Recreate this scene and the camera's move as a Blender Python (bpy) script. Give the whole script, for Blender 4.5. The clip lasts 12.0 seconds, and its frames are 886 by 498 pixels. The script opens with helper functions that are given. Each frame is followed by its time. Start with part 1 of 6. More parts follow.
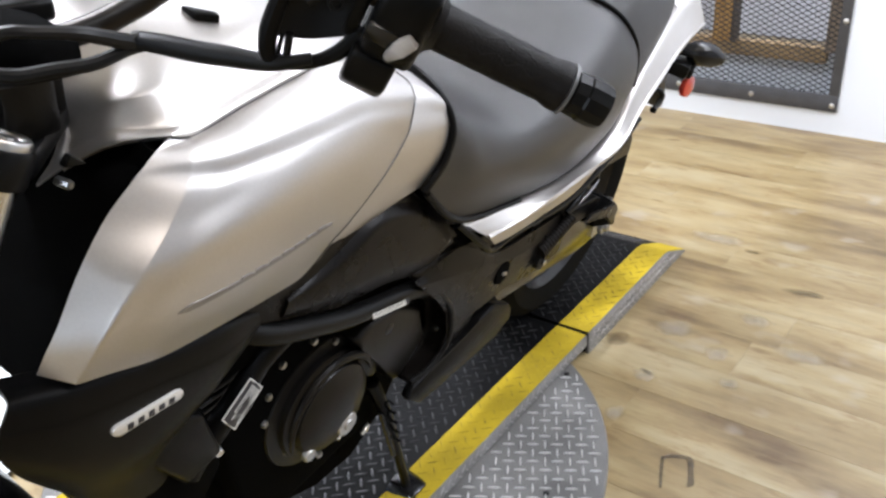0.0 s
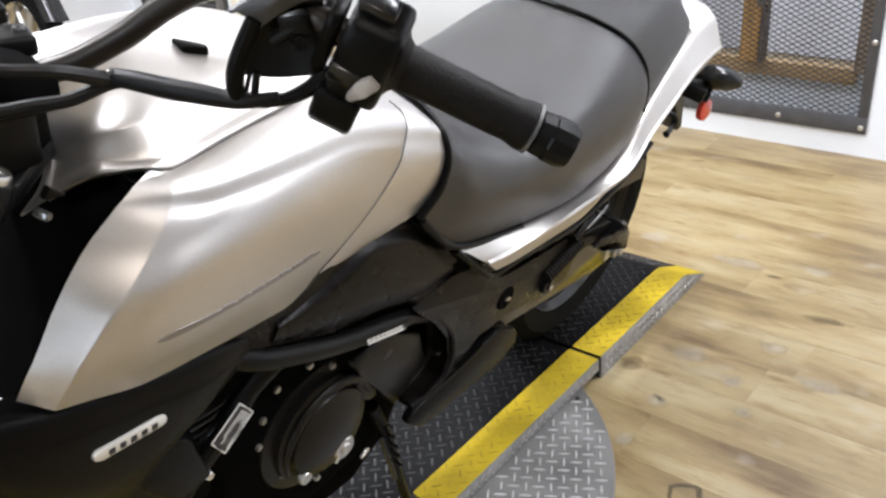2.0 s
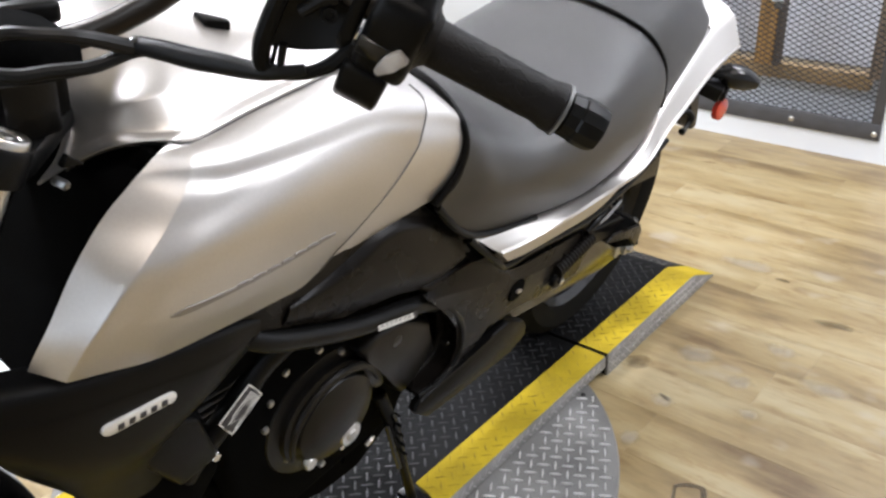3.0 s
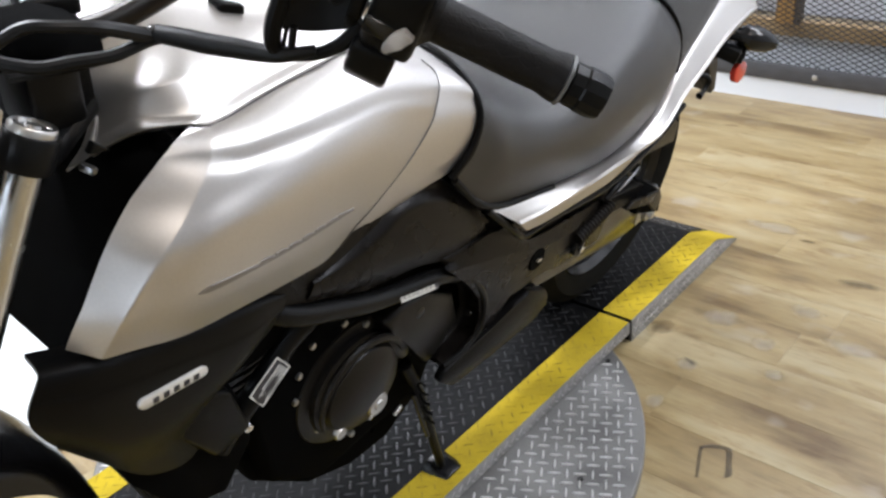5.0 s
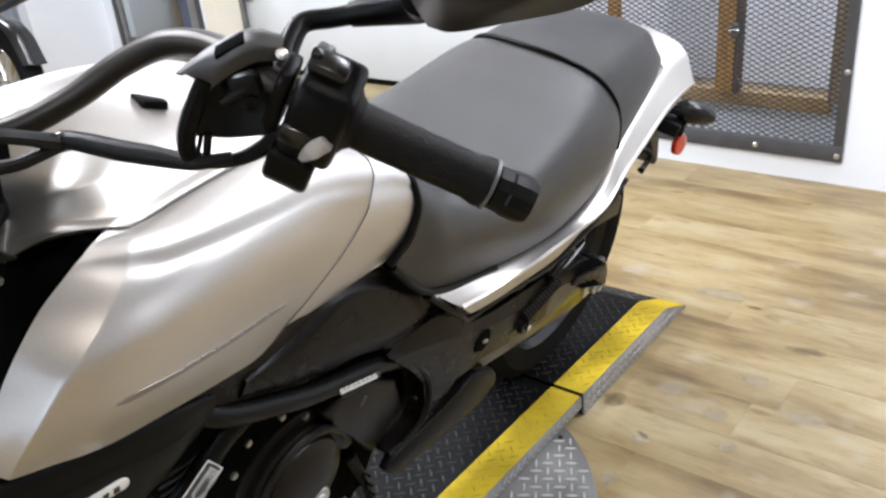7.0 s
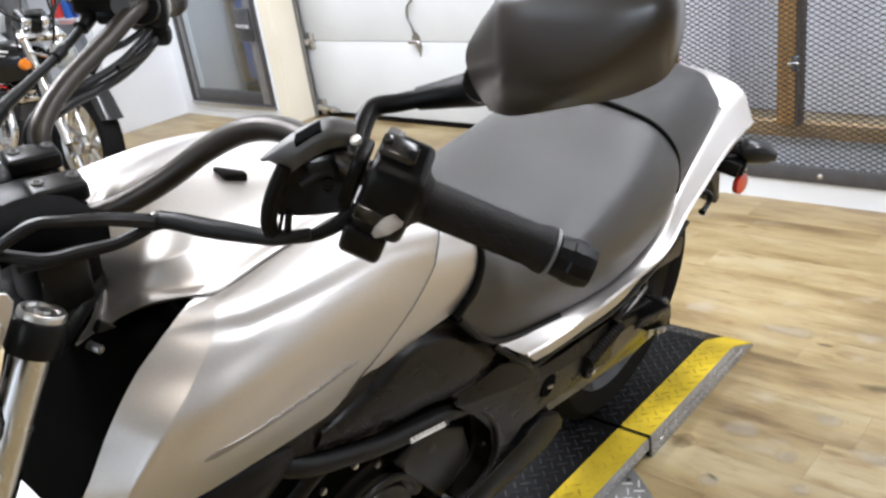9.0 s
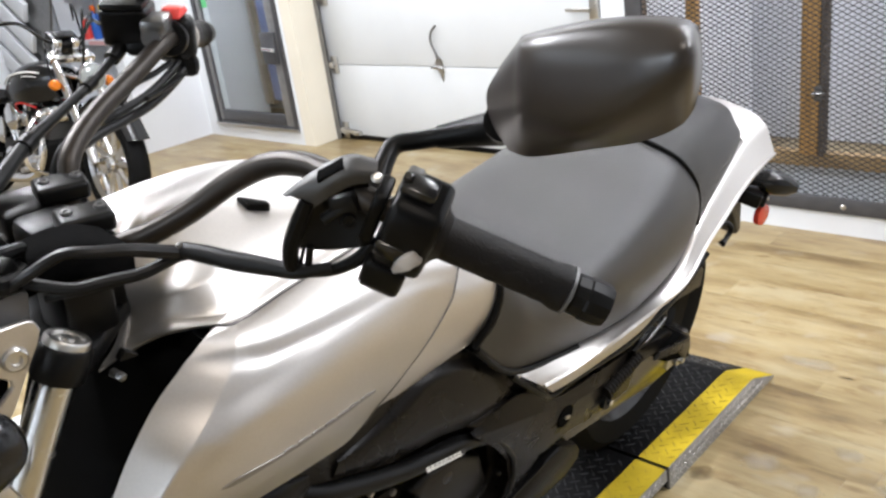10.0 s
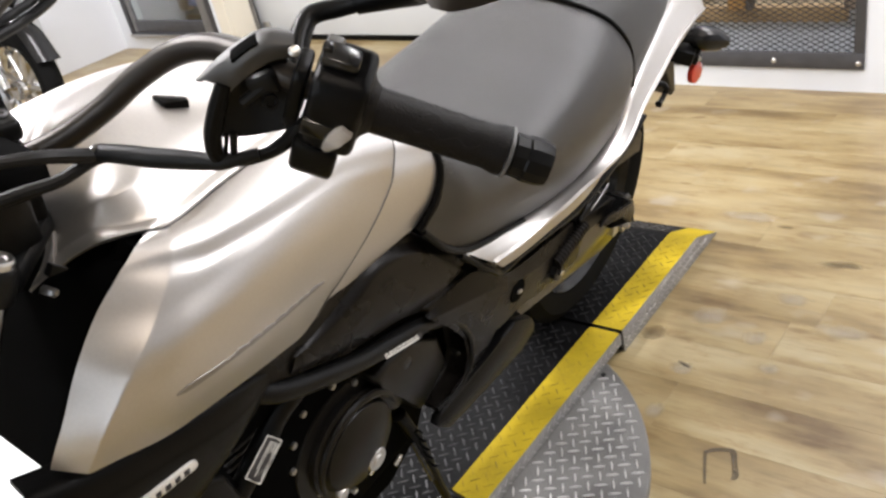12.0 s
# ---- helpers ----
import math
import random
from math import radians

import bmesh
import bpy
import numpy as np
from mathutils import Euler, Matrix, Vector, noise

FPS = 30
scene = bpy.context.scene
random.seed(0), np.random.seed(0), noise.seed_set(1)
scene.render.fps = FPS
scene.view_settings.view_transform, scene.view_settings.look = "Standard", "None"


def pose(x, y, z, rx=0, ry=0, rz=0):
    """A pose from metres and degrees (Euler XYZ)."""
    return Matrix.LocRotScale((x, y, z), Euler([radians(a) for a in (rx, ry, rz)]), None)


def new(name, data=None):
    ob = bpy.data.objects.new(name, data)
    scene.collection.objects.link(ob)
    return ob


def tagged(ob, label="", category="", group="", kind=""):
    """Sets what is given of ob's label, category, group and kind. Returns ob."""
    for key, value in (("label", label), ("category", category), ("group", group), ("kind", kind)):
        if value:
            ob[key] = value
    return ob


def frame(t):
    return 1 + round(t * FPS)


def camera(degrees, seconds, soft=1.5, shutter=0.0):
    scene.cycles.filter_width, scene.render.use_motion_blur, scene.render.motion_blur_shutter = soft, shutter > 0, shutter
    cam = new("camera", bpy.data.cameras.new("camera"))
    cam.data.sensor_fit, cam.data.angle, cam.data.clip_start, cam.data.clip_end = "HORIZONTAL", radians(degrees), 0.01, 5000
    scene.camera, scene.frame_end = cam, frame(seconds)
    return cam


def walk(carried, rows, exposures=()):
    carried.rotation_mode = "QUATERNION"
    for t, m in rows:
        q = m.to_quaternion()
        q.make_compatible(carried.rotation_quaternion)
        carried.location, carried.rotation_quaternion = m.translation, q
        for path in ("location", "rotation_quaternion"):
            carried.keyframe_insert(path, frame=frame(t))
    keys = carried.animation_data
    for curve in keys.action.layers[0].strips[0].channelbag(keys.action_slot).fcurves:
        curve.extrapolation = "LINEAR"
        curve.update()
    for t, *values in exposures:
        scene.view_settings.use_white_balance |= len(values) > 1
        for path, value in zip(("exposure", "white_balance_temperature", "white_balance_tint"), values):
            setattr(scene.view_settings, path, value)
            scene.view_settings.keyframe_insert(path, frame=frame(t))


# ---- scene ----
cam = camera(54.95, 12.0, soft=2.6)
# seconds, eye x y z, yaw, pitch, roll
PATH = [
    (0.0, 0.9132, 1.3235, 1.2509, 38.61, -28.89, -4.51),
    (0.5, 0.9411, 1.3544, 1.2434, 39.83, -27.99, -1.69),
    (1.0, 0.9516, 1.3533, 1.2563, 42.19, -28.43, -4.29),
    (1.5, 0.9541, 1.3587, 1.2597, 41.11, -28.22, -3.66),
    (2.0, 0.9533, 1.3639, 1.2644, 41.23, -27.80, -4.95),
    (2.5, 0.9505, 1.3634, 1.2634, 40.44, -27.42, -3.88),
    (3.0, 0.9392, 1.3559, 1.2496, 41.49, -28.00, -3.20),
    (5.0, 0.9632, 1.3466, 1.2575, 43.74, -29.59, -6.20),
    (5.5, 0.9559, 1.3653, 1.2692, 43.59, -27.21, -7.46),
    (6.0, 0.9548, 1.3823, 1.2748, 40.39, -27.28, -5.69),
    (6.5, 0.9786, 1.3868, 1.2830, 38.53, -25.52, -5.95),
    (7.0, 0.9586, 1.3944, 1.2762, 40.08, -25.85, -5.66),
    (7.5, 0.9396, 1.3746, 1.2974, 42.24, -24.15, -7.07),
    (9.5, 0.9827, 1.3753, 1.3224, 44.86, -22.78, -8.66),
    (10.0, 0.9803, 1.3748, 1.3317, 45.51, -21.45, -8.20),
    (10.5, 0.9631, 1.3694, 1.3375, 45.59, -21.13, -8.14),
    (11.0, 0.9410, 1.2996, 1.3335, 45.32, -21.33, -8.60),
    (11.5, 0.9647, 1.2694, 1.3249, 39.78, -23.85, -7.35),
    (12.0, 0.9722, 1.3856, 1.3041, 42.95, -28.99, -13.08),
]


def held(x, y, z, yaw, pitch, roll):
    return pose(x, y, z, 0, 0, yaw) @ pose(0, 0, 0, 90 + pitch, 0, 0) @ pose(0, 0, 0, 0, 0, roll)


walk(cam, [(row[0], held(*row[1:])) for row in PATH], [(0.0, 0.46, 6150, 15), (1.0, 0.46, 6150, 15), (2.0, 0.5, 6300, 15), (3.0, 0.47, 6300, 15), (5.0, 0.32, 6150, 14), (5.5, 0.32, 6150, 14), (6.5, 0.42, 6200, 14), (7.5, 0.50, 6200, 15), (9.5, 0.48, 6350, 14), (10.5, 0.46, 6400, 14), (11.0, 0.42, 6350, 15), (11.5, 0.44, 6450, 16), (12.0, 0.41, 6700, 16)])

# the motorcycle's frame: x to its left, y to its rear, z up, leaning on its side stand
BIKE = pose(-0.0395, 1.3771, 0.0620, 0, 0, 0.96) @ pose(0, 0, 0, 0, 12.65, 0)


# ---- light ----
world = bpy.data.worlds.new("world")
scene.world = world
world.use_nodes = True
world.node_tree.nodes["Background"].inputs["Color"].default_value = (0.9, 0.95, 1.0, 1)
world.node_tree.nodes["Background"].inputs["Strength"].default_value = 0.02


def ceiling_lamp(x, y, sx, sy, power, z=2.92, colour=(0.97, 0.985, 1.0)):
    data = bpy.data.lights.new("unseen_light", "AREA")
    data.shape, data.size, data.size_y, data.energy, data.color = "RECTANGLE", sx, sy, power, colour
    ob = new("unseen_light", data)
    ob.matrix_world = pose(x, y, z)
    return ob


# no fixtures are in view, places and powers are guessed
LAMPS = [(-1.9, 4.05, 1.2, 0.25, 34), (0.9, 4.05, 1.2, 0.25, 47), (-1.4, 1.6, 0.25, 1.2, 128), (0.3, -2.7, 1.2, 0.25, 122), (-2.7, -1.5, 0.25, 1.2, 50), (-4.6, 3.7, 1.2, 0.25, 62), (2.4, 3.2, 1.2, 0.25, 70)]
for lx, ly, sx, sy, watts in LAMPS:
    # lamps at the unseen front end, added cool to brighten the tank's reflections
    ceiling_lamp(lx, ly, sx, sy, watts, colour=(0.80, 0.91, 1.0) if ly < 1 else (0.95, 0.98, 1.0))
# a warm lamp over the turntable
ceiling_lamp(1.65, 1.45, 0.25, 0.6, 13, colour=(1.0, 0.91, 0.80))
# unseen lamps added to brighten the caged store and the hallway
ceiling_lamp(0.3, 5.15, 1.2, 0.28, 38)
ceiling_lamp(-4.1, 5.15, 1.0, 0.2, 75)


# ---- materials ----
def link(nt, a, b):
    nt.links.new(a, b)


def material(name, colour, rough=0.5, metal=0.0, vary=0.0, scale=8.0, bump=0.0, bump_scale=60.0, coat=0.0, stretch=(1, 1, 1), second=None, coords="Object", spec=0.5, rough_vary=0.0):
    """Principled surface with two scales of noise in colour, roughness and relief."""
    m = bpy.data.materials.new(name)
    m.use_nodes = True
    nt = m.node_tree
    b = nt.nodes["Principled BSDF"]
    b.inputs["Base Color"].default_value = (*colour, 1)
    b.inputs["Roughness"].default_value = rough
    b.inputs["Metallic"].default_value = metal
    b.inputs["Coat Weight"].default_value = coat
    b.inputs["Coat Roughness"].default_value = 0.08
    b.inputs["Specular IOR Level"].default_value = spec
    if vary or bump or rough_vary:
        tc = nt.nodes.new("ShaderNodeTexCoord")
        mp = nt.nodes.new("ShaderNodeMapping")
        mp.inputs["Scale"].default_value = stretch
        link(nt, tc.outputs[coords], mp.inputs["Vector"])
        big = nt.nodes.new("ShaderNodeTexNoise")
        big.inputs["Scale"].default_value = scale
        big.inputs["Detail"].default_value = 6
        link(nt, mp.outputs["Vector"], big.inputs["Vector"])
        fine = nt.nodes.new("ShaderNodeTexNoise")
        fine.inputs["Scale"].default_value = bump_scale
        fine.inputs["Detail"].default_value = 4
        link(nt, mp.outputs["Vector"], fine.inputs["Vector"])
        if vary:
            mix = nt.nodes.new("ShaderNodeMix")
            mix.data_type = "RGBA"
            dark = second or tuple(c * (1 - vary) for c in colour)
            mix.inputs["A"].default_value = (*dark, 1)
            mix.inputs["B"].default_value = (*colour, 1)
            add = nt.nodes.new("ShaderNodeMath")
            add.operation = "MULTIPLY_ADD"
            add.inputs[1].default_value = 0.35
            link(nt, fine.outputs["Fac"], add.inputs[0])
            link(nt, big.outputs["Fac"], add.inputs[2])
            ramp = nt.nodes.new("ShaderNodeMapRange")
            ramp.inputs["From Min"].default_value = 0.45
            ramp.inputs["From Max"].default_value = 0.85
            link(nt, add.outputs[0], ramp.inputs["Value"])
            link(nt, ramp.outputs["Result"], mix.inputs["Factor"])
            link(nt, mix.outputs["Result"], b.inputs["Base Color"])
        if rough_vary:
            rr = nt.nodes.new("ShaderNodeMapRange")
            rr.inputs["From Min"].default_value = 0.3
            rr.inputs["From Max"].default_value = 0.7
            rr.inputs["To Min"].default_value = max(0.02, rough - rough_vary)
            rr.inputs["To Max"].default_value = rough + rough_vary
            link(nt, big.outputs["Fac"], rr.inputs["Value"])
            link(nt, rr.outputs["Result"], b.inputs["Roughness"])
        if bump:
            bp = nt.nodes.new("ShaderNodeBump")
            bp.inputs["Strength"].default_value = bump
            bp.inputs["Distance"].default_value = 0.002
            link(nt, fine.outputs["Fac"], bp.inputs["Height"])
            link(nt, bp.outputs["Normal"], b.inputs["Normal"])
    return m


SILVER = material("silver_paint", (0.555, 0.533, 0.512), 0.43, 0.97, vary=0.05, scale=300, bump_scale=900, coat=0.06)
BLACK_PLASTIC = material("black_plastic", (0.003, 0.0029, 0.0029), 0.30, vary=0.35, scale=30, bump=0.2, bump_scale=900, spec=0.11)
SATIN_BLACK = material("satin_black_cover", (0.0055, 0.0045, 0.0038), 0.29, vary=0.25, scale=18, bump=0.15, bump_scale=1100, spec=0.13, rough_vary=0.05)
# near-black that puts the shade of voids and openings into the colour
SHADE_BLACK = material("matt_shade_black", (0.002, 0.002, 0.002), 0.85, vary=0.3, scale=20, bump=0.2, bump_scale=300, spec=0.03)
BLACK_GLOSS = material("black_gloss", (0.006, 0.006, 0.0065), 0.22, coat=0.0, spec=0.4)
BLACK_METAL = material("black_metal", (0.005, 0.005, 0.005), 0.34, 0.05, vary=0.3, scale=40, bump=0.1, bump_scale=400, spec=0.15)
ENGINE_BLACK = material("engine_black", (0.006, 0.0052, 0.0046), 0.33, 0.05, vary=0.3, scale=40, bump=0.15, bump_scale=500, spec=0.26)
RUBBER = material("rubber", (0.007, 0.0058, 0.0050), 0.48, vary=0.3, scale=50, bump=0.4, bump_scale=600, spec=0.14)
VINYL = material("seat_vinyl", (0.004, 0.0036, 0.0034), 0.42, vary=0.15, scale=14, bump=0.3, bump_scale=1400, spec=0.10)
VINYL_REAR = material("seat_vinyl_rear", (0.018, 0.017, 0.0165), 0.42, vary=0.12, scale=20, bump=0.5, bump_scale=1600, spec=0.5)
VINYL_SEAT = material("seat_vinyl_grained", (0.0075, 0.0062, 0.0056), 0.35, vary=0.15, scale=20, bump=0.4, bump_scale=1600, spec=0.58)
VINYL_SEAT.node_tree.nodes["Principled BSDF"].inputs["IOR"].default_value = 1.62
PERCH_GREY = material("perch_plastic", (0.030, 0.029, 0.028), 0.45, vary=0.25, scale=40, bump=0.15, bump_scale=900)
GREY_PLASTIC = material("grey_plastic", (0.10, 0.10, 0.104), 0.42, vary=0.1, scale=40, bump=0.15, bump_scale=900)
CHROME = material("chrome", (0.75, 0.75, 0.76), 0.12, 1.0, rough_vary=0.05, scale=20)
STEEL = material("zinc_steel", (0.55, 0.54, 0.52), 0.35, 1.0, rough_vary=0.1, scale=80)
WHITE_LABEL = material("white_label", (0.7, 0.7, 0.68), 0.5)
LABEL_INK = material("label_ink", (0.03, 0.03, 0.035), 0.6)
ORANGE = material("orange_lens", (0.62, 0.165, 0.004), 0.14, vary=0.25, scale=60, coat=0.5)
RED = material("red_lens", (0.55, 0.05, 0.03), 0.2, coat=0.4)
RED_PLASTIC = material("red_plastic", (0.7, 0.06, 0.05), 0.4)
YELLOW = material("safety_yellow", (0.42, 0.305, 0.014), 0.85, vary=0.40, scale=11, bump=0.3, bump_scale=220, rough_vary=0.1, spec=0.2)
YELLOW_WORN = material("safety_yellow_worn", (0.38, 0.275, 0.014), 0.85, vary=0.7, scale=40, second=(0.16, 0.12, 0.018), spec=0.2, bump=0.3, bump_scale=220)
PLATE_BLACK = material("black_tread_paint", (0.0055, 0.0055, 0.0058), 0.5, 0.0, vary=0.4, scale=25, bump=0.2, bump_scale=250, spec=0.09)
PLATE_STEEL = material("tread_plate_steel", (0.205, 0.20, 0.192), 0.55, 0.3, vary=0.5, scale=9, bump=0.2, bump_scale=300, rough_vary=0.15)
WALL_WHITE = material("white_wall_paint", (0.74, 0.765, 0.80), 0.6, vary=0.05, scale=3, bump=0.15, bump_scale=300)
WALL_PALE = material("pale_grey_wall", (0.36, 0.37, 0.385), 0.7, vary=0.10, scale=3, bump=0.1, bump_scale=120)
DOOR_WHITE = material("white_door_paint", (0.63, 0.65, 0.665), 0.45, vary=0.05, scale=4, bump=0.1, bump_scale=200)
DARK_FRAME = material("dark_frame_paint", (0.06, 0.06, 0.065), 0.45, vary=0.25, scale=20, bump=0.15, bump_scale=300)
WOOD_POST = material("stained_timber", (0.52, 0.29, 0.09), 0.6, vary=0.5, scale=6, stretch=(6, 6, 0.7), bump=0.4, bump_scale=90)
WOOD_GREY = material("weathered_timber", (0.46, 0.31, 0.15), 0.7, vary=0.5, scale=6, stretch=(0.7, 6, 6), bump=0.5, bump_scale=90)
CEILING = material("ceiling_paint", (0.75, 0.75, 0.73), 0.8, vary=0.04, scale=3)
TYRE = material("tyre_rubber", (0.005, 0.005, 0.005), 0.75, vary=0.3, scale=30, bump=0.2, bump_scale=300, spec=0.08)

PLATE_SIDE = material("tread_plate_side", (0.29, 0.285, 0.275), 0.5, 0.4, vary=0.35, scale=14, bump=0.2, bump_scale=300)
SCREED = material("screed", (0.25, 0.2, 0.14), 0.7, vary=0.3, scale=4, bump=0.2, bump_scale=80)
CREAM = material("cream_paint", (0.74, 0.69, 0.58), 0.55, vary=0.06, scale=3, bump=0.1, bump_scale=200)
PALE_BLUE = material("pale_blue_paint", (0.70, 0.72, 0.78), 0.6, vary=0.06, scale=2)
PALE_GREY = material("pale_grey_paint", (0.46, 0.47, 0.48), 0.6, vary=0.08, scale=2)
TAN = material("tan_timber", (0.42, 0.34, 0.24), 0.6, vary=0.3, scale=5, stretch=(5, 5, 0.6))
BLUE_PANEL = material("blue_panel", (0.36, 0.42, 0.72), 0.5, vary=0.08, scale=3)
MESH_STEEL = material("mesh_steel", (0.045, 0.045, 0.047), 0.5, 0.4, vary=0.3, scale=30)
TRACK_GREY = material("track_steel", (0.25, 0.25, 0.25), 0.45, 0.8, vary=0.3, scale=20)
FRAME_GREY = material("frame_grey", (0.24, 0.24, 0.245), 0.4, 0.3, vary=0.2, scale=20)
GREEN_TAG = material("green_tag", (0.10, 0.45, 0.18), 0.5)
WOOD_DARK = material("dark_timber", (0.10, 0.075, 0.055), 0.7, vary=0.4, scale=6, stretch=(6, 6, 0.7), bump=0.4, bump_scale=90)
WOOD_GREY_V = material("weathered_upright", (0.30, 0.23, 0.17), 0.7, vary=0.55, scale=6, stretch=(8, 8, 0.6), bump=0.5, bump_scale=90)
LUG_BRIGHT = material("tread_worn_bright", (0.78, 0.77, 0.75), 0.30, 0.55, vary=0.25, scale=30)
LUG_SIDE = material("tread_side_steel", (0.44, 0.43, 0.415), 0.38, 0.7, vary=0.3, scale=30)
LUG_BLACK = material("black_tread_worn", (0.06, 0.06, 0.062), 0.30, 0.7, vary=0.5, scale=40)
SEAM_DARK = material("seam_dark", (0.10, 0.095, 0.09), 0.6)
EMBLEM = material("emblem_metal", (0.27, 0.255, 0.24), 0.28, 0.9)
BADGE = material("badge_silver", (0.78, 0.78, 0.77), 0.35, 0.5, vary=0.1, scale=80)
DARK_STEEL = material("dark_steel", (0.16, 0.16, 0.16), 0.3, 0.9)
SWINGARM = material("swing_arm_metal", (0.05, 0.048, 0.045), 0.18, 0.6, vary=0.15, scale=30)
FORK_STEEL = material("fork_steel", (0.60, 0.60, 0.60), 0.22, 1.0, rough_vary=0.06, scale=60)
BAR_METAL = material("bar_metal", (0.024, 0.019, 0.015), 0.40, 0.6, vary=0.2, scale=30)
RING_GREY = material("ring_grey", (0.10, 0.098, 0.095), 0.45, vary=0.4, scale=90)
SWITCH_GREY = material("switch_grey", (0.40, 0.37, 0.34), 0.5, vary=0.35, scale=60)
# the brown tint stands for warm reflections in the black shell
MIRROR_SHELL = material("mirror_shell", (0.020, 0.0155, 0.0125), 0.33, vary=0.2, scale=14, spec=0.5)
MIRROR_GLASS = material("mirror_glass", (0.85, 0.86, 0.88), 0.02, 1.0)
CABLE_GREY = material("cable_sheath", (0.008, 0.008, 0.0083), 0.40, vary=0.2, scale=60, spec=0.22)
CABLE_BLACK = material("cable_black", (0.006, 0.006, 0.006), 0.45, vary=0.3, scale=60, bump=0.2, bump_scale=500, spec=0.17)
CHROME_DARK = material("dark_chrome", (0.25, 0.25, 0.26), 0.15, 1.0)
DOOR_GLASS = material("door_glass", (0.62, 0.66, 0.68), 0.04)
RED_PAINT = material("red_paint", (0.45, 0.02, 0.02), 0.2, coat=0.5)
BRASSY = material("gilt_disc", (0.50, 0.40, 0.22), 0.35, 0.9)
LAMP_GLASS = material("lamp_glass", (0.30, 0.32, 0.31), 0.1, 0.3, coat=0.6)
LABEL_PINK = material("label_pink", (0.75, 0.45, 0.45), 0.6)
BLUE_PLASTIC = material("blue_plastic", (0.03, 0.12, 0.45), 0.3)
NAVY_PLASTIC = material("navy_plastic", (0.02, 0.05, 0.25), 0.3)
ORANGE_PLASTIC = material("orange_plastic", (0.80, 0.16, 0.03), 0.4)
YELLOW_PLASTIC = material("yellow_plastic", (0.75, 0.60, 0.05), 0.4)
b = DOOR_GLASS.node_tree.nodes["Principled BSDF"]
b.inputs["Transmission Weight"].default_value = 1.0
b.inputs["IOR"].default_value = 1.45


# ---- mesh helpers ----
def finish(bm, name, mat, angle=35):
    me = bpy.data.meshes.new(name)
    bmesh.ops.recalc_face_normals(bm, faces=bm.faces)
    bm.to_mesh(me)
    bm.free()
    for p in me.polygons:
        p.use_smooth = True
    me.set_sharp_from_angle(angle=radians(angle))
    me.materials.append(mat)
    return me


def part(name, bm, mat, parent, label="", angle=35):
    ob = new(name, finish(bm, name, mat, angle))
    ob.parent = parent
    if label:
        ob["label"] = label
    return ob


def thing(name, label, category, m=None, group="", kind=""):
    ob = new(name)
    ob.empty_display_size = 0.05
    if m is not None:
        ob.matrix_world = m
    return tagged(ob, label, category, group, kind)


def solid(name, bm, mat, label, category, m=None, group="", kind="", angle=35):
    ob = new(name, finish(bm, name, mat, angle))
    if m is not None:
        ob.matrix_world = m
    return tagged(ob, label, category, group, kind)


def structure(name, bm, mat, label, angle=35):
    return solid(name, bm, mat, label, name.split("_")[0], kind="structure", angle=angle)


def merged(*bms):
    out = bmesh.new()
    for b in bms:
        me = bpy.data.meshes.new("tmp")
        b.to_mesh(me)
        b.free()
        out.from_mesh(me)
        bpy.data.meshes.remove(me)
    return out


def moved(bm, m):
    bmesh.ops.transform(bm, matrix=m, verts=bm.verts)
    return bm


def box(x0, x1, y0, y1, z0, z1, bevel=0.0, seg=2):
    bm = bmesh.new()
    v = [bm.verts.new((x, y, z)) for x in (x0, x1) for y in (y0, y1) for z in (z0, z1)]
    for f in ((0, 1, 3, 2), (4, 6, 7, 5), (0, 4, 5, 1), (2, 3, 7, 6), (0, 2, 6, 4), (1, 5, 7, 3)):
        bm.faces.new([v[i] for i in f])
    if bevel:
        bmesh.ops.bevel(bm, geom=bm.edges[:], offset=bevel, segments=seg, affect="EDGES", profile=0.5)
    return bm


def block(centre, size, turn=(0, 0, 0), bevel=0.0, seg=2):
    sx, sy, sz = (s / 2 for s in size)
    return moved(box(-sx, sx, -sy, sy, -sz, sz, bevel, seg), pose(*centre, *turn))


def prism(outline, a0, a1, axis=0, bevel=0.0, seg=2):
    """A closed outline in the two other axes, pushed from a0 to a1 along axis."""
    bm = bmesh.new()

    def at(p, a):
        q = list(p)
        q.insert(axis, a)
        return bm.verts.new(q)
    lo, hi = [at(p, a0) for p in outline], [at(p, a1) for p in outline]
    bm.faces.new(lo)
    bm.faces.new(hi)
    n = len(outline)
    for i in range(n):
        bm.faces.new((lo[i], lo[(i + 1) % n], hi[(i + 1) % n], hi[i]))
    if bevel:
        bmesh.ops.bevel(bm, geom=bm.edges[:], offset=bevel, segments=seg, affect="EDGES", profile=0.5)
    return bm


def spline(pts, steps):
    """Catmull-Rom through the points (any dimension), steps per span."""
    p = [np.array(q, float) for q in pts]
    p = [2 * p[0] - p[1]] + p + [2 * p[-1] - p[-2]]
    out = []
    for i in range(1, len(p) - 2):
        for k in range(steps):
            t = k / steps
            a, b, c, d = p[i - 1:i + 3]
            out.append(0.5 * (2 * b + (c - a) * t + (2 * a - 5 * b + 4 * c - d) * t * t + (3 * b - a - 3 * c + d) * t ** 3))
    out.append(p[-2])
    return out


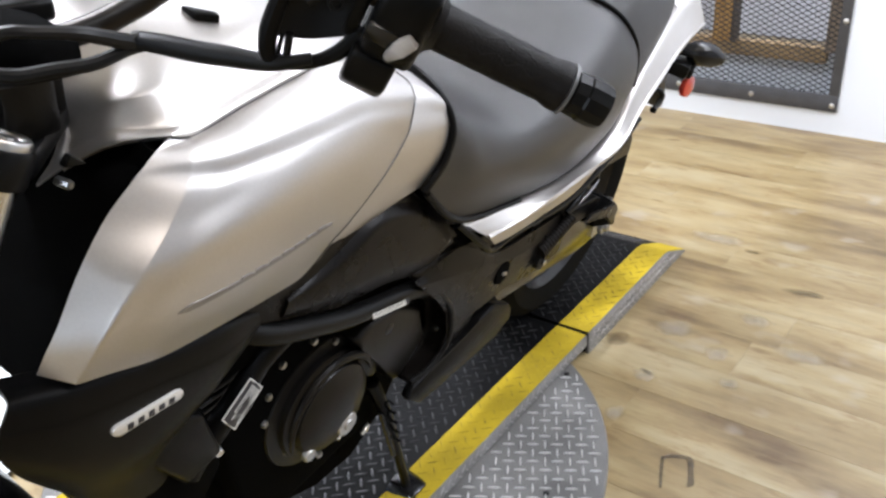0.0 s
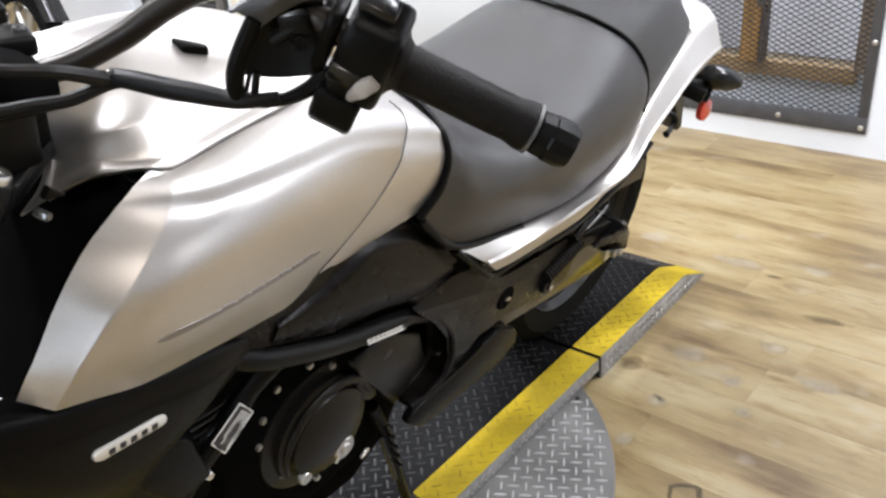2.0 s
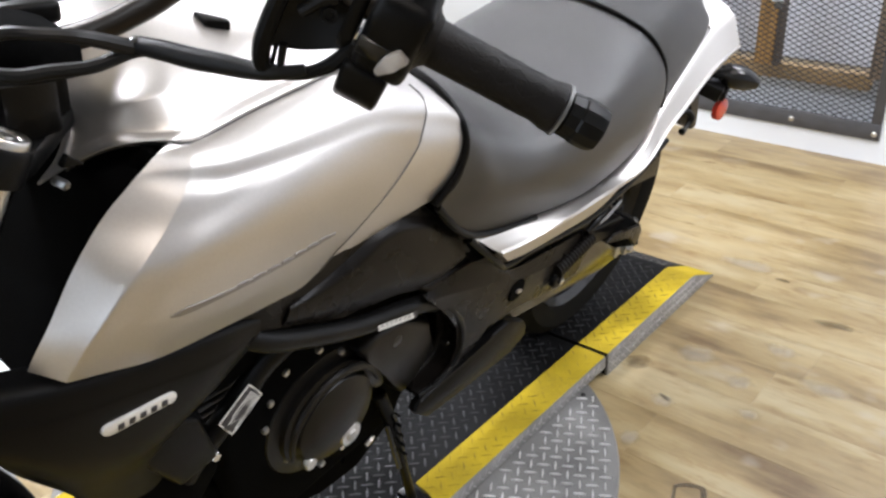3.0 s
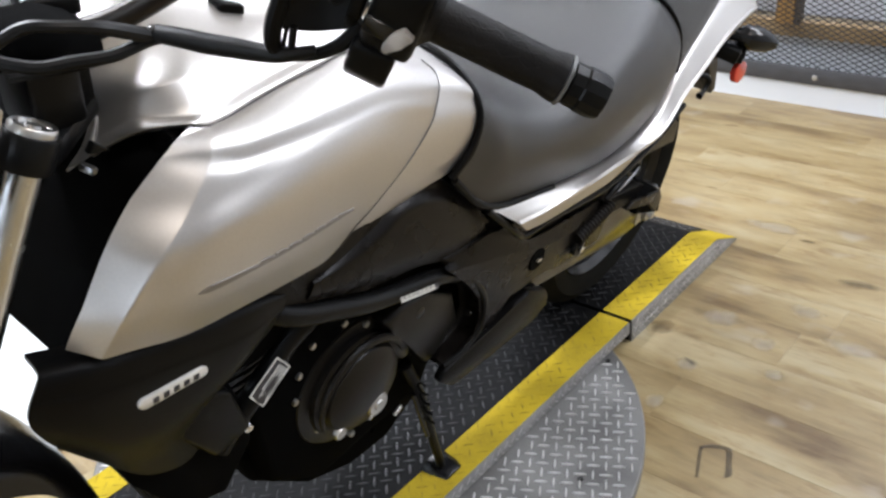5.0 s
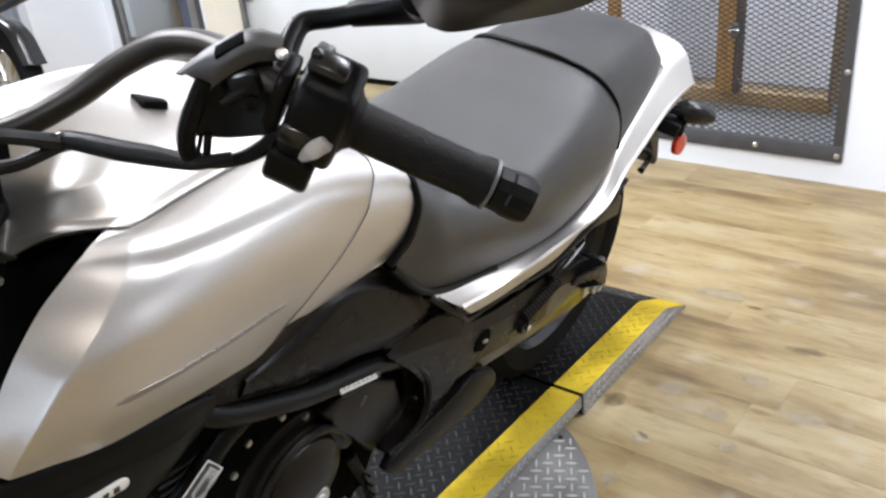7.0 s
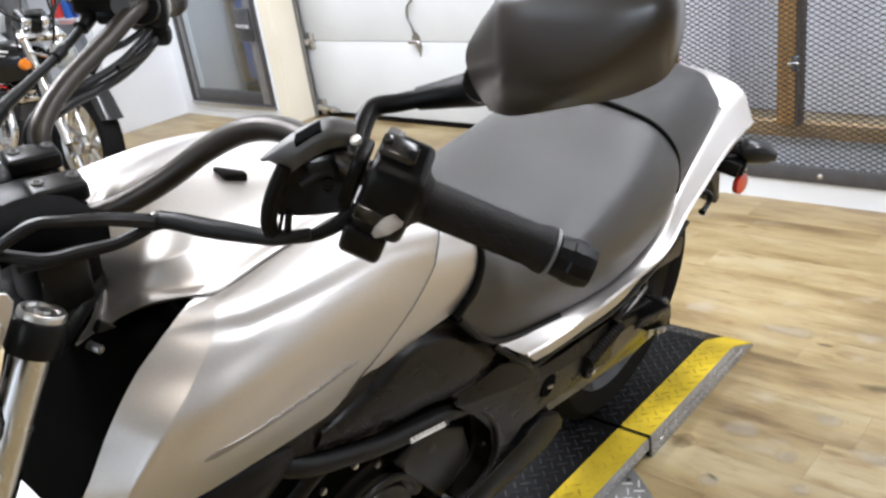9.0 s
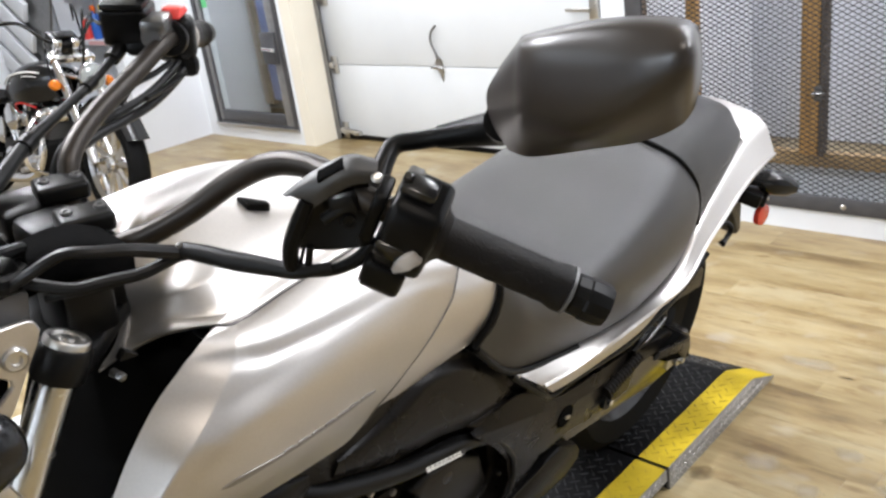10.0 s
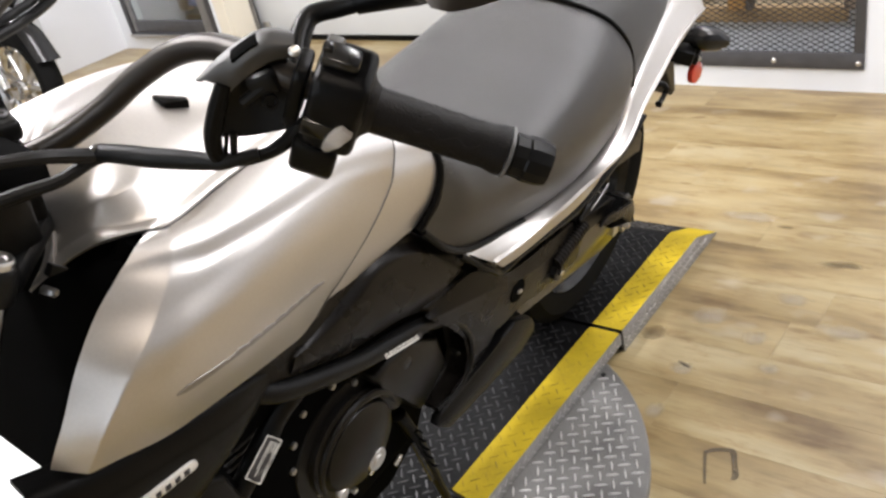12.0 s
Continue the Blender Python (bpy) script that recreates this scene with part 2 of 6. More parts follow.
def tube(pts, radius, sides=12, steps=6, caps=True):
    """A round bar along a smooth path; radius may be one number or one per point."""
    rad = radius if isinstance(radius, (list, tuple)) else [radius] * len(pts)
    path = spline([(*p, r) for p, r in zip(pts, rad)], steps) if steps > 1 and len(pts) > 2 else [np.array((*p, r), float) for p, r in zip(pts, rad)]
    bm = bmesh.new()
    rings, up = [], None
    for i, q in enumerate(path):
        d = Vector(path[min(i + 1, len(path) - 1)][:3] - path[max(i - 1, 0)][:3]).normalized()
        if up is None:
            up = d.orthogonal().normalized()
        up = (up - d * up.dot(d)).normalized()
        side = d.cross(up)
        rings.append([bm.verts.new(Vector(q[:3]) + (up * math.cos(a) + side * math.sin(a)) * q[3]) for a in (2 * math.pi * k / sides for k in range(sides))])
    for a, b in zip(rings, rings[1:]):
        for k in range(sides):
            bm.faces.new((a[k], a[(k + 1) % sides], b[(k + 1) % sides], b[k]))
    if caps:
        bm.faces.new(rings[0])
        bm.faces.new(rings[-1])
    return bm


def lathe(profile, sides=32, m=None):
    """(radius, height) pairs turned about z."""
    bm = bmesh.new()
    rings = []
    for r, h in profile:
        rings.append([bm.verts.new((max(r, 1e-5) * math.cos(a), max(r, 1e-5) * math.sin(a), h)) for a in (2 * math.pi * k / sides for k in range(sides))])
    for a, b in zip(rings, rings[1:]):
        for k in range(sides):
            bm.faces.new((a[k], a[(k + 1) % sides], b[(k + 1) % sides], b[k]))
    bmesh.ops.remove_doubles(bm, verts=bm.verts, dist=2e-5)
    return moved(bm, m) if m is not None else bm


def along(a, b):
    """The pose at a whose z points to b."""
    a, b = Vector(a), Vector(b)
    return Matrix.Translation(a) @ (b - a).to_track_quat("Z", "Y").to_matrix().to_4x4()


def surface(grid, nu=5, nv=5, thick=0.0, curve=spline):
    """A smooth sheet through a grid of points (rows of equal length), with thickness on its inside."""
    rows = [curve(r, nv) for r in grid]
    cols = [curve(c, nu) for c in zip(*rows)]
    bm = bmesh.new()
    v = [[bm.verts.new(p) for p in c] for c in cols]
    for a, b in zip(v, v[1:]):
        for i in range(len(a) - 1):
            bm.faces.new((a[i], a[i + 1], b[i + 1], b[i]))
    bmesh.ops.recalc_face_normals(bm, faces=bm.faces)
    if thick:
        bm.normal_update()
        c = sum((f.calc_center_median() for f in bm.faces), Vector()) / len(bm.faces)
        back = {}
        verts, faces = bm.verts[:], bm.faces[:]
        for w in verts:
            back[w] = bm.verts.new(w.co - w.normal * thick)
        for f in faces:
            bm.faces.new([back[w] for w in reversed(f.verts)])
        for e in [e for e in bm.edges if len(e.link_faces) == 1 and e.verts[0] in back and e.verts[1] in back]:
            a, b = e.verts
            bm.faces.new((a, b, back[b], back[a]))
    return bm


def chord_spline(pts, steps):
    """A smooth curve through unevenly spaced points, with no overshoot at close pairs."""
    p = [np.array(q, float) for q in pts]
    gaps = [max(float(np.linalg.norm(b - a)), 1e-6) ** 0.6 for a, b in zip(p, p[1:])]
    slopes = [(b - a) / g for a, b, g in zip(p, p[1:], gaps)]
    tangents = [slopes[0]] + [(slopes[i] * gaps[i + 1] + slopes[i + 1] * gaps[i]) / (gaps[i] + gaps[i + 1]) for i in range(len(slopes) - 1)] + [slopes[-1]]
    out = []
    for i, g in enumerate(gaps):
        for k in range(steps):
            t = k / steps
            out.append((2 * t ** 3 - 3 * t ** 2 + 1) * p[i] + (t ** 3 - 2 * t ** 2 + t) * g * tangents[i] + (3 * t ** 2 - 2 * t ** 3) * p[i + 1] + (t ** 3 - t ** 2) * g * tangents[i + 1])
    out.append(p[-1])
    return out


def skin(guides, nu=5, nv=5, thick=0.0):
    """A sheet over unevenly spaced guide curves."""
    return surface(guides, nu, nv, thick, chord_spline)


def mirrored(half, centre=-0.02):
    """Rows from the left edge to the middle, carried on to the right edge."""
    return half + [[(2 * centre - x, y, z) for x, y, z in row] for row in reversed(half[:-1])]



# ---- the room ----
def panel(name, x0, x1, y0, y1, z0, z1, mat, label):
    return structure(name, box(x0, x1, y0, y1, z0, z1), mat, label)


FLOOR = panel("floor", -7.5, 4.0, -4.0, 7.0, -0.12, -0.006, SCREED, "pale wood-look vinyl plank floor with stains and knots")
panel("ceiling", -7.5, 4.0, -4.0, 7.0, 3.0, 3.1, CEILING, "white painted workshop ceiling")
panel("wall_mesh_lower", -0.95, 0.25, 4.51, 4.63, 0, 0.088, WALL_WHITE, "white painted wall below the mesh partition")
panel("wall_mesh_upper", -0.95, 0.25, 4.51, 4.63, 2.3, 3.0, WALL_WHITE, "white painted wall above the mesh partition")
panel("wall_mesh_east", 0.25, 4.0, 4.51, 4.63, 0, 3.0, WALL_WHITE, "white painted wall beside the mesh partition")
panel("wall_mesh_west", -1.07, -0.95, 4.51, 5.1, 0, 3.0, WALL_WHITE, "white painted wall end between garage door and mesh partition")
panel("wall_garage_upper", -3.5, -1.07, 4.97, 5.1, 2.2, 3.0, WALL_WHITE, "white wall above the garage door")
panel("wall_garage_east", -1.37, -1.07, 4.97, 5.1, 0, 2.2, WALL_WHITE, "white wall beside the garage door")
panel("wall_pilaster", -3.61, -3.50, 4.745, 5.1, 0, 3.0, CREAM, "cream painted pilaster between glazed door and garage door")
panel("wall_door_lower", -4.62, -3.64, 4.745, 4.87, 0, 0.088, WALL_WHITE, "white wall below the glazed door")
panel("wall_door_upper", -4.62, -3.64, 4.745, 4.87, 2.15, 3.0, WALL_WHITE, "white wall above the glazed door")
panel("wall_door_west", -4.75, -4.62, 4.745, 4.87, 0, 3.0, WALL_WHITE, "white wall beside the glazed door")
panel("wall_door_east", -3.64, -3.61, 4.745, 4.87, 0, 3.0, WALL_WHITE, "narrow white wall beside the glazed door")
panel("wall_west_return", -4.87, -4.75, 4.2, 4.87, 0, 3.0, WALL_WHITE, "white painted short side wall")
panel("wall_west", -7.5, -7.4, -4.0, 7.0, 0, 3.0, WALL_WHITE, "white painted workshop side wall")
panel("wall_north_west", -7.4, -4.87, 5.2, 5.3, 0, 3.0, WALL_WHITE, "white wall behind the shelves")
# unseen closing walls, their tone set by what the bike should reflect
panel("wall_south", -7.5, 4.0, -4.1, -4.0, 0, 3.0, WALL_WHITE, "unseen closing wall, white to brighten reflections")
panel("wall_east", 4.0, 4.1, -4.0, 7.0, 0, 3.0, WALL_PALE, "unseen closing side wall, greyed to dim reflections")
panel("wall_mesh_back", -0.95, 4.0, 5.7, 5.8, 0, 3.0, PALE_BLUE, "pale blue-white wall behind the mesh partition")
panel("wall_mesh_side", -1.07, -0.95, 5.1, 5.8, 0, 3.0, WALL_WHITE, "white side wall of the caged store")
panel("wall_garage_back", -5.0, -1.07, 5.9, 6.0, 0, 3.0, WALL_WHITE, "closing wall outside")

# mesh partition: frame of flat steel, diamond mesh, timber behind
cage = thing("mesh_partition", "dark steel-framed diamond mesh partition with timber posts behind it", "partition", kind="structure")
X0, X1, Z0, Z1 = -0.95, 0.25, 0.088, 2.3
for nm, b in (("frame_bar", (X0, X1, 4.497, 4.512, Z0, Z0 + 0.062)), ("frame_bar", (X0, X1, 4.497, 4.512, Z1 - 0.06, Z1)),
              ("frame_bar", (X0, X0 + 0.075, 4.497, 4.512, Z0 + 0.062, Z1 - 0.06)), ("frame_bar", (X1 - 0.035, X1, 4.497, 4.512, Z0 + 0.062, Z1 - 0.06))):
    part(nm, box(*b, 0.002), DARK_FRAME, cage)


def bolt_head(r=0.012, h=0.007, sides=12):
    return lathe([(0, h), (r * 0.6, h * 0.95), (r, h * 0.5), (r, 0), (0, 0)], sides)


for bx, bz in ((0.232, 0.112), (-0.061, 0.117), (0.236, 0.42), (0.236, 0.80), (0.236, 1.3), (-0.35, 0.118), (-0.64, 0.118), (-0.91, 0.118), (-0.915, 0.5), (-0.915, 0.95)):
    part("bolt", moved(bolt_head(0.010), pose(bx, 4.497, bz, 90, 0, 0)), STEEL, cage, "zinc bolt head")
strands = bmesh.new()
DW, DH = 0.036, 0.0198


def strand(xa, za, xb, zb, y):
    d = Vector((xb - xa, 0, zb - za)).normalized()
    n = Vector((-d.z, 0, d.x)) * 0.0016
    t = Vector((0, 0.0012, 0))
    a, b = Vector((xa, y, za)), Vector((xb, y, zb))
    q = [strands.verts.new(p + s) for p in (a, b) for s in (n + t, -n + t, -n - t, n - t)]
    for k in range(4):
        strands.faces.new((q[k], q[(k + 1) % 4], q[4 + (k + 1) % 4], q[4 + k]))


slope = DH / DW
span = (X1 - X0) * slope
k = Z0 - span
while k < Z1:
    for s in (1, -1):
        # z = k + s * slope * (x - x_start), clipped to the opening
        xa, xb = X0, X1
        za = k if s == 1 else k + span
        zb = za + s * span
        if s == 1:
            if za < Z0:
                xa, za = X0 + (Z0 - za) / slope, Z0
            if zb > Z1:
                xb, zb = X1 - (zb - Z1) / slope, Z1
        else:
            if za > Z1:
                xa, za = X0 + (za - Z1) / slope, Z1
            if zb < Z0:
                xb, zb = X1 - (Z0 - zb) / slope, Z0
        if xb - xa > 0.01:
            strand(xa, za, xb, zb, 4.516 + 0.0012 * s)
    k += DH
part("diamond_mesh", strands, MESH_STEEL, cage, "grey expanded diamond mesh")
for xa, xb, mt, nm in ((-0.700, -0.655, WOOD_POST, "post"), (-0.245, -0.178, WOOD_POST, "post"), (-0.176, -0.161, WOOD_DARK, "post"), (0.168, 0.232, WOOD_GREY_V, "post"), (-0.93, -0.89, WOOD_GREY_V, "post")):
    part(nm, box(xa, xb, 4.535, 4.575 if mt is not WOOD_DARK else 4.60, 0.294, 2.3, 0.003), mt, cage, "rough timber post")
part("latch", merged(box(-0.190, -0.162, 4.521, 4.534, 0.505, 0.561, .003), tube([(-0.196, 4.520, 0.533), (-0.154, 4.520, 0.537)], .006, 8, 1)), DARK_STEEL, cage, "dark steel latch on the post")
part("rail", box(-0.93, 0.168, 4.578, 4.62, 0.235, 0.292, 0.003), WOOD_GREY, cage, "weathered timber rail")

part("back_board", box(-0.95, 0.25, 4.635, 4.655, 0.088, 0.27, 0.002), WALL_WHITE, cage, "white board behind the mesh below the rail")

# sectional garage door
gar = thing("garage_door", "white sectional garage door with galvanised hinges and rope latch", "garage door", kind="structure")
SEC = 0.467
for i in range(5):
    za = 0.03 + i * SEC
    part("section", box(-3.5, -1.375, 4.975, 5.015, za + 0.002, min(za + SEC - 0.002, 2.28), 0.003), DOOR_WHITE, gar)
part("seal", box(-3.5, -1.375, 4.97, 5.02, 0.0, 0.03, 0.006), BLACK_PLASTIC, gar, "black rubber bottom seal")
part("track", merged(box(-3.498, -3.462, 4.935, 4.941, 0.0, 2.2), box(-3.498, -3.492, 4.941, 4.972, 0.0, 2.2)), TRACK_GREY, gar, "grey vertical door track")
part("track", merged(box(-1.42, -1.372, 4.935, 4.941, 0.9, 2.2), box(-1.378, -1.372, 4.941, 4.972, 0.9, 2.2)), TRACK_GREY, gar, "grey vertical door track")
for hz in (0.06, 0.497, 0.93, 1.40):
    part("hinge", merged(box(-3.462, -3.40, 4.962, 4.975, hz - 0.055, hz + 0.055, 0.004), box(-3.475, -3.425, 4.94, 4.962, hz - 0.02, hz + 0.02, 0.006),
                         tube([(-3.478, 4.95, hz), (-3.42, 4.95, hz)], 0.011, 10)), STEEL, gar, "galvanised hinge with roller")
part("bracket", merged(block((-3.375, 4.955, 0.055), (0.13, 0.03, 0.03), bevel=0.006), tube([(-3.33, 4.95, 0.045), (-3.27, 4.95, 0.05)], 0.016, 10)), STEEL, gar, "galvanised bottom bracket")
dia = [(-2.495, 0.565), (-2.465, 0.535), (-2.455, 0.47), (-2.475, 0.41), (-2.495, 0.47), (-2.525, 0.52)]
part("latch_plate", prism([(x, z) for x, z in dia], 4.967, 4.975, 1), STEEL, gar, "pointed steel latch plate")
part("latch_bar", tube([(-2.54, 4.955, 0.497), (-2.46, 4.955, 0.495)], 0.010, 10), CHROME, gar)
part("latch_hook", tube([(-2.475, 4.96, 0.735), (-2.515, 4.958, 0.70), (-2.525, 4.957, 0.64), (-2.50, 4.956, 0.585), (-2.49, 4.956, 0.545)], 0.0065, 8), TRACK_GREY, gar, "bent steel lift hook")
part("latch_plate", prism([(-2.49, 1.02), (-2.46, 0.98), (-2.475, 0.90), (-2.505, 0.98)], 4.967, 4.975, 1), STEEL, gar)
part("slide_bolt", merged(box(-1.43, -1.378, 4.955, 4.975, 0.74, 0.88, 0.004), tube([(-1.56, 4.95, 0.80), (-1.42, 4.95, 0.795)], 0.010, 10)), STEEL, gar, "steel slide bolt")

# glazed door
gd = thing("door_glazed", "dark metal-framed glazed door with a lever lock, closed", "door", kind="structure")
for nm, b in (("frame_bar", (-4.62, -4.575, 4.735, 4.78, 0.088, 2.15)), ("frame_bar", (-3.685, -3.64, 4.735, 4.78, 0.088, 2.15)), ("frame_bar", (-4.575, -3.685, 4.735, 4.78, 0.088, 0.118)),
              ("stile", (-4.572, -4.535, 4.742, 4.775, 0.122, 2.1)), ("stile", (-3.77, -3.688, 4.742, 4.775, 0.122, 2.1)), ("rail", (-4.535, -3.77, 4.742, 4.775, 0.122, 0.20))):
    part(nm, box(*b, 0.004), DARK_FRAME if nm != "stile" else FRAME_GREY, gd)
part("sill", box(-4.62, -3.64, 4.722, 4.734, 0.092, 0.108, 0.002), STEEL, gd, "worn metal threshold edge")
part("pane", box(-4.535, -3.77, 4.756, 4.762, 0.20, 2.1), DOOR_GLASS, gd, "grey door glass")
part("lock_box", box(-3.85, -3.70, 4.715, 4.742, 0.545, 0.755, 0.008), DARK_FRAME, gd, "dark lock box")
part("lever", merged(tube([(-3.80, 4.69, 0.655), (-3.69, 4.69, 0.645)], 0.012, 10), tube([(-3.72, 4.715, 0.648), (-3.72, 4.69, 0.648)], 0.014, 10)), CHROME, gd, "chrome lever handle")
part("tag", box(-4.50, -4.44, 4.748, 4.752, 0.93, 1.03), GREEN_TAG, gd, "green sticker")
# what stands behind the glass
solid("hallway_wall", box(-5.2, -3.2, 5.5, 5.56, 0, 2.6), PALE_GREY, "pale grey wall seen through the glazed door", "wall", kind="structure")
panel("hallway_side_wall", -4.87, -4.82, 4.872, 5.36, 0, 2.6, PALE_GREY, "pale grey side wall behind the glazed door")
solid("hallway_post", box(-4.755, -4.652, 5.285, 5.34, 0.10, 2.6, 0.004), TAN, "tan timber post seen through the glazed door", "post", kind="structure")
solid("hallway_panel", box(-4.648, -4.43, 5.3, 5.34, 0.13, 2.2, 0.004), BLUE_PANEL, "pale blue panel seen through the glazed door", "panel", kind="structure")

# ---- turntable and runway ----
RX0, RX1, G1Y, G0Y, ENDY, H = -0.50, 0.122, 2.84, 1.68, 3.435, 0.062
DISC_C, DISC_R, DISC_Z = (-0.19, 2.26), 0.592, 0.026


def lug_mesh(long=0.0275, wide=0.0046, high=0.0026):
    bm = bmesh.new()
    n = 8
    base, mid = [], []
    for k in range(n):
        a = 2 * math.pi * k / n
        base.append(bm.verts.new((long / 2 * math.cos(a), wide / 2 * math.sin(a), 0)))
        mid.append(bm.verts.new((long / 2 * 0.78 * math.cos(a), wide / 2 * 0.55 * math.sin(a), high)))
    for k in range(n):
        bm.faces.new((base[k], base[(k + 1) % n], mid[(k + 1) % n], mid[k]))
    bm.faces.new(mid)
    return bm


LUG_V = lug_mesh()
LUG = bpy.data.meshes.new("lug")
LUG_V.to_mesh(LUG)
LUG_V.free()
LUG.materials.append(LUG_BRIGHT)
LUG_CO = np.array([v.co[:] for v in LUG.vertices])
LUG_F = [tuple(p.vertices) for p in LUG.polygons]


def lugs(spots, name, mat, parent, frame_m=None, size=1.0, high=1.0):
    """Many tread lugs joined into one mesh: spots are (x, y, z, angle)."""
    vs, fs = [], []
    for x, y, z, a in spots:
        c, s = math.cos(a), math.sin(a)
        o = len(vs)
        for p in LUG_CO * size:
            q = Vector((x + c * p[0] - s * p[1], y + s * p[0] + c * p[1], z + p[2] * high))
            vs.append(frame_m @ q if frame_m is not None else q)
        fs += [tuple(o + i for i in f) for f in LUG_F]
    me = bpy.data.meshes.new(name)
    me.from_pydata(vs, [], fs)
    me.materials.append(mat)
    ob = new(name, me)
    ob.parent = parent
    ob["kind"] = "stuff"
    return ob


def tread(x0, x1, y0, y1, z, pitch=0.025):
    """Tread plate over a rectangle: rows that lean one way and the other by turns, each lug pointing at its neighbours' middles."""
    out, step = [], pitch / math.sqrt(2)
    for j in range(int((y1 - y0) / step)):
        for i in range(int((x1 - x0) / step / 2) + 1):
            x, y = x0 + (2 * i + j % 2 + 0.6) * step, y0 + (j + 0.6) * step
            if x < x1 - 0.008 and y < y1 - 0.008:
                out.append((x, y, z, math.pi / 4 if j % 2 else -math.pi / 4))
    return out


run = thing("runway", "black tread-plate runway with worn yellow edge stripes, on the turntable", "runway")
W = 0.078
part("deck", box(RX0, RX1, G0Y + 0.006, G1Y - 0.006, DISC_Z + 0.002, H, 0.0015, 1), PLATE_BLACK, run, "black painted tread plate")
part("deck", box(RX0, RX1, 0.45, G0Y - 0.006, 0.0, H, 0.0015, 1), PLATE_BLACK, run, "black painted tread plate")
for ya, yb in ((G0Y + 0.006, G1Y - 0.006), (0.45, G0Y - 0.006)):
    part("side_plate", box(RX1, RX1 + 0.003, ya, yb, DISC_Z + 0.004, H - 0.001), PLATE_SIDE, run, "bare tread-plate side")
    part("stripe", box(RX1 - W, RX1 + 0.001, ya + 0.001, yb - 0.001, H + 0.0005, H + 0.0013), YELLOW, run, "worn yellow edge stripe")
    part("stripe", box(RX0 - 0.001, RX0 + W, ya + 0.001, yb - 0.001, H + 0.0005, H + 0.0013), YELLOW, run, "worn yellow edge stripe")
    lugs(tread(RX0 + W, RX1 - W, ya + 0.01, yb - 0.01, H, 0.0235), "tread", LUG_BLACK, run, high=.7)
    lugs(tread(RX1 - W, RX1 - 0.004, ya + 0.01, yb - 0.01, H + 0.0008) + tread(RX0, RX0 + W - 0.004, ya + 0.01, yb - 0.01, H + 0.0008), "tread", YELLOW_WORN, run, high=.5)
part("gap_seal", merged(box(RX0, RX1 - W, G1Y - 0.006, G1Y + 0.006, 0.02, H - 0.008), box(RX1 - W, RX1 + 0.002, G1Y - 0.005, G1Y + 0.005, 0.01, H - 0.002)), BLACK_PLASTIC, run)

ramp = thing("ramp", "black tread-plate ramp end with yellow stripe and bare steel side", "ramp")
BEND = 3.30


def ramp_profile(grow=0.0):
    return [(G1Y + 0.006, 0), (G1Y + 0.006, H + grow), (BEND - 0.012, H + grow), (BEND + 0.012, H - 0.004 + grow), (ENDY, 0.004 + grow), (ENDY, 0)]


part("deck", prism(ramp_profile(), RX0, RX1), PLATE_BLACK, ramp, "black painted tread plate", angle=12)
top = ramp_profile(0.0012)[1:5]
for xa, xb in ((RX1 - W, RX1 + 0.001), (RX0 - 0.001, RX0 + W)):
    part("stripe", prism(top + [(y, z - 0.001) for y, z in reversed(top)], xa, xb), YELLOW, ramp, "worn yellow edge stripe", angle=12)
part("side_plate", prism([(y, z - 0.001 if z > 0.01 else z) for y, z in ramp_profile()], RX1, RX1 + 0.003), PLATE_SIDE, ramp, "bare tread-plate side")
lugs(tread(RX0 + W, RX1 - W, G1Y + 0.012, BEND - 0.012, H, 0.0235), "tread", LUG_BLACK, ramp, high=.7)
lugs(tread(RX1 - W, RX1 - 0.004, G1Y + 0.012, BEND - 0.012, H + 0.0012), "tread", YELLOW_WORN, ramp, high=.5)
slope_m = Matrix.Translation((0, BEND + 0.012, H - 0.004)) @ pose(0, 0, 0, -math.degrees(math.atan2(H - 0.008, ENDY - BEND - 0.012)), 0, 0)
lugs(tread(RX0 + W, RX1 - W, 0.0, 0.12, 0.0, 0.0235), "tread", LUG_BLACK, ramp, slope_m)
side_m = Matrix.Translation((RX1 + 0.003, 0, 0)) @ pose(0, 0, 0, 90, 0, 90)
spots = [s for s in tread(G1Y + 0.01, ENDY - 0.01, 0.004, H, 0.0, 0.0170) if s[1] < min(H - 0.010, (ENDY - s[0]) / (ENDY - BEND) * H - 0.012)]
lugs(spots, "tread", LUG_SIDE, ramp, side_m, 0.72)
spots = [s for s in tread(G0Y + 0.02, G1Y - 0.01, 0.030, H - 0.002, 0.0, 0.0170)]
lugs(spots, "tread", LUG_SIDE, run, side_m, 0.72)

disc = thing("turntable", "round bare steel tread-plate turntable disc lying on the floor", "turntable")
part("plate", lathe([(0, 0), (DISC_R - 0.003, 0), (DISC_R, 0.003), (DISC_R, DISC_Z - 0.003), (DISC_R - 0.003, DISC_Z), (0, DISC_Z)], 160, pose(*DISC_C, 0)), PLATE_STEEL, disc, angle=25)
spots = []
P = 0.025
a = radians(31)
for i in range(-25, 26):
    for j in range(-25, 26):
        # the plate lies turned on the disc
        lx, ly = (i + 0.5) * P, (j + 0.5) * P
        x, y = DISC_C[0] + lx * math.cos(a) - ly * math.sin(a), DISC_C[1] + lx * math.sin(a) + ly * math.cos(a)
        if math.hypot(lx, ly) < DISC_R - 0.014 and (x > RX1 + 0.012 or x < RX0 - 0.012):
            spots.append((x, y, DISC_Z, a + (math.pi / 2 if (i + j) % 2 else 0)))
near = [s for s in spots if s[0] > 0 and s[1] > 1.9]
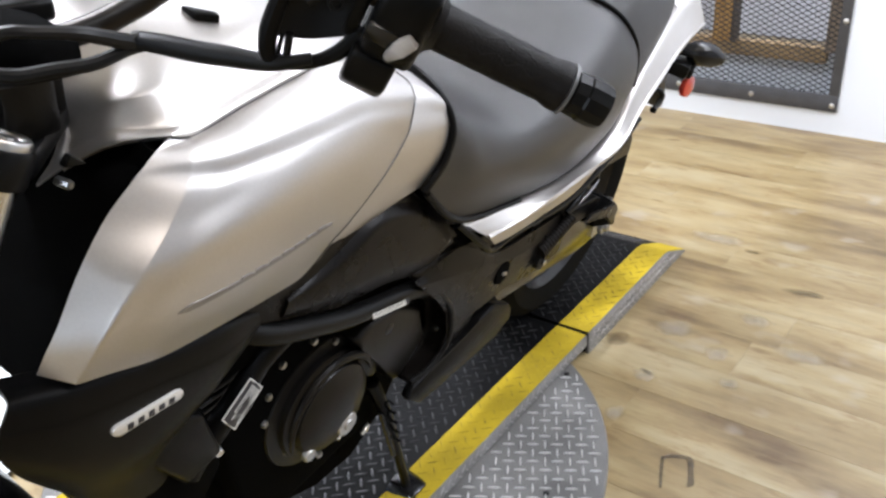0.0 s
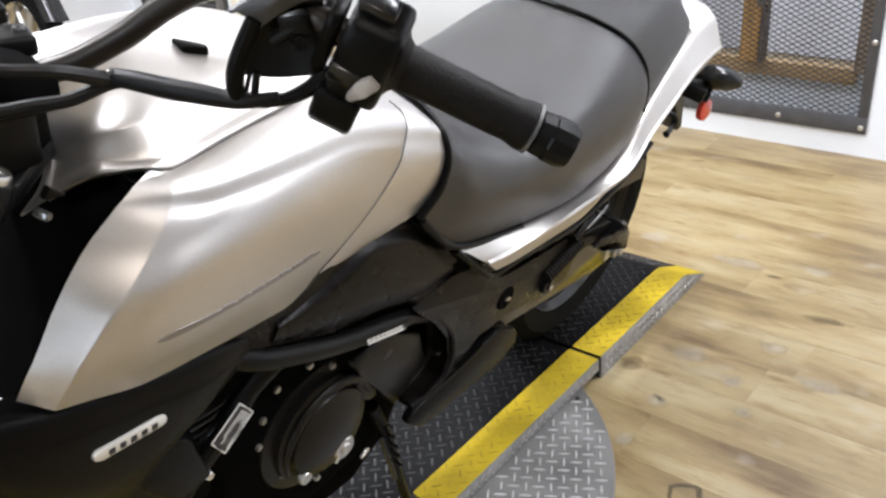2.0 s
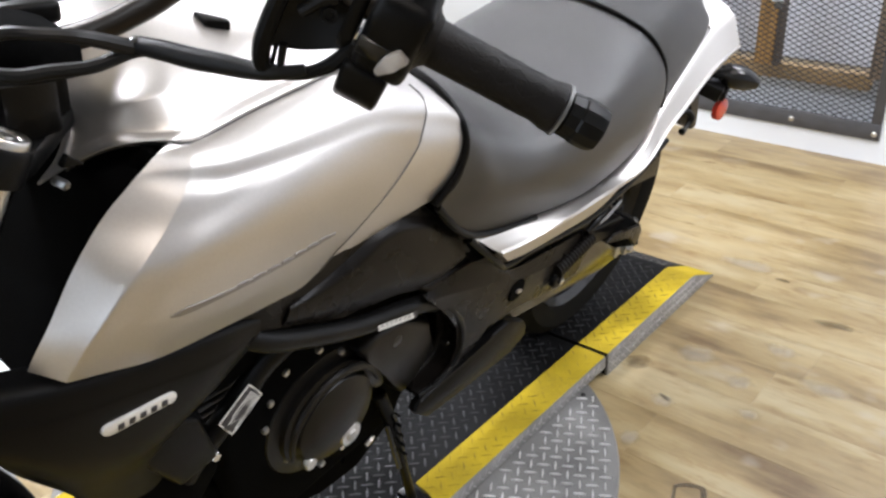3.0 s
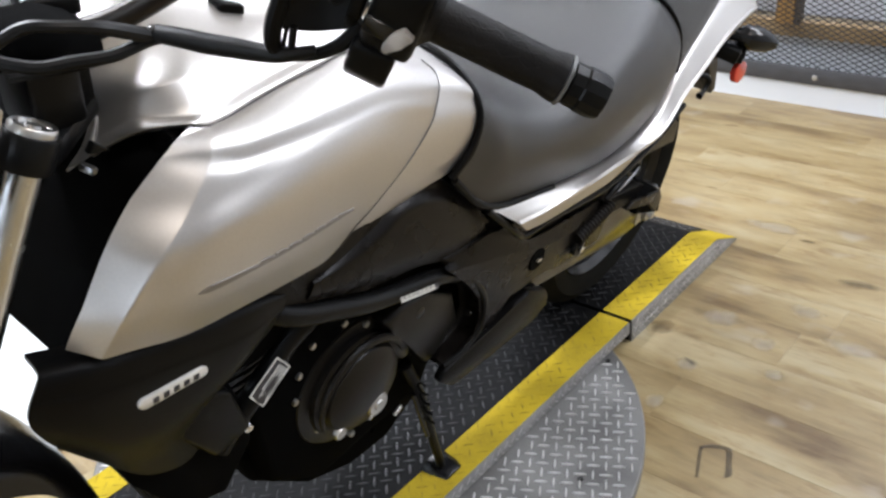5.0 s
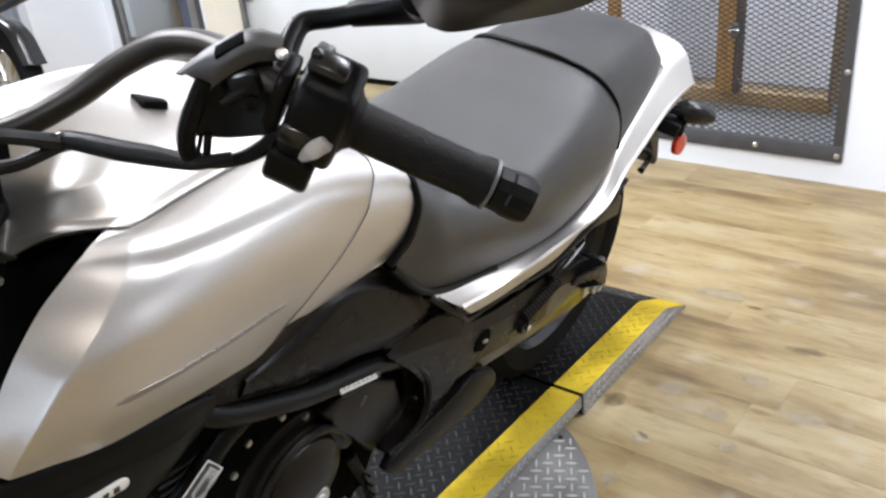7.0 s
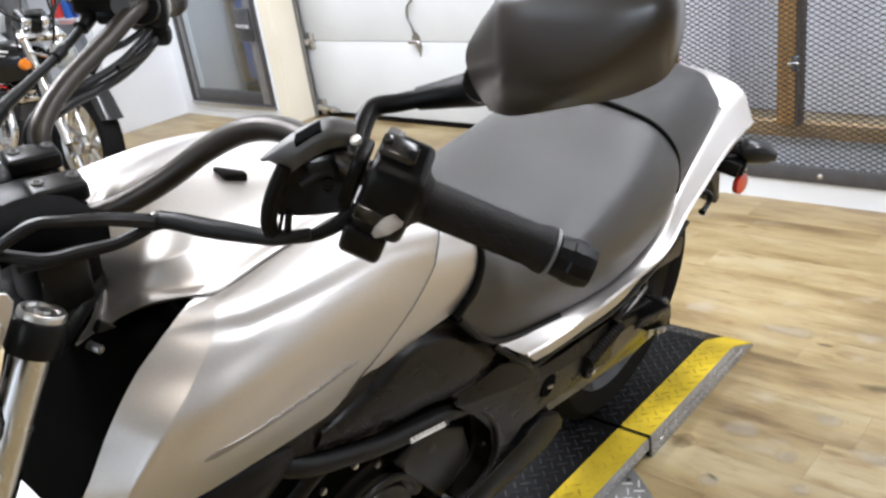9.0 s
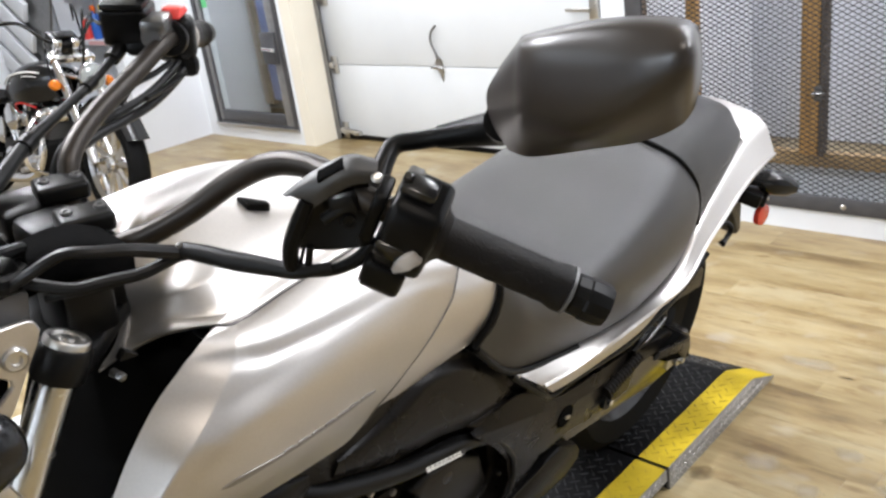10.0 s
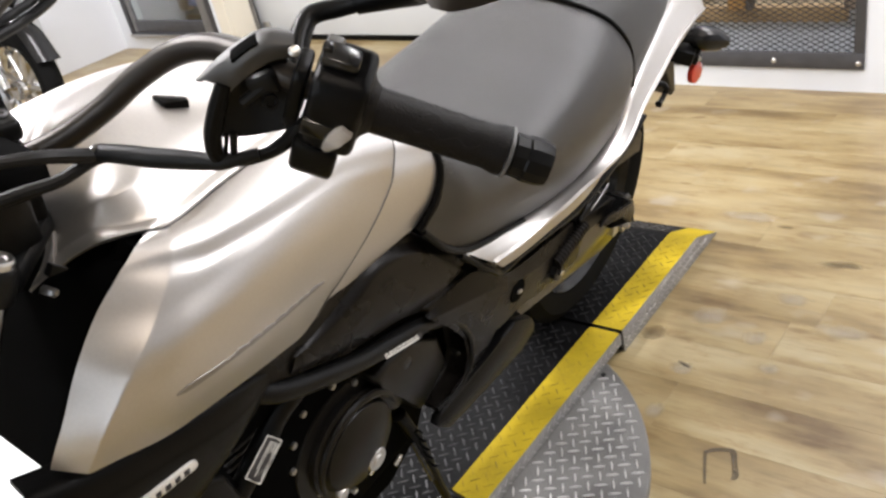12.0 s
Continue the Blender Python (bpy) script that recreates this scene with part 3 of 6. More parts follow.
for x, y, z, a in near[:300]:
    ob = new("lug", LUG)
    ob.matrix_world = pose(x, y, z, 0, 0, math.degrees(a))
    ob.parent = disc
lugs(near[300:] + [s for s in spots if s not in near], "tread", LUG_BRIGHT, disc)
for bx, by in ((0.285, 2.37), (0.135, 2.72)):
    part("screw", moved(lathe([(0, 0.002), (0.004, 0.003), (0.006, 0.001), (0.006, 0), (0, 0)], 12), pose(bx, by, DISC_Z)), BLACK_METAL, disc)

# ---- the motorcycle ----
bike = thing("motorcycle", "silver and black motorcycle leaning on its stand on the runway", "motorcycle", BIKE)
C = -0.03


def bp(name, bm, mat, label="", parent=None, angle=35):
    return part(name, bm, mat, parent or bike, label, angle)


def tree(bm):
    from mathutils.bvhtree import BVHTree
    return BVHTree.FromBMesh(bm)


def on_side(bvh, v, w, lift=0.0, u0=0.6):
    """The point of a body's left side at (v, w), and its normal."""
    hit, normal, _, _ = bvh.ray_cast(Vector((u0, v, w)), Vector((-1, 0, 0)))
    if hit is None:
        return Vector((0.13, v, w)), Vector((1, 0, 0))
    if normal.x < 0:
        normal = -normal
    return hit + normal * lift, normal


def lerp(a, b, t):
    return tuple(p + (q - p) * t for p, q in zip(a, b))


# tank: guide curves from the sill up to the parting line, front to rear
sill = [(.111, .1963, .7961), (.136, .2175, .7853), (.141, .3022, .7609), (.142, .3915, .7521), (.14, .4643, .7449), (.136, .5068, .7397), (.13, .5378, .7418)]
lower_roll = [(0.1188, 0.2044, 0.821), (0.1503, 0.2294, 0.8199), (0.1594, 0.3055, 0.8071), (0.163, 0.3867, 0.8032), (0.161, 0.4527, 0.8007), (0.1547, 0.5001, 0.7937), (0.1418, 0.5513, 0.7712)]
emblem_line = [(0.1219, 0.2164, 0.8422), (0.1568, 0.2457, 0.8462), (0.1662, 0.3035, 0.8421), (0.171, 0.3707, 0.843), (0.17, 0.4363, 0.8405), (0.1646, 0.4972, 0.8337), (0.1494, 0.5728, 0.793)]
waist = [(0.1195, 0.248, 0.8881), (0.1582, 0.2846, 0.8873), (0.1674, 0.3368, 0.8882), (0.1725, 0.3982, 0.8889), (0.1725, 0.4714, 0.8886), (0.1655, 0.5536, 0.8772), (0.1513, 0.6319, 0.8323)]
bulge = [(0.1139, 0.2857, 0.9246), (0.1491, 0.3245, 0.9135), (0.1568, 0.3721, 0.9147), (0.1615, 0.4292, 0.9201), (0.1625, 0.5034, 0.9205), (0.1562, 0.5895, 0.9054), (0.1441, 0.6791, 0.8619)]
bulge_top = [(0.1135, 0.3123, 0.9445), (0.1424, 0.348, 0.9326), (0.1507, 0.3848, 0.9286), (0.1555, 0.4368, 0.9291), (0.1577, 0.508, 0.9282), (0.152, 0.5931, 0.9186), (0.143, 0.6885, 0.8834)]
valley = [(0.1129, 0.3219, 0.951), (0.1346, 0.3623, 0.9442), (0.1438, 0.3931, 0.9363), (0.1505, 0.4424, 0.9353), (0.1535, 0.5114, 0.9334), (0.1472, 0.5968, 0.9265), (0.1391, 0.6963, 0.8956)]
over_valley = [(0.1121, 0.3311, 0.9559), (0.1302, 0.3682, 0.9529), (0.1382, 0.3983, 0.9494), (0.1435, 0.4465, 0.9493), (0.1455, 0.5145, 0.9483), (0.1404, 0.6009, 0.9395), (0.1349, 0.7014, 0.9073)]
shoulder = [(0.1104, 0.341, 0.9612), (0.1208, 0.3771, 0.9601), (0.1238, 0.4137, 0.9595), (0.1245, 0.4654, 0.9611), (0.1245, 0.5302, 0.9614), (0.1217, 0.6153, 0.95), (0.1201, 0.7087, 0.9169)]
crest = [(0.1067, 0.3539, 0.9643), (0.1106, 0.3833, 0.9589), (0.1106, 0.4161, 0.9607), (0.11, 0.4682, 0.9653), (0.107, 0.5383, 0.9669), (0.1013, 0.622, 0.9566), (0.0992, 0.7084, 0.924)]
parting = [(0.104, 0.3652, 0.9667), (0.104, 0.3858, 0.9588), (0.102, 0.4054, 0.9583), (0.099, 0.4653, 0.9644), (0.095, 0.5373, 0.9691), (0.087, 0.6043, 0.9657), (0.078, 0.6984, 0.9292)]


def facetted(g, sharp):
    """A side guide with a flat front facet and an edge behind it."""
    mid = lerp(g[0], g[1], .5)
    return [g[0], lerp(g[0], mid, .6), mid, lerp(mid, g[1], (1 - sharp) * .7), lerp(mid, g[1], 1 - sharp), lerp(g[1], g[2], sharp * .5), lerp(g[1], g[2], .4)] + g[2:]


side_guides = [facetted(g, .03) for g in (sill, lower_roll, emblem_line, waist, bulge, bulge_top, valley, over_valley, shoulder, crest, parting)]
tank_bm = skin(side_guides, 6, 7, 0.004)
TANK = tree(tank_bm)
tank = bp("tank_side_panel", tank_bm, SILVER, "metallic silver tank side panel with a raised bulge", angle=50)


def right_side(r):
    return [(2 * C - u, v, w + .18 * (u - C)) for u, v, w in r]


bp("tank_side_panel", skin([right_side(r) for r in side_guides], 6, 7, 0.004), SILVER, "metallic silver tank side panel with a raised bulge", angle=50)
rear_edge = [(g[-1][0] + .0004, g[-1][1] + .002, g[-1][2]) for g in side_guides[:-1]]
bp("parting_line", tube(rear_edge, .0011, 6, 5), SEAM_DARK, "fine dark parting line", tank)
# top cover: from its lip over a crease and a facet to the ridge
lip = [(0.039, 0.2987, 0.9345), (0.0575, 0.3123, 0.9517), (0.0748, 0.3273, 0.9637), (0.0907, 0.3483, 0.968), (0.104, 0.3684, 0.9685), (0.104, 0.391, 0.9606), (0.1, 0.4552, 0.9662), (0.0965, 0.5358, 0.9721), (0.089, 0.603, 0.9682), (0.079, 0.6995, 0.9278)]
crease = [(0.0288, 0.3076, 0.9421), (0.0464, 0.322, 0.958), (0.0631, 0.3385, 0.9694), (0.0809, 0.3576, 0.9697), (0.0941, 0.3779, 0.9697), (0.0916, 0.4014, 0.9694), (0.0871, 0.4627, 0.9739), (0.0821, 0.5393, 0.9784), (0.0679, 0.6135, 0.9745), (0.0584, 0.7074, 0.9331)]
facet = [(0.0185, 0.3206, 0.9644), (0.0351, 0.334, 0.9776), (0.0517, 0.3473, 0.9886), (0.0651, 0.3615, 0.9943), (0.0715, 0.386, 0.9969), (0.0705, 0.4121, 0.9959), (0.0661, 0.4649, 0.997), (0.0604, 0.5372, 0.9974), (0.0516, 0.6176, 0.9833), (0.0436, 0.7097, 0.9408)]
upper = [(0.0031, 0.3278, 0.9875), (0.0148, 0.3433, 0.9942), (0.0275, 0.3631, 1.001), (0.0375, 0.3802, 1.0064), (0.043, 0.3995, 1.0094), (0.043, 0.425, 1.0096), (0.04, 0.4719, 1.0096), (0.036, 0.5387, 1.0081), (0.028, 0.623, 0.9869), (0.022, 0.7111, 0.9437)]
ridge = [(-.03, .3617, 1.0201), (-.03, .3779, 1.0271), (-.03, .3946, 1.0307), (-.03, .4118, 1.0303), (-.03, .4346, 1.0294), (-.03, .4617, 1.0278), (-.03, .4962, 1.0235), (-.03, .5405, 1.0169), (-.03, .6196, .9965), (-.03, .7131, .9503)]
under_lip = [(u - .005, v + .002, w - .007) for u, v, w in lip]
top_guides = [under_lip, lip, [lerp(a, b, .85) for a, b in zip(lip, crease)], crease, [lerp(a, b, .92) for a, b in zip(crease, facet)], facet, upper, ridge]
cover = bp("tank_top_cover", skin(top_guides + [right_side(r) for r in reversed(top_guides[:-1])], 5, 6, 0.003), SILVER, "metallic silver tank top cover", angle=50)
half = [
    [(.116, .557, .735), (.121, .640, .741), (.124, .710, .748), (.128, .748, .753)],
    [(.128, .60, .790), (.132, .665, .786), (.135, .735, .784), (.136, .782, .788)],
    [(.134, .645, .846), (.138, .71, .832), (.138, .765, .82), (.137, .795, .818)],
    [(.124, .672, .882), (.128, .735, .868), (.130, .770, .856), (.130, .792, .848)],
    [(.094, .688, .912), (.098, .735, .900), (.104, .77, .887), (.106, .788, .876)],
    [(C, .70, .942), (C, .75, .920), (C, .78, .905), (C, .795, .894)],
]
bp("tank_rear_cover", surface(mirrored(half, C), 6, 6, 0.004), SILVER, "metallic silver rear tank cover")
# black filler inside the covers, coloured as the dark gap beneath them
bp("tank_void_fill", merged(box(-.16, .10, .34, .70, .60, .93, 0.02), prism([(.22, .70), (.36, .66), (.44, .70), (.44, .94), (.36, .955), (.31, .93)], -.155, .100, 0, 0.01)), SHADE_BLACK)
nose = [guide[0] for guide in (lip, crease, facet, upper, ridge)]
# steep front face of the tank cover, falling towards the instruments
drop = [(.036, .272, .925), (.030, .284, .928), (.022, .300, .931), (.006, .322, .936), (C, .334, .942)]
lip_rows = [nose, [lerp(a, b, .45) for a, b in zip(nose, drop)], drop]
lip_rows = [r + right_side(list(reversed(r[:-1]))) for r in lip_rows]
bp("tank_front_face", surface(lip_rows, 6, 6, 0.003), SILVER, "metallic silver front face of the tank cover", angle=50)
# parting line of the upper cover
left_edge = [(u + .0008, v, w - .0022) for u, v, w in lip[4:]]
bp("parting_line", tube(left_edge, 0.0008, 6, 5), SEAM_DARK, "fine dark parting line", cover)
bp("parting_line", tube(right_side(left_edge), 0.0008, 6, 5), SEAM_DARK, "fine dark parting line", cover)


def side_strip(bvh, path, widths, lift, thick=0.0012):
    """A raised strip laid on a body's side along a path of (v, w)."""
    bm = bmesh.new()
    rows = []
    for i, ((v, w), wd) in enumerate(zip(path, widths)):
        a, b = path[max(0, i - 1)], path[min(len(path) - 1, i + 1)]
        d = Vector((0, b[0] - a[0], b[1] - a[1])).normalized()
        n2 = Vector((0, -d.z, d.y)) * wd / 2
        lo, nn = on_side(bvh, v - n2.y, w - n2.z, lift)
        hi, _ = on_side(bvh, v + n2.y, w + n2.z, lift)
        rows.append([bm.verts.new(p) for p in (lo, hi, hi - nn * thick * 3, lo - nn * thick * 3)])
    for a, b in zip(rows, rows[1:]):
        for k in range(4):
            bm.faces.new((a[k], a[(k + 1) % 4], b[(k + 1) % 4], b[k]))
    bm.faces.new(rows[0])
    bm.faces.new(rows[-1])
    return bm


EL, ER = (.311, .829), (.533, .8165)
line = [lerp(EL, ER, t) for t in (0, .05, .12, .2, .3, .45, .65, 1)]
bp("emblem_tail", side_strip(TANK, [(v, w - .0015) for v, w in line], [.001, .008, .0085, .0075, .006, .0045, .0035, .002], .0012), EMBLEM, "slim raised metal emblem", tank)
for k in range(7):
    t0 = .34 + k * .09
    seg = [lerp(EL, ER, t) for t in (t0, t0 + .03, t0 + .065)]
    bp("emblem_letter", side_strip(TANK, [(v, w + .002) for v, w in seg], [.0035, .0042, .0025], .0014), EMBLEM, "", tank)
bp("emblem_line", side_strip(TANK, [lerp(EL, ER, t) for t in (.3, .5, .7, .9, 1.0)], [.002, .002, .002, .002, .0015], .0010), EMBLEM, "", tank)
# lid catch on the right of the tank top
bp("lid_catch", moved(prism([(-.020, -.008), (.004, -.010), (.018, .012), (.008, .014)], -.020, .005, 2, 0.003), pose(.006, .492, 1.021, 0, 8, 0)), BLACK_PLASTIC, "black moulded lid catch")

# seats: guide curves from the hem up to the centre line, front to rear
seat_hem = [(.138, .750, .745), (.146, .80, .692), (.150, .862, .660), (.156, 1.00, .632), (.157, 1.18, .607), (.150, 1.345, .620), (.146, 1.405, .655), (.144, 1.424, .69)]
seat_side = [(.146, .784, .784), (.160, .824, .744), (.165, .874, .716), (.170, 1.00, .688), (.171, 1.18, .672), (.163, 1.33, .690), (.155, 1.40, .715), (.146, 1.420, .74)]
seat_shoulder = [(.139, .798, .83), (.155, .832, .792), (.162, .88, .757), (.168, 1.00, .732), (.167, 1.18, .732), (.158, 1.31, .755), (.147, 1.370, .775), (.138, 1.398, .785)]
seat_edge_top = [(.112, .790, .868), (.128, .83, .832), (.137, .89, .796), (.143, 1.00, .765), (.142, 1.17, .783), (.130, 1.29, .813), (.116, 1.340, .829), (.107, 1.366, .832)]
seat_top = [(.060, .796, .890), (.066, .835, .853), (.075, .89, .815), (.080, 1.00, .783), (.078, 1.17, .808), (.068, 1.27, .842), (.058, 1.315, .856), (.053, 1.338, .857)]
seat_centre = [(C, .80, .896), (C, .84, .860), (C, .89, .820), (C, 1.00, .787), (C, 1.17, .814), (C, 1.26, .848), (C, 1.302, .863), (C, 1.325, .865)]
rider = bp("rider_seat", surface(mirrored([seat_hem, seat_side, seat_shoulder, seat_edge_top, seat_top, seat_centre], C), 6, 6, 0.01), VINYL_SEAT, "dark grained vinyl rider seat with a soft sheen", angle=60)
half = [
    [(.144, 1.43, .70), (.134, 1.50, .712), (.112, 1.62, .735), (.088, 1.715, .750), (.074, 1.745, .755)],
    [(.142, 1.420, .74), (.130, 1.50, .758), (.108, 1.62, .773), (.084, 1.72, .776), (.066, 1.758, .770)],
    [(.110, 1.376, .828), (.104, 1.46, .836), (.085, 1.60, .830), (.066, 1.70, .810), (.048, 1.755, .795)],
    [(.055, 1.346, .860), (.058, 1.45, .868), (.048, 1.60, .860), (.038, 1.71, .832), (.028, 1.765, .806)],
    [(C, 1.333, .868), (C, 1.44, .878), (C, 1.60, .870), (C, 1.715, .838), (C, 1.77, .810)],
]
bp("passenger_seat", surface(mirrored(half, C), 6, 6, 0.01), VINYL_REAR, "dark vinyl passenger seat", angle=60)
half_seam = [(.1465, 1.427, .69), (.1445, 1.420, .74), (.136, 1.402, .789), (.108, 1.371, .834), (.054, 1.342, .861), (C, 1.329, .869)]
bp("seat_piping", tube(half_seam + [(2 * C - x, y, z) for x, y, z in reversed(half_seam[:-1])], 0.0045, 8, 5), BLACK_PLASTIC, "black seam between the seats", rider)
edge = [(.139, .750, .747), (.147, .80, .690), (.151, .862, .657), (.157, 1.00, .628)]
bp("seat_edge", tube(edge, 0.006, 8, 6), BLACK_PLASTIC, "", rider)
front = [(.136, .748, .749), (.141, .782, .79), (.138, .796, .83), (.116, .796, .866), (.062, .798, .889), (C, .802, .897)]
bp("seat_edge", tube(front, 0.006, 8, 6), BLACK_PLASTIC, "", rider)


def cowl(s):
    def x(u):
        return C + s * (u - C)
    def line(pts):
        return [(x(u), v, w) for u, v, w in pts]
    top = [(.146, .842, .656), (.150, .909, .646), (.157, 1.0, .628), (.159, 1.18, .603), (.155, 1.345, .616), (.147, 1.425, .676), (.134, 1.50, .706), (.112, 1.62, .736), (.088, 1.755, .752), (.088, 1.852, .764)]
    fold = [(.172, .8866, .6202), (.18, .9375, .6198), (.186, 1.0151, .6192), (.187, 1.1537, .6143), (.179, 1.3403, .601), (.17, 1.4353, .6437), (.16, 1.5283, .6673), (.144, 1.6638, .6985), (.131, 1.78, .702), (.121, 1.865, .696)]
    low = [(.166, .9244, .583), (.17, .9753, .5776), (.173, 1.0631, .5723), (.172, 1.2081, .5627), (.146, 1.39, .559), (.14, 1.51, .594), (.134, 1.61, .622), (.122, 1.71, .648), (.112, 1.81, .656), (.1, 1.885, .655)]
    mid = [lerp(a, b2, .5) for a, b2 in zip(top, fold)]
    grid = [line([(u - .034, v, w - .012) for u, v, w in top]), line(top), line([(u + .002, v, w) for u, v, w in mid]), line([lerp(a, b2, .94) for a, b2 in zip(mid, fold)]), line(fold), line([lerp(a, b2, .06) for a, b2 in zip(fold, low)]), line([lerp(a, b2, .5) for a, b2 in zip(fold, low)]), line(low)]
    return surface(grid, 5, 6, 0.004)


cowl_left = bp("tail_cowl", cowl(1), SILVER, "metallic silver tail cowl", angle=22)
bp("tail_cowl", cowl(-1), SILVER, "metallic silver tail cowl", angle=28)
half = [
    [(.088, 1.853, .763), (.120, 1.868, .696), (.100, 1.888, .655)],
    [(.055, 1.860, .778), (.062, 1.905, .735), (.060, 1.905, .690)],
    [(C, 1.866, .788), (C, 1.91, .745), (C, 1.912, .70)],
]
bp("tail_end", surface(mirrored(half, C), 5, 5, 0.004), SILVER, "metallic silver tail end")
half = [
    [(.086, 1.745, .751), (.088, 1.80, .757), (.088, 1.853, .763)],
    [(.050, 1.760, .770), (.054, 1.81, .775), (.055, 1.860, .778)],
    [(C, 1.755, .790), (C, 1.81, .789), (C, 1.866, .788)],
]
bp("tail_top", surface(mirrored(half, C), 4, 5, 0.004), SILVER)
bp("strip_gasket", tube([(.150, .826, .664), (.157, .868, .622), (.160, .905, .586), (.156, .938, .561), (.158, 1.01, .560), (.160, 1.10, .548), (.160, 1.215, .537), (.155, 1.39, .554), (.148, 1.51, .589)], 0.006, 8, 6), BLACK_PLASTIC, "", cowl_left)
bp("screw", moved(bolt_head(.006, .004), along((.152, .838, .655), (.30, .80, .70))), STEEL, "", cowl_left)

# side covers
sc = bp("side_cover", prism([(.40, .742), (.55, .738), (.64, .744), (.71, .750), (.752, .738), (.858, .636), (.872, .600), (.858, .590), (.752, .600), (.60, .622), (.47, .684), (.40, .715)], .075, .119, 0, 0.006, 3), SATIN_BLACK, "satin black side cover")
panel_edge = [(.112, .5004, .7026), (.115, .5508, .7129), (.117, .6087, .7288), (.119, .6679, .7455), (.12, .7371, .7295), (.121, .8194, .6714), (.121, .8793, .6007)]
panel_brow = [(.124, .5012, .7009), (.127, .5541, .7014), (.13, .613, .7134), (.132, .6636, .7347), (.133, .7308, .7186), (.132, .7969, .6697), (.128, .8551, .6112)]
panel_chin = [(.124, .4925, .6846), (.127, .553, .6691), (.13, .6259, .656), (.133, .6909, .6478), (.134, .7567, .6247), (.132, .8181, .6117), (.128, .8618, .6002)]
panel_hem = [(.112, .4901, .6673), (.116, .5583, .64), (.119, .6355, .6201), (.121, .7062, .6078), (.122, .7823, .5815), (.122, .8553, .5735), (.121, .8879, .5764)]
bp("cover_shell", skin([panel_edge, [lerp(p, q, .9) for p, q in zip(panel_edge, panel_brow)], [lerp(p, q, .12) for p, q in zip(panel_brow, panel_chin)], [lerp(p, q, .88) for p, q in zip(panel_brow, panel_chin)], [lerp(p, q, .12) for p, q in zip(panel_chin, panel_hem)], panel_hem], 4, 5, .004), SATIN_BLACK, "raised satin black cover shell", sc, 40)
rear_cover = bp("side_cover", prism([(.752, .596), (.872, .594), (.945, .558), (1.10, .543), (1.24, .532), (1.25, .505), (1.13, .470), (1.03, .443), (.985, .395), (.925, .356), (.860, .340), (.792, .338), (.788, .347), (.828, .350), (.870, .364), (.886, .400), (.876, .455), (.838, .512), (.795, .552)], .085, .130, 0, 0.010, 3), SATIN_BLACK, "satin black rear side cover")
cover_top = [(.128, .7627, .5786), (.132, .8228, .5887), (.136, .8771, .5894), (.139, .9813, .5203), (.139, 1.1123, .4951), (.135, 1.2677, .4712)]
cover_fold = [(.135, .7642, .5744), (.141, .8356, .5538), (.145, .9271, .5238), (.147, 1.0362, .4815), (.145, 1.1502, .4602), (.137, 1.2823, .4547)]
cover_mid = [(.134, .822, .5113), (.14, .885, .4963), (.144, .9545, .474), (.145, 1.0466, .4465), (.142, 1.1447, .4184), (.132, 1.3024, .4018)]
cover_low = [(.126, .8864, .427), (.132, .9253, .4097), (.136, .9712, .4028), (.138, 1.0432, .4031), (.134, 1.1433, .3729), (.124, 1.2957, .3425)]
bp("cover_shell", skin([cover_top, [lerp(p, q, .9) for p, q in zip(cover_top, cover_fold)], cover_fold, [lerp(p, q, .2) for p, q in zip(cover_fold, cover_mid)], cover_mid, cover_low], 4, 5, .004), SATIN_BLACK, "folded satin black cover shell", rear_cover, 40)
bp("cover_rim", tube([(.130, .790, .556), (.132, .838, .512), (.132, .876, .455), (.131, .886, .400), (.130, .870, .364), (.129, .828, .350), (.126, .788, .348)], [.004, .0055, .006, .006, .0055, .005, .004], 10, 6), BLACK_METAL, "satin rim of the side cover")
# raised black disc standing for a dark notch in the cover
bp("cover_notch", moved(lathe([(0, .012), (.022, .012), (.026, .006), (.026, -.02)], 24), along((.136, 1.012, .465), (.3, 1.012, .465))), SHADE_BLACK)
bp("cover_clip", block((.150, 1.014, .463), (.004, .015, .006), (-20, 0, 0), 0.001), STEEL, "small bright clip")
bp("heel_guard", prism([(.7731, .322), (.8124, .284), (.9394, .281), (1.060, .273), (1.108, .292), (1.106, .315), (1.092, .338), (1.0301, .372), (.979, .366), (.9232, .358), (.8422, .353), (.785, .340)], .116, .136, 0, 0.006, 2), BLACK_PLASTIC, "satin black heel guard")
bp("rear_brace", tube([(.128, 1.03, .425), (.132, 1.09, .418), (.135, 1.16, .411)], [.008, .009, .012], 10, 5), BLACK_METAL, "black footrest bracket edge")

# frame tubes and labels
bp("frame_tube", tube([(.105, .43, .692), (.118, .472, .664), (.120, .547, .628), (.120, .632, .593), (.118, .76, .556), (.108, .82, .52)], 0.0145, 14, 6), BLACK_METAL, "satin black frame tube")
dec = bp("warning_decal", surface([[(.1335, .655 + .0885 * t, .588 - .024 * t) for t in (0, .5, 1)], [(.1342, .658 + .0865 * t, .576 - .024 * t) for t in (0, .5, 1)]], 2, 3, 0.0008), LABEL_INK, "black decal with worn white print")
for r in range(2):
    for k in range(8):
        t = (k + .15 + .3 * r) / 8.6
        v, w = .657 + .086 * t, .5865 - .024 * t - .006 * r
        bp("print_bar", block((.1352, v, w), (.0006, .0075 + .002 * ((k * 3 + r) % 3), .0042), (-15, 0, 0)), WHITE_LABEL, "", dec)
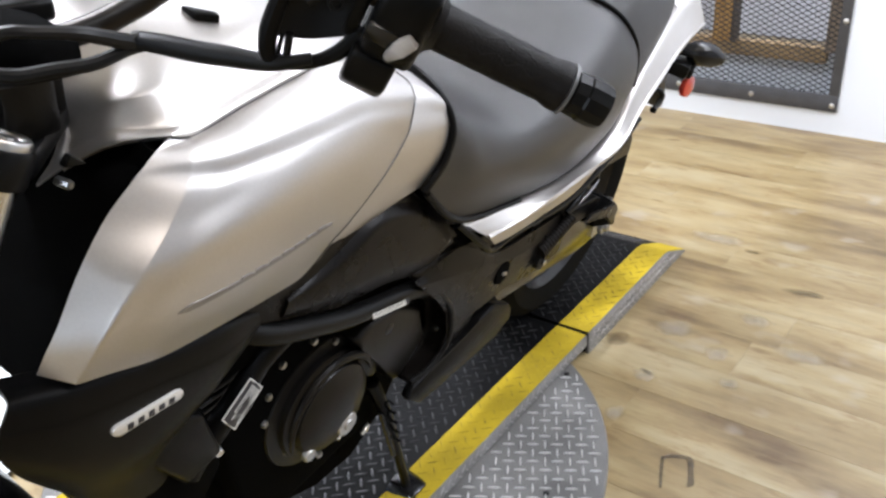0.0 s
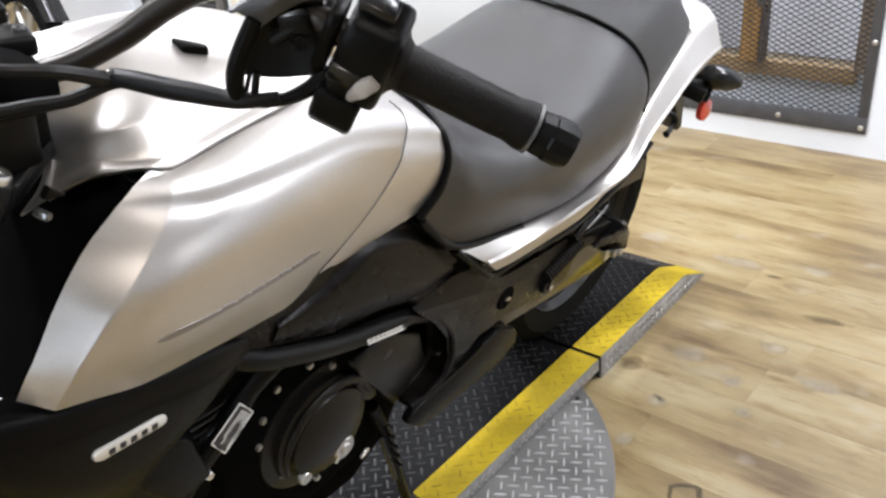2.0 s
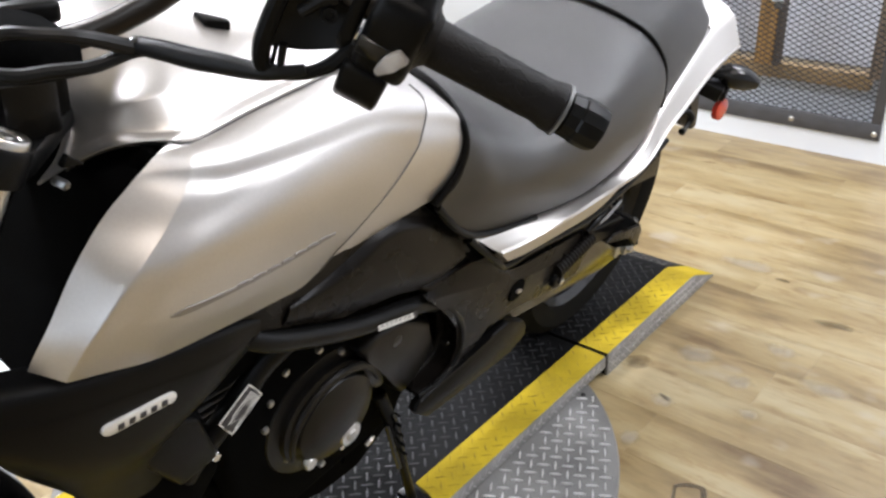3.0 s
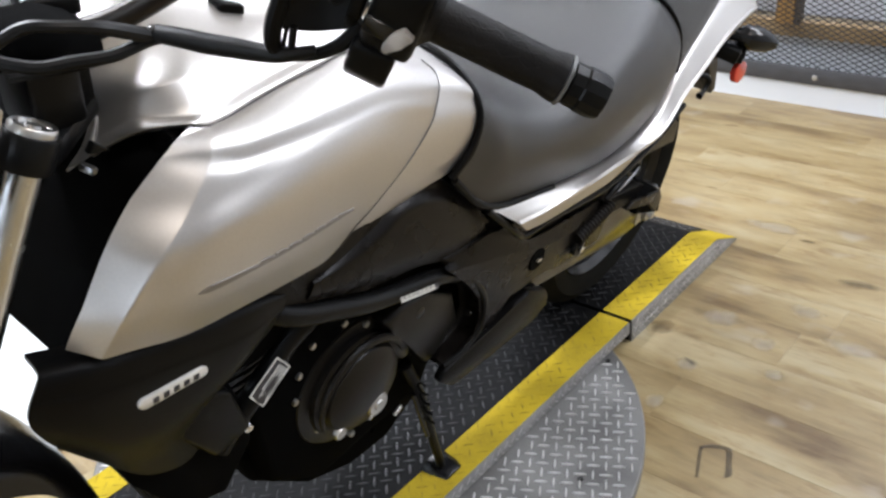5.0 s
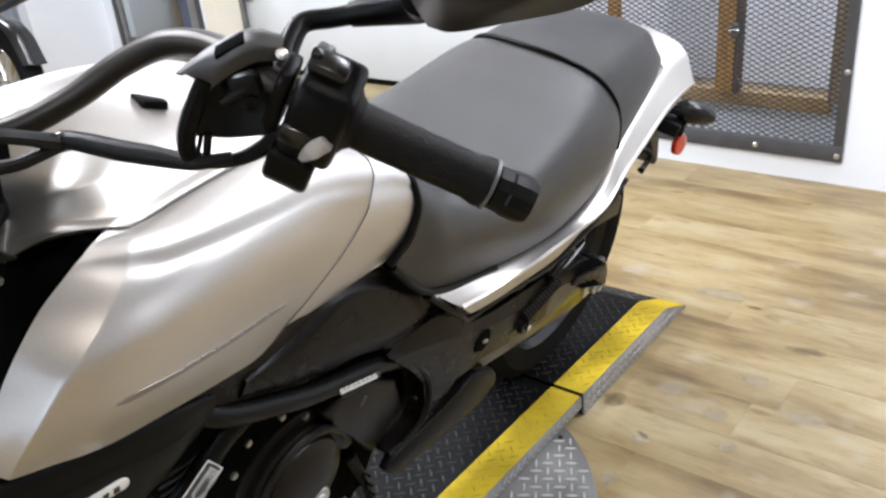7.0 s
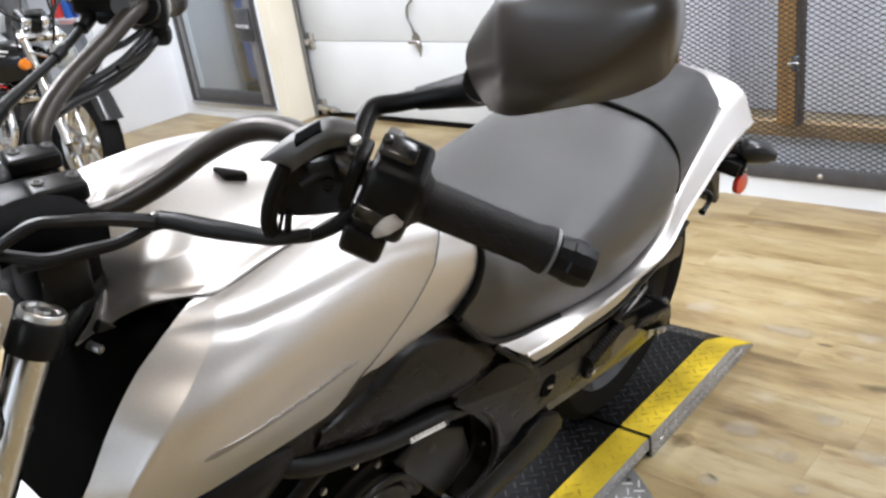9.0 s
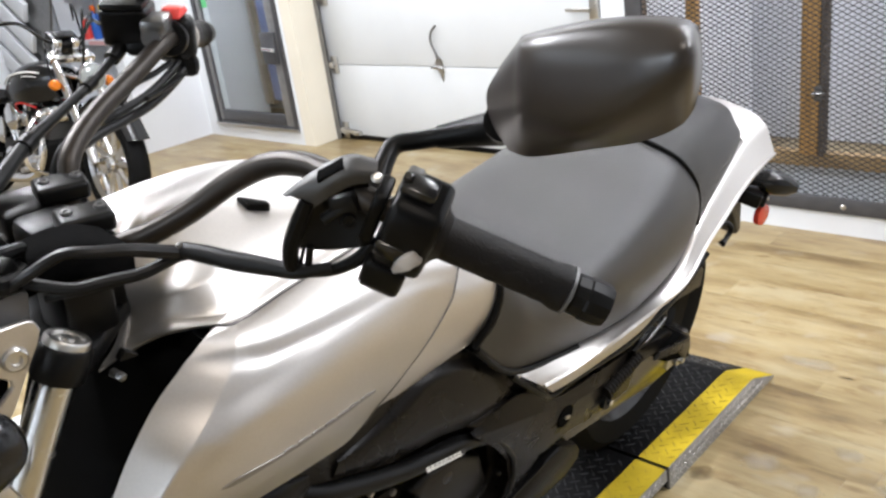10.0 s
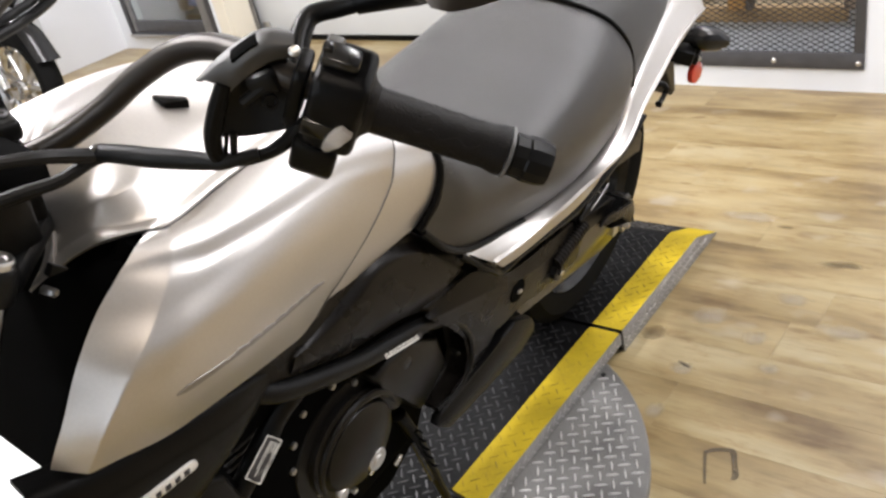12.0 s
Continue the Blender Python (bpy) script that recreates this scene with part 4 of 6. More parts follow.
bp("frame_tube", tube([(.112, .505, .640), (.100, .475, .607), (.098, .452, .583), (.096, .42, .552), (.092, .385, .518), (.088, .36, .485)], 0.0155, 14, 6), BLACK_METAL, "satin black frame tube")
lab = bp("label_plate", surface([[(.116, .4415, .612), (.1165, .419, .593), (.114, .397, .574)], [(.117, .453, .594), (.118, .431, .575), (.1155, .4075, .556)], [(.112, .4645, .577), (.114, .441, .5575), (.111, .418, .538)]], 3, 3, 0.0012), LABEL_INK, "black specification label with a white border")
A, B2, D2, E2 = (.1178, .4415, .612), (.1135, .4645, .577), (.1155, .397, .574), (.1125, .418, .538)
for a, b in ((A, B2), (D2, E2), (A, D2), (B2, E2)):
    bp("label_border", tube([a, b], .0011, 6, 1), WHITE_LABEL, "", lab)
for k in range(6):
    t = (k + .7) / 6.4
    p = lerp((.1195, .446, .606), (.1165, .4625, .5805), t)
    q = lerp((.1172, .402, .568), (.1140, .4185, .5425), t)
    L = .80 + .20 * ((k * 7) % 4) / 3
    bp("print_bar", tube([lerp(p, q, .08), lerp(p, q, .08 + .84 * L)], .0007, 5, 1), WHITE_LABEL, "", lab)

# lower cowl with badge
cowl_top = [(.118, .164, .790), (.127, .205, .781), (.132, .30, .755), (.130, .40, .733), (.120, .457, .708)]
cowl_fold = [(.125, .147, .767), (.1375, .20, .748), (.141, .30, .724), (.139, .39, .702), (.122, .456, .694)]
cowl_waist = [(.125, .1415, .750), (.1375, .20, .706), (.141, .30, .684), (.137, .372, .668), (.120, .432, .668)]
cowl_low = [(.118, .154, .706), (.132, .222, .650), (.135, .29, .640), (.129, .345, .637), (.113, .40, .642)]
cowl_hem = [(.104, .180, .652), (.116, .232, .600), (.117, .282, .586), (.112, .33, .600), (.104, .372, .618)]
cowl_foot = [(.098, .204, .612), (.108, .244, .560), (.106, .285, .530), (.100, .315, .520), (.094, .34, .530)]
cw = bp("side_cowl", skin([[(u - .035, v + .006, w) for u, v, w in cowl_top], cowl_top, [lerp(p, q, .92) for p, q in zip(cowl_top, cowl_fold)], cowl_fold, cowl_waist, cowl_low, cowl_hem, cowl_foot], 5, 6, .005), BLACK_PLASTIC, "satin black side cowl", angle=40)
bp("radiator_shroud", prism([(.185, .70), (.245, .615), (.30, .585), (.385, .592), (.40, .54), (.41, .47), (.36, .40), (.29, .43), (.235, .54)], .070, .098, 0, 0.010, 3), SHADE_BLACK, "matt black radiator shroud")
badge = bp("badge", prism([(.238, .7095), (.242, .7140), (.318, .7070), (.3245, .7020), (.3245, .6955), (.320, .6915), (.246, .6975), (.239, .7020)], .138, .1455, 0, 0.003, 2), BADGE, "silver rounded badge")
for k in range(5):
    v = .258 + .0125 * k
    bp("badge_bar", block((.1458, v, .7040 - .0010 * k), (.0012, .0070, .0075), (-5, 0, 0), .0004), LABEL_INK, "dark embossed bar", badge)
bp("nose_cowl", prism([(.25, .78), (.30, .765), (.36, .755), (.36, .78), (.27, .80)], -.15, .095, 0, 0.006), BLACK_PLASTIC)
bp("radiator_panel", prism([(.286, .612), (.304, .633), (.326, .636), (.372, .603), (.397, .518), (.339, .507), (.300, .571)], .090, .116, 0, 0.008, 3), BLACK_PLASTIC, "satin black radiator side panel")
bp("radiator", merged(box(-.15, .085, .30, .335, .34, .60, .004), *[box(-.15, .085, .298, .300, .345 + .012 * i, .349 + .012 * i) for i in range(21)]), BLACK_METAL, "black finned radiator")
bp("cowl_rivet", moved(bolt_head(.004, .003), along((.120, .205, .778), (.3, .205, .80))), STEEL)

# engine
# near-black here stands for the dark gaps round the engine covers
eng = bp("crankcase", merged(prism([(.42, .47), (.47, .60), (.62, .62), (.80, .55), (.87, .47), (.86, .33), (.78, .24), (.55, .22), (.45, .30)], -.17, .075, 0, 0.02, 3), box(-.13, .06, .8, 1.15, .30, .60, 0.03)), SHADE_BLACK, "black engine crankcase")
bp("oil_pan", merged(prism([(.42, .37), (.435, .30), (.55, .185), (.65, .140), (.745, .135), (.83, .19), (.86, .26), (.80, .37)], -.15, .048, 0, 0.012, 3), *[box(-.12, .052, .50 + .05 * i, .506 + .05 * i, .250 - .016 * i, .30, .002, 1) for i in range(5)]), SHADE_BLACK, "matt black oil pan", eng)
bp("cylinder_head", box(-.13, .06, .41, .59, .50, .61), ENGINE_BLACK, "", eng)
for i in range(8):
    bp("cooling_fin", box(-.14, .07, .40, .60, .50 + .013 * i, .507 + .013 * i, .002, 1), ENGINE_BLACK, "", eng)
CAM = along((.060, .618, .408), (.30, .618, .408))
cov = bp("alternator_cover", lathe([(0, .062), (.020, .062), (.055, .056), (.074, .046), (.080, .034), (.086, .031), (.092, .030), (.094, .022), (.113, .018), (.116, .012), (.116, -.03)], 56, CAM), ENGINE_BLACK, "satin black alternator cover")
arc = [(.060 + .044, .618 + .090 * math.cos(a), .408 + .090 * math.sin(a)) for a in (radians(d) for d in range(15, 200, 20))]
bp("cover_rib", tube(arc, [.003, .006, .007, .007, .007, .007, .007, .006, .005, .003][:len(arc)], 8, 4), ENGINE_BLACK, "", cov)
bp("cover_web", prism([(.668, .440), (.69, .475), (.72, .46), (.735, .40), (.715, .395)], .07, .100, 0, 0.008), ENGINE_BLACK, "", cov)
cap = bp("inspection_cap", moved(lathe([(0, .008), (.008, .0085), (.010, .006), (.019, .006), (.021, .003), (.021, -.004)], 24), along((.116, .634, .372), (.30, .634, .372))), STEEL, "polished inspection cap", cov)
bp("inspection_cap", moved(lathe([(0, .006), (.010, .006), (.012, .003), (.012, -.004)], 20), along((.104, .565, .352), (.30, .565, .352))), STEEL, "", cov)
for v, w, u in ((.600, .540, .082), (.643, .512, .085), (.716, .412, .095), (.539, .536, .080), (.512, .495, .080), (.503, .448, .080), (.540, .361, .085), (.655, .295, .085), (.612, .292, .088)):
    bp("cover_bolt", moved(lathe([(0, .010), (.0025, .010), (.0025, .008), (.0052, .009), (.0060, .006), (.0060, -.01)], 12), along((u - .010, v, w), (.4, v, w))), STEEL, "", cov)
gc = bp("sprocket_cover", prism([(.655, .515), (.69, .530), (.755, .522), (.825, .480), (.848, .405), (.808, .368), (.770, .347), (.745, .39), (.712, .438), (.675, .488)], .06, .108, 0, 0.012, 3), ENGINE_BLACK, "satin black sprocket cover")
bp("cover_hole", moved(lathe([(0, .001), (.009, .001), (.011, 0)], 20), along((.108, .739, .489), (.3, .739, .489))), BLACK_GLOSS, "", gc)
bp("engine_bolt", moved(lathe([(0, .010), (.006, .010), (.008, .006), (.009, 0), (.009, -.01)], 6), along((.098, .398, .507), (.3, .38, .50))), CHROME, "bright engine bolt")
bp("bright_fitting", block((.10, .645, .330), (.010, .030, .012), (25, 0, 0), .003), CHROME, "bright linkage fitting")
bp("bright_fitting", block((.10, .705, .285), (.010, .022, .012), (25, 0, 0), .003), CHROME, "bright linkage fitting")

# side stand
st = bp("side_stand", tube([(.085, .735, .36), (.100, .766, .268), (.111, .800, .14), (.1205, .829, .034)], [.013, .011, .009, .009], 12, 6), BLACK_PLASTIC, "black side stand, folded out")
bp("stand_foot", prism([(.800, .024), (.815, .040), (.848, .040), (.868, .028), (.866, .020), (.805, .018)], .090, .150, 0, 0.004), BLACK_GLOSS, "", st)
bp("stand_link", tube([(.100, .748, .290), (.108, .764, .225), (.112, .784, .160)], .0055, 8), BLACK_GLOSS, "", st)
bp("stand_spring", tube([(.118 + .010 * math.cos(a * 1.7), .742 + .0025 * a, .335 - .0085 * a + .006 * math.sin(a * 1.7)) for a in range(0, 18)], .0018, 6, 3), SHADE_BLACK, "", st)

# swing arm, footrest, rear wheel
bp("swing_arm", merged(prism([(.88, .40), (1.10, .395), (1.40, .372), (1.60, .335), (1.60, .255), (1.45, .262), (1.10, .33), (.88, .34)], .070, .112, 0, 0.008, 3)), SWINGARM, "glossy dark swing arm")
bp("chain_guard", prism([(1.05, .45), (1.28, .455), (1.42, .43), (1.555, .352), (1.575, .30), (1.555, .30), (1.53, .35), (1.40, .40), (1.20, .425), (1.05, .425)], .085, .135, 0, 0.005), BLACK_PLASTIC, "black chain guard")
peg = bp("footrest_bracket", prism([(1.13, .398), (1.165, .395), (1.285, .470), (1.36, .505), (1.37, .545), (1.30, .545), (1.23, .500), (1.135, .428)], .105, .128, 0, 0.006), BLACK_METAL, "black footrest bracket")
bellows_a, bellows_b = (0.146, 1.1491, 0.4341), (0.148, 1.2652, 0.4573)
bp("damper_boot", tube([lerp(bellows_a, bellows_b, k / 26) for k in range(27)], [(.0135 if k % 2 else .0160) - .0035 * k / 26 for k in range(27)], 14, 1), RUBBER, "ribbed black rubber boot", peg)
bp("footrest", tube([(.148, 1.2393, .4825), (.15, 1.2689, .5003), (.15, 1.3016, .5082)], [.007, .0075, .006], 10, 4), BLACK_METAL, "folded passenger footrest", peg)
bp("footrest_loop", tube([(.15, 1.3543, .5024), (.15, 1.3443, .4965), (.15, 1.3237, .5031), (.15, 1.3009, .5192), (.15, 1.2846, .5384), (.15, 1.2806, .5536), (.15, 1.29, .5594), (.15, 1.3096, .5536), (.15, 1.3323, .5381), (.15, 1.3496, .5185), (.15, 1.3543, .5024)], .0042, 8, 4), BLACK_METAL, "black loop of the footrest", peg)
bp("spring_clip", tube([(.158, 1.2652, .4954), (.16, 1.2932, .5063), (.158, 1.3378, .5184)], [.002, .0032, .002], 8, 4), DARK_STEEL, "steel spring clip", peg)
bp("damper_bolt", merged(moved(lathe([(0, .010), (.006, .010), (.007, .007), (.017, .006), (.018, 0), (.018, -.03)], 20), along((.148, 1.158, .412), (.4, 1.158, .412)))), BLACK_METAL, "", peg)
bp("bright_bolt", moved(bolt_head(.006, .004), along((.158, 1.158, .412), (.4, 1.158, .412))), CHROME, "", peg)
tray = bp("guard_tray", prism([(1.3992, .3975), (1.4575, .4149), (1.5033, .3809), (1.5336, .3106), (1.4008, .3674)], .100, .150, 0, .003), SHADE_BLACK, "black open guard tray")
bp("tray_face", prism([(1.3073, .4315), (1.3316, .4411), (1.4618, .4071), (1.4818, .3855), (1.4696, .3468), (1.4236, .3943)], .158, .166, 0, .002), SATIN_BLACK, "satin face of the tray", tray)
bp("guard_plate", prism([(1.30, .485), (1.45, .480), (1.54, .465), (1.60, .45), (1.60, .50), (1.56, .530), (1.42, .545), (1.31, .53)], .06, .118, 0, 0.008), BLACK_PLASTIC, "black rear mudguard side")
bp("axle_nut", merged(moved(lathe([(0, .022), (.008, .022), (.010, .012), (.019, .012), (.019, 0)], 6), along((.112, 1.548, .282), (.4, 1.548, .282))), block((.108, 1.548, .282), (.010, .075, .045), (0, 0, 0), .004)), STEEL, "bright axle nut and adjuster")


def wheel(v, r, rim, wide, name):
    w = bp(name, lathe([(rim - .012, -wide * .30), (rim, -wide * .42), (rim + .004, -wide * .40), (rim - .004, -wide * .2), (rim - .012, 0), (rim - .004, wide * .2), (rim + .004, wide * .40), (rim, wide * .42), (rim - .012, wide * .30)], 64, pose(C, v, r, 0, 90, 0)), BLACK_GLOSS, "black alloy wheel")
    bp("tyre", lathe([(rim, -wide * .40), (rim + .02, -wide * .47), (r - .045, -wide * .5), (r - .018, -wide * .40), (r - .004, -wide * .2), (r, 0), (r - .004, wide * .2), (r - .018, wide * .40), (r - .045, wide * .5), (rim + .02, wide * .47), (rim, wide * .40)], 72, pose(C, v, r, 0, 90, 0)), TYRE, "black road tyre", w)
    for k in range(5):
        a = 2 * math.pi * k / 5 + .3
        for d in (-.12, .12):
            p = (C, v + (rim - .01) * math.cos(a + d), r + (rim - .01) * math.sin(a + d))
            bp("spoke", tube([(C, v + .04 * math.cos(a), r + .04 * math.sin(a)), p], [.016, .010], 8, 1), BLACK_GLOSS, "", w)
    bp("hub", lathe([(0, -.09), (.045, -.09), (.055, -.05), (.04, 0), (.055, .05), (.045, .09), (0, .09)], 24, pose(C, v, r, 0, 90, 0)), BLACK_METAL, "", w)


wheel(1.53, .312, .218, .16, "rear_wheel")
wheel(-.10, .30, .218, .12, "front_wheel")
half = [
    [(.050, 1.22, .50), (.055, 1.36, .60), (.058, 1.53, .645), (.058, 1.70, .615), (.055, 1.83, .53)],
    [(.035, 1.20, .52), (.040, 1.35, .625), (.042, 1.53, .672), (.042, 1.71, .64), (.040, 1.85, .55)],
    [(C, 1.20, .525), (C, 1.35, .63), (C, 1.53, .678), (C, 1.71, .645), (C, 1.855, .553)],
]
bp("rear_mudguard", surface(mirrored(half, C), 4, 5, .004), BLACK_PLASTIC, "black rear mudguard")
crown = [(-.36, .42), (-.24, .58), (-.08, .655), (.08, .650), (.163, .609), (.205, .536), (.228, .455), (.2305, .40)]
half = [[(.052, v - .012, w - .045) for v, w in crown], [(.036, v - .004, w - .016) for v, w in crown], [(.006, v, w - .003) for v, w in crown], [(C, v, w) for v, w in crown]]
bp("front_mudguard", surface(mirrored(half, C), 4, 5, .004), BLACK_GLOSS, "glossy black front mudguard")

# tail: plate bracket, signal, reflector, hook
tb = bp("plate_bracket", merged(prism([(1.74, .66), (1.90, .672), (1.895, .62), (1.93, .52), (1.99, .42), (1.965, .41), (1.90, .50), (1.85, .58), (1.74, .62)], -.085, .045, 0, 0.008)), BLACK_PLASTIC, "black number plate bracket")
bp("bracket_arm", merged(block((.085, 1.845, .588), (.075, .055, .035), (0, 10, 15), .005), block((.112, 1.872, .575), (.030, .05, .022), (0, 10, 15), .004)), BLACK_METAL, "", tb)
bp("bracket_loop", tube([(.075, 1.835, .622), (.115, 1.855, .620), (.128, 1.875, .605), (.118, 1.875, .585)], .008, 8, 5), BLACK_METAL, "", tb)
bp("reflector", moved(lathe([(0, .006), (.020, .006), (.026, .004), (.027, 0), (.027, -.008), (0, -.008)], 24), along((.122, 1.882, .531), (.30, 1.86, .545))), RED, "round red side reflector", tb)
bp("reflector_stem", tube([(.110, 1.872, .575), (.115, 1.878, .545), (.118, 1.882, .533)], .006, 8, 3), STEEL, "", tb)
bp("rear_signal", lathe([(0, -.01), (.012, -.01), (.014, 0), (.013, .035), (.016, .045), (.026, .060), (.030, .085), (.025, .115), (.012, .138), (0, .142)], 24, along((.065, 1.835, .634), (.205, 1.935, .603))), BLACK_GLOSS, "glossy black rear turn signal")
bp("helmet_hook", tube([(.135, 1.592, .622), (.142, 1.604, .620), (.150, 1.612, .608), (.150, 1.606, .597), (.150, 1.590, .588), (.150, 1.578, .585)], [.006, .007, .007, .006, .006, .008], 8, 4), BLACK_METAL, "small black helmet hook")

# forks, clamps, nacelle
RAKE = Vector((0, -.285, -.56)).normalized()


def fork(s):
    u = C + s * (.072 - C)
    top = Vector((u, .232, .998))
    f = bp("fork", merged(tube([top, top + RAKE * .32], .0185, 20, 1)), FORK_STEEL, "polished fork tube")
    bp("fork_lower", tube([top + RAKE * .32, top + RAKE * .70], .026, 20, 1), BLACK_METAL, "", f)
    bp("fork_cap", lathe([(0, .006), (.006, .0065), (.007, .004), (.013, .004), (.015, .007), (.019, .007), (.0205, .005), (.021, 0), (.021, -.004)], 28, along(top - RAKE * .002, top - RAKE * .2)), STEEL, "bright fork cap", f)
    bp("fork_clamp", lathe([(.018, .000), (.0225, .000), (.0245, -.003), (.0245, -.030), (.0235, -.033), (.018, -.033)], 28, along(top - RAKE * .002, top - RAKE * .2)), BLACK_METAL, "", f)


fork(1)
fork(-1)
bp("upper_clamp", merged(prism([(.088, .226), (.078, .212), (-.138, .212), (-.148, .226), (-.14, .25), (-.08, .325), (.02, .325), (.078, .252)], .962, .984, 2, 0.006), block((.030, .268, 1.020), (.060, .050, .075), (0, 0, 0), .006), block((-.095, .285, 1.03), (.06, .06, .07), (0, 0, 0), .008)), BLACK_METAL, "black upper fork clamp")
bp("clamp_bolt", moved(lathe([(0, .006), (.003, .006), (.0045, .004), (.0045, -.01)], 6), along((.100, .262, .962), (.3, .30, .965))), DARK_STEEL)
bp("ignition_cover", merged(block((-.03, .285, 1.030), (.06, .06, .08), (0, 0, 0), .012)), BLACK_PLASTIC)


def riser(u, v, w):
    M = pose(u, v, w, 0, 0, -14) @ Matrix.Diagonal((.74, .72, .80, 1))
    r = bp("bar_riser", moved(merged(box(-.024, .024, -.030, .030, -.105, -.002, .006, 2), box(-.026, .026, -.036, .034, 0, .024, .007, 3)), M), BLACK_METAL, "black handlebar riser clamp")
    for d in (-.022, .020):
        bp("riser_bolt", moved(lathe([(0, .0005), (.0035, .0005), (.0045, .003), (.007, .003), (.008, 0)], 14), M @ pose(0, d, .0245)), DARK_STEEL, "", r)


riser(.010, .300, 1.067)
riser(-.073, .320, 1.064)
G0, G1 = Vector((.301, .467, 1.101)), Vector((.403, .524, 1.057))
GD = (G1 - G0).normalized()
R0, R1 = Vector((-.215, .548, 1.150)), Vector((-.305, .640, 1.118))
RD = (R1 - R0).normalized()
# how the left controls sit on the bar
CONTROL = Matrix(((0.9066, -0.0203, 0.0193, 0.0405), (0.0216, 0.9047, -0.0603, 0.0721), (-0.0179, 0.0607, 0.9048, 0.1118), (0.0, 0.0, 0.0, 1.0)))
bar = bp("handlebar", tube([R1, R0, (-.172, .472, 1.133), (-.130, .393, 1.1126), (-.099, .347, 1.093), (-.080, .332, 1.066), (-.050, .318, 1.052), (0, .306, 1.050), (.033, .298, 1.054), (.065, .327, 1.069), (.095, .359, 1.094), (.126, .385, 1.125), (.165, .402, 1.150), (.213, .409, 1.160), (.275, .405, 1.156), CONTROL @ G0, CONTROL @ (G0 + GD * .1)], .0112, 16, 8), BAR_METAL, "satin dark handlebar")


def gp(name, bm, mat, label="", parent=None, angle=35):
    """A part of the left controls."""
    return bp(name, moved(bm, CONTROL), mat, label, parent, angle)


# left controls
grip = gp("grip", lathe([(0, -.006), (.0300, -.006), (.0312, -.002), (.0306, .003), (.024, .007), (.0202, .012), (.0198, .05), (.0196, .112), (.0210, .118), (.0220, .122), (.0220, .128), (.018, .129)], 32, along(G0, G1)), RUBBER, "black rubber handgrip with moulded ribs")
for k in range(9):
    a = 2 * math.pi * k / 9
    pts = []
    for i in range(9):
        s = .016 + .011 * i
        aa = a + (0.16 if i % 2 else -0.16)
        pts.append(Vector((.0196 * math.cos(aa), .0196 * math.sin(aa), s)))
    gp("grip_rib", moved(tube(pts, .0006, 5, 2), along(G0, G1)), RUBBER, "", grip)
gp("grip_ring", lathe([(.0175, .1285), (.0228, .129), (.0228, .132), (.0175, .1335)], 28, along(G0, G1)), RING_GREY, "worn grey ring", grip)
gp("bar_end", lathe([(.015, .1335), (.0192, .135), (.0196, .146), (.0208, .148), (.0208, .162), (.0188, .169), (.0105, .170), (.009, .167), (0, .167)], 12, along(G0, G1)), BLACK_METAL, "black bar-end weight", grip, 20)
sw = bp("switch_housing", merged(moved(prism([(-.028, -.034), (.026, -.034), (.032, -.014), (.032, .020), (.024, .038), (-.020, .038), (-.029, .022)], .017, .062, 2, 0.008, 3), Matrix.Identity(4)),
                                 ), BLACK_PLASTIC, "black switch housing")
# the housing's own axes: along the bar, up, and across
up = Vector((0, -.25, 1)).normalized()
zx = GD
xx = up.cross(zx).normalized()
yy = zx.cross(xx).normalized()
HOUSE = Matrix((( -xx.x, yy.x, zx.x, 0), (-xx.y, yy.y, zx.y, 0), (-xx.z, yy.z, zx.z, 0), (0, 0, 0, 1)))
HOUSE.translation = G0 - GD * .062
sw.matrix_local = CONTROL @ HOUSE @ Matrix.Diagonal((1.16, 1.16, 1.06, 1))
gp("housing_split", moved(box(-.033, .0372, .0005, .002, .018, .064), HOUSE), BLACK_GLOSS, "", sw).matrix_parent_inverse = sw.matrix_local.inverted()


def hp(name, bm, mat, label=""):
    """A piece on the left switch housing, in the housing's axes."""
    return part(name, bm, mat, sw, label)


hp("switch_pod", prism([(-.030, -.050), (-.012, -.070), (.016, -.076), (.030, -.056), (.030, -.028), (-.030, -.028)], .014, .052, 2, .005, 3), BLACK_PLASTIC, "black lower switch pod")
hp("signal_switch", moved(prism([(-.008, .008), (.003, .013), (.010, .002), (.012, -.012), (.007, -.015), (-.002, -.003)], -.004, .004, 0, .002, 2), pose(.034, -.004, .050, -85, 0, 6)), SWITCH_GREY, "pale worn turn-signal switch")
hp("horn_switch", block((.031, -.004, .030), (.006, .016, .026), (0, 0, 0), .003), BLACK_GLOSS)
hp("top_switch", merged(block((.004, .042, .034), (.020, .012, .030), (0, 0, 0), .004), block((.004, .048, .022), (.008, .006, .008), (0, 0, 0), .002)), BLACK_GLOSS, "black thumb switch")
hp("top_switch", block((-.008, .040, .026), (.014, .010, .014), (0, 0, 0), .003), RING_GREY, "worn metal button")

# clamp and bracket beside the housing
pc = gp("lever_perch", surface([
    [(.192, .390, 1.133), (.208, .412, 1.152), (.229, .436, 1.167), (.248, .450, 1.164)],
    [(.200, .392, 1.134), (.222, .411, 1.154), (.240, .430, 1.168), (.257, .445, 1.165)],
    [(.212, .399, 1.127), (.230, .407, 1.148), (.247, .421, 1.161), (.264, .437, 1.160)],
    [(.213, .401, 1.119), (.231, .410, 1.136), (.247, .424, 1.148), (.263, .440, 1.149)]], 5, 5, .004), PERCH_GREY, "dark grey plastic perch cover", angle=55)
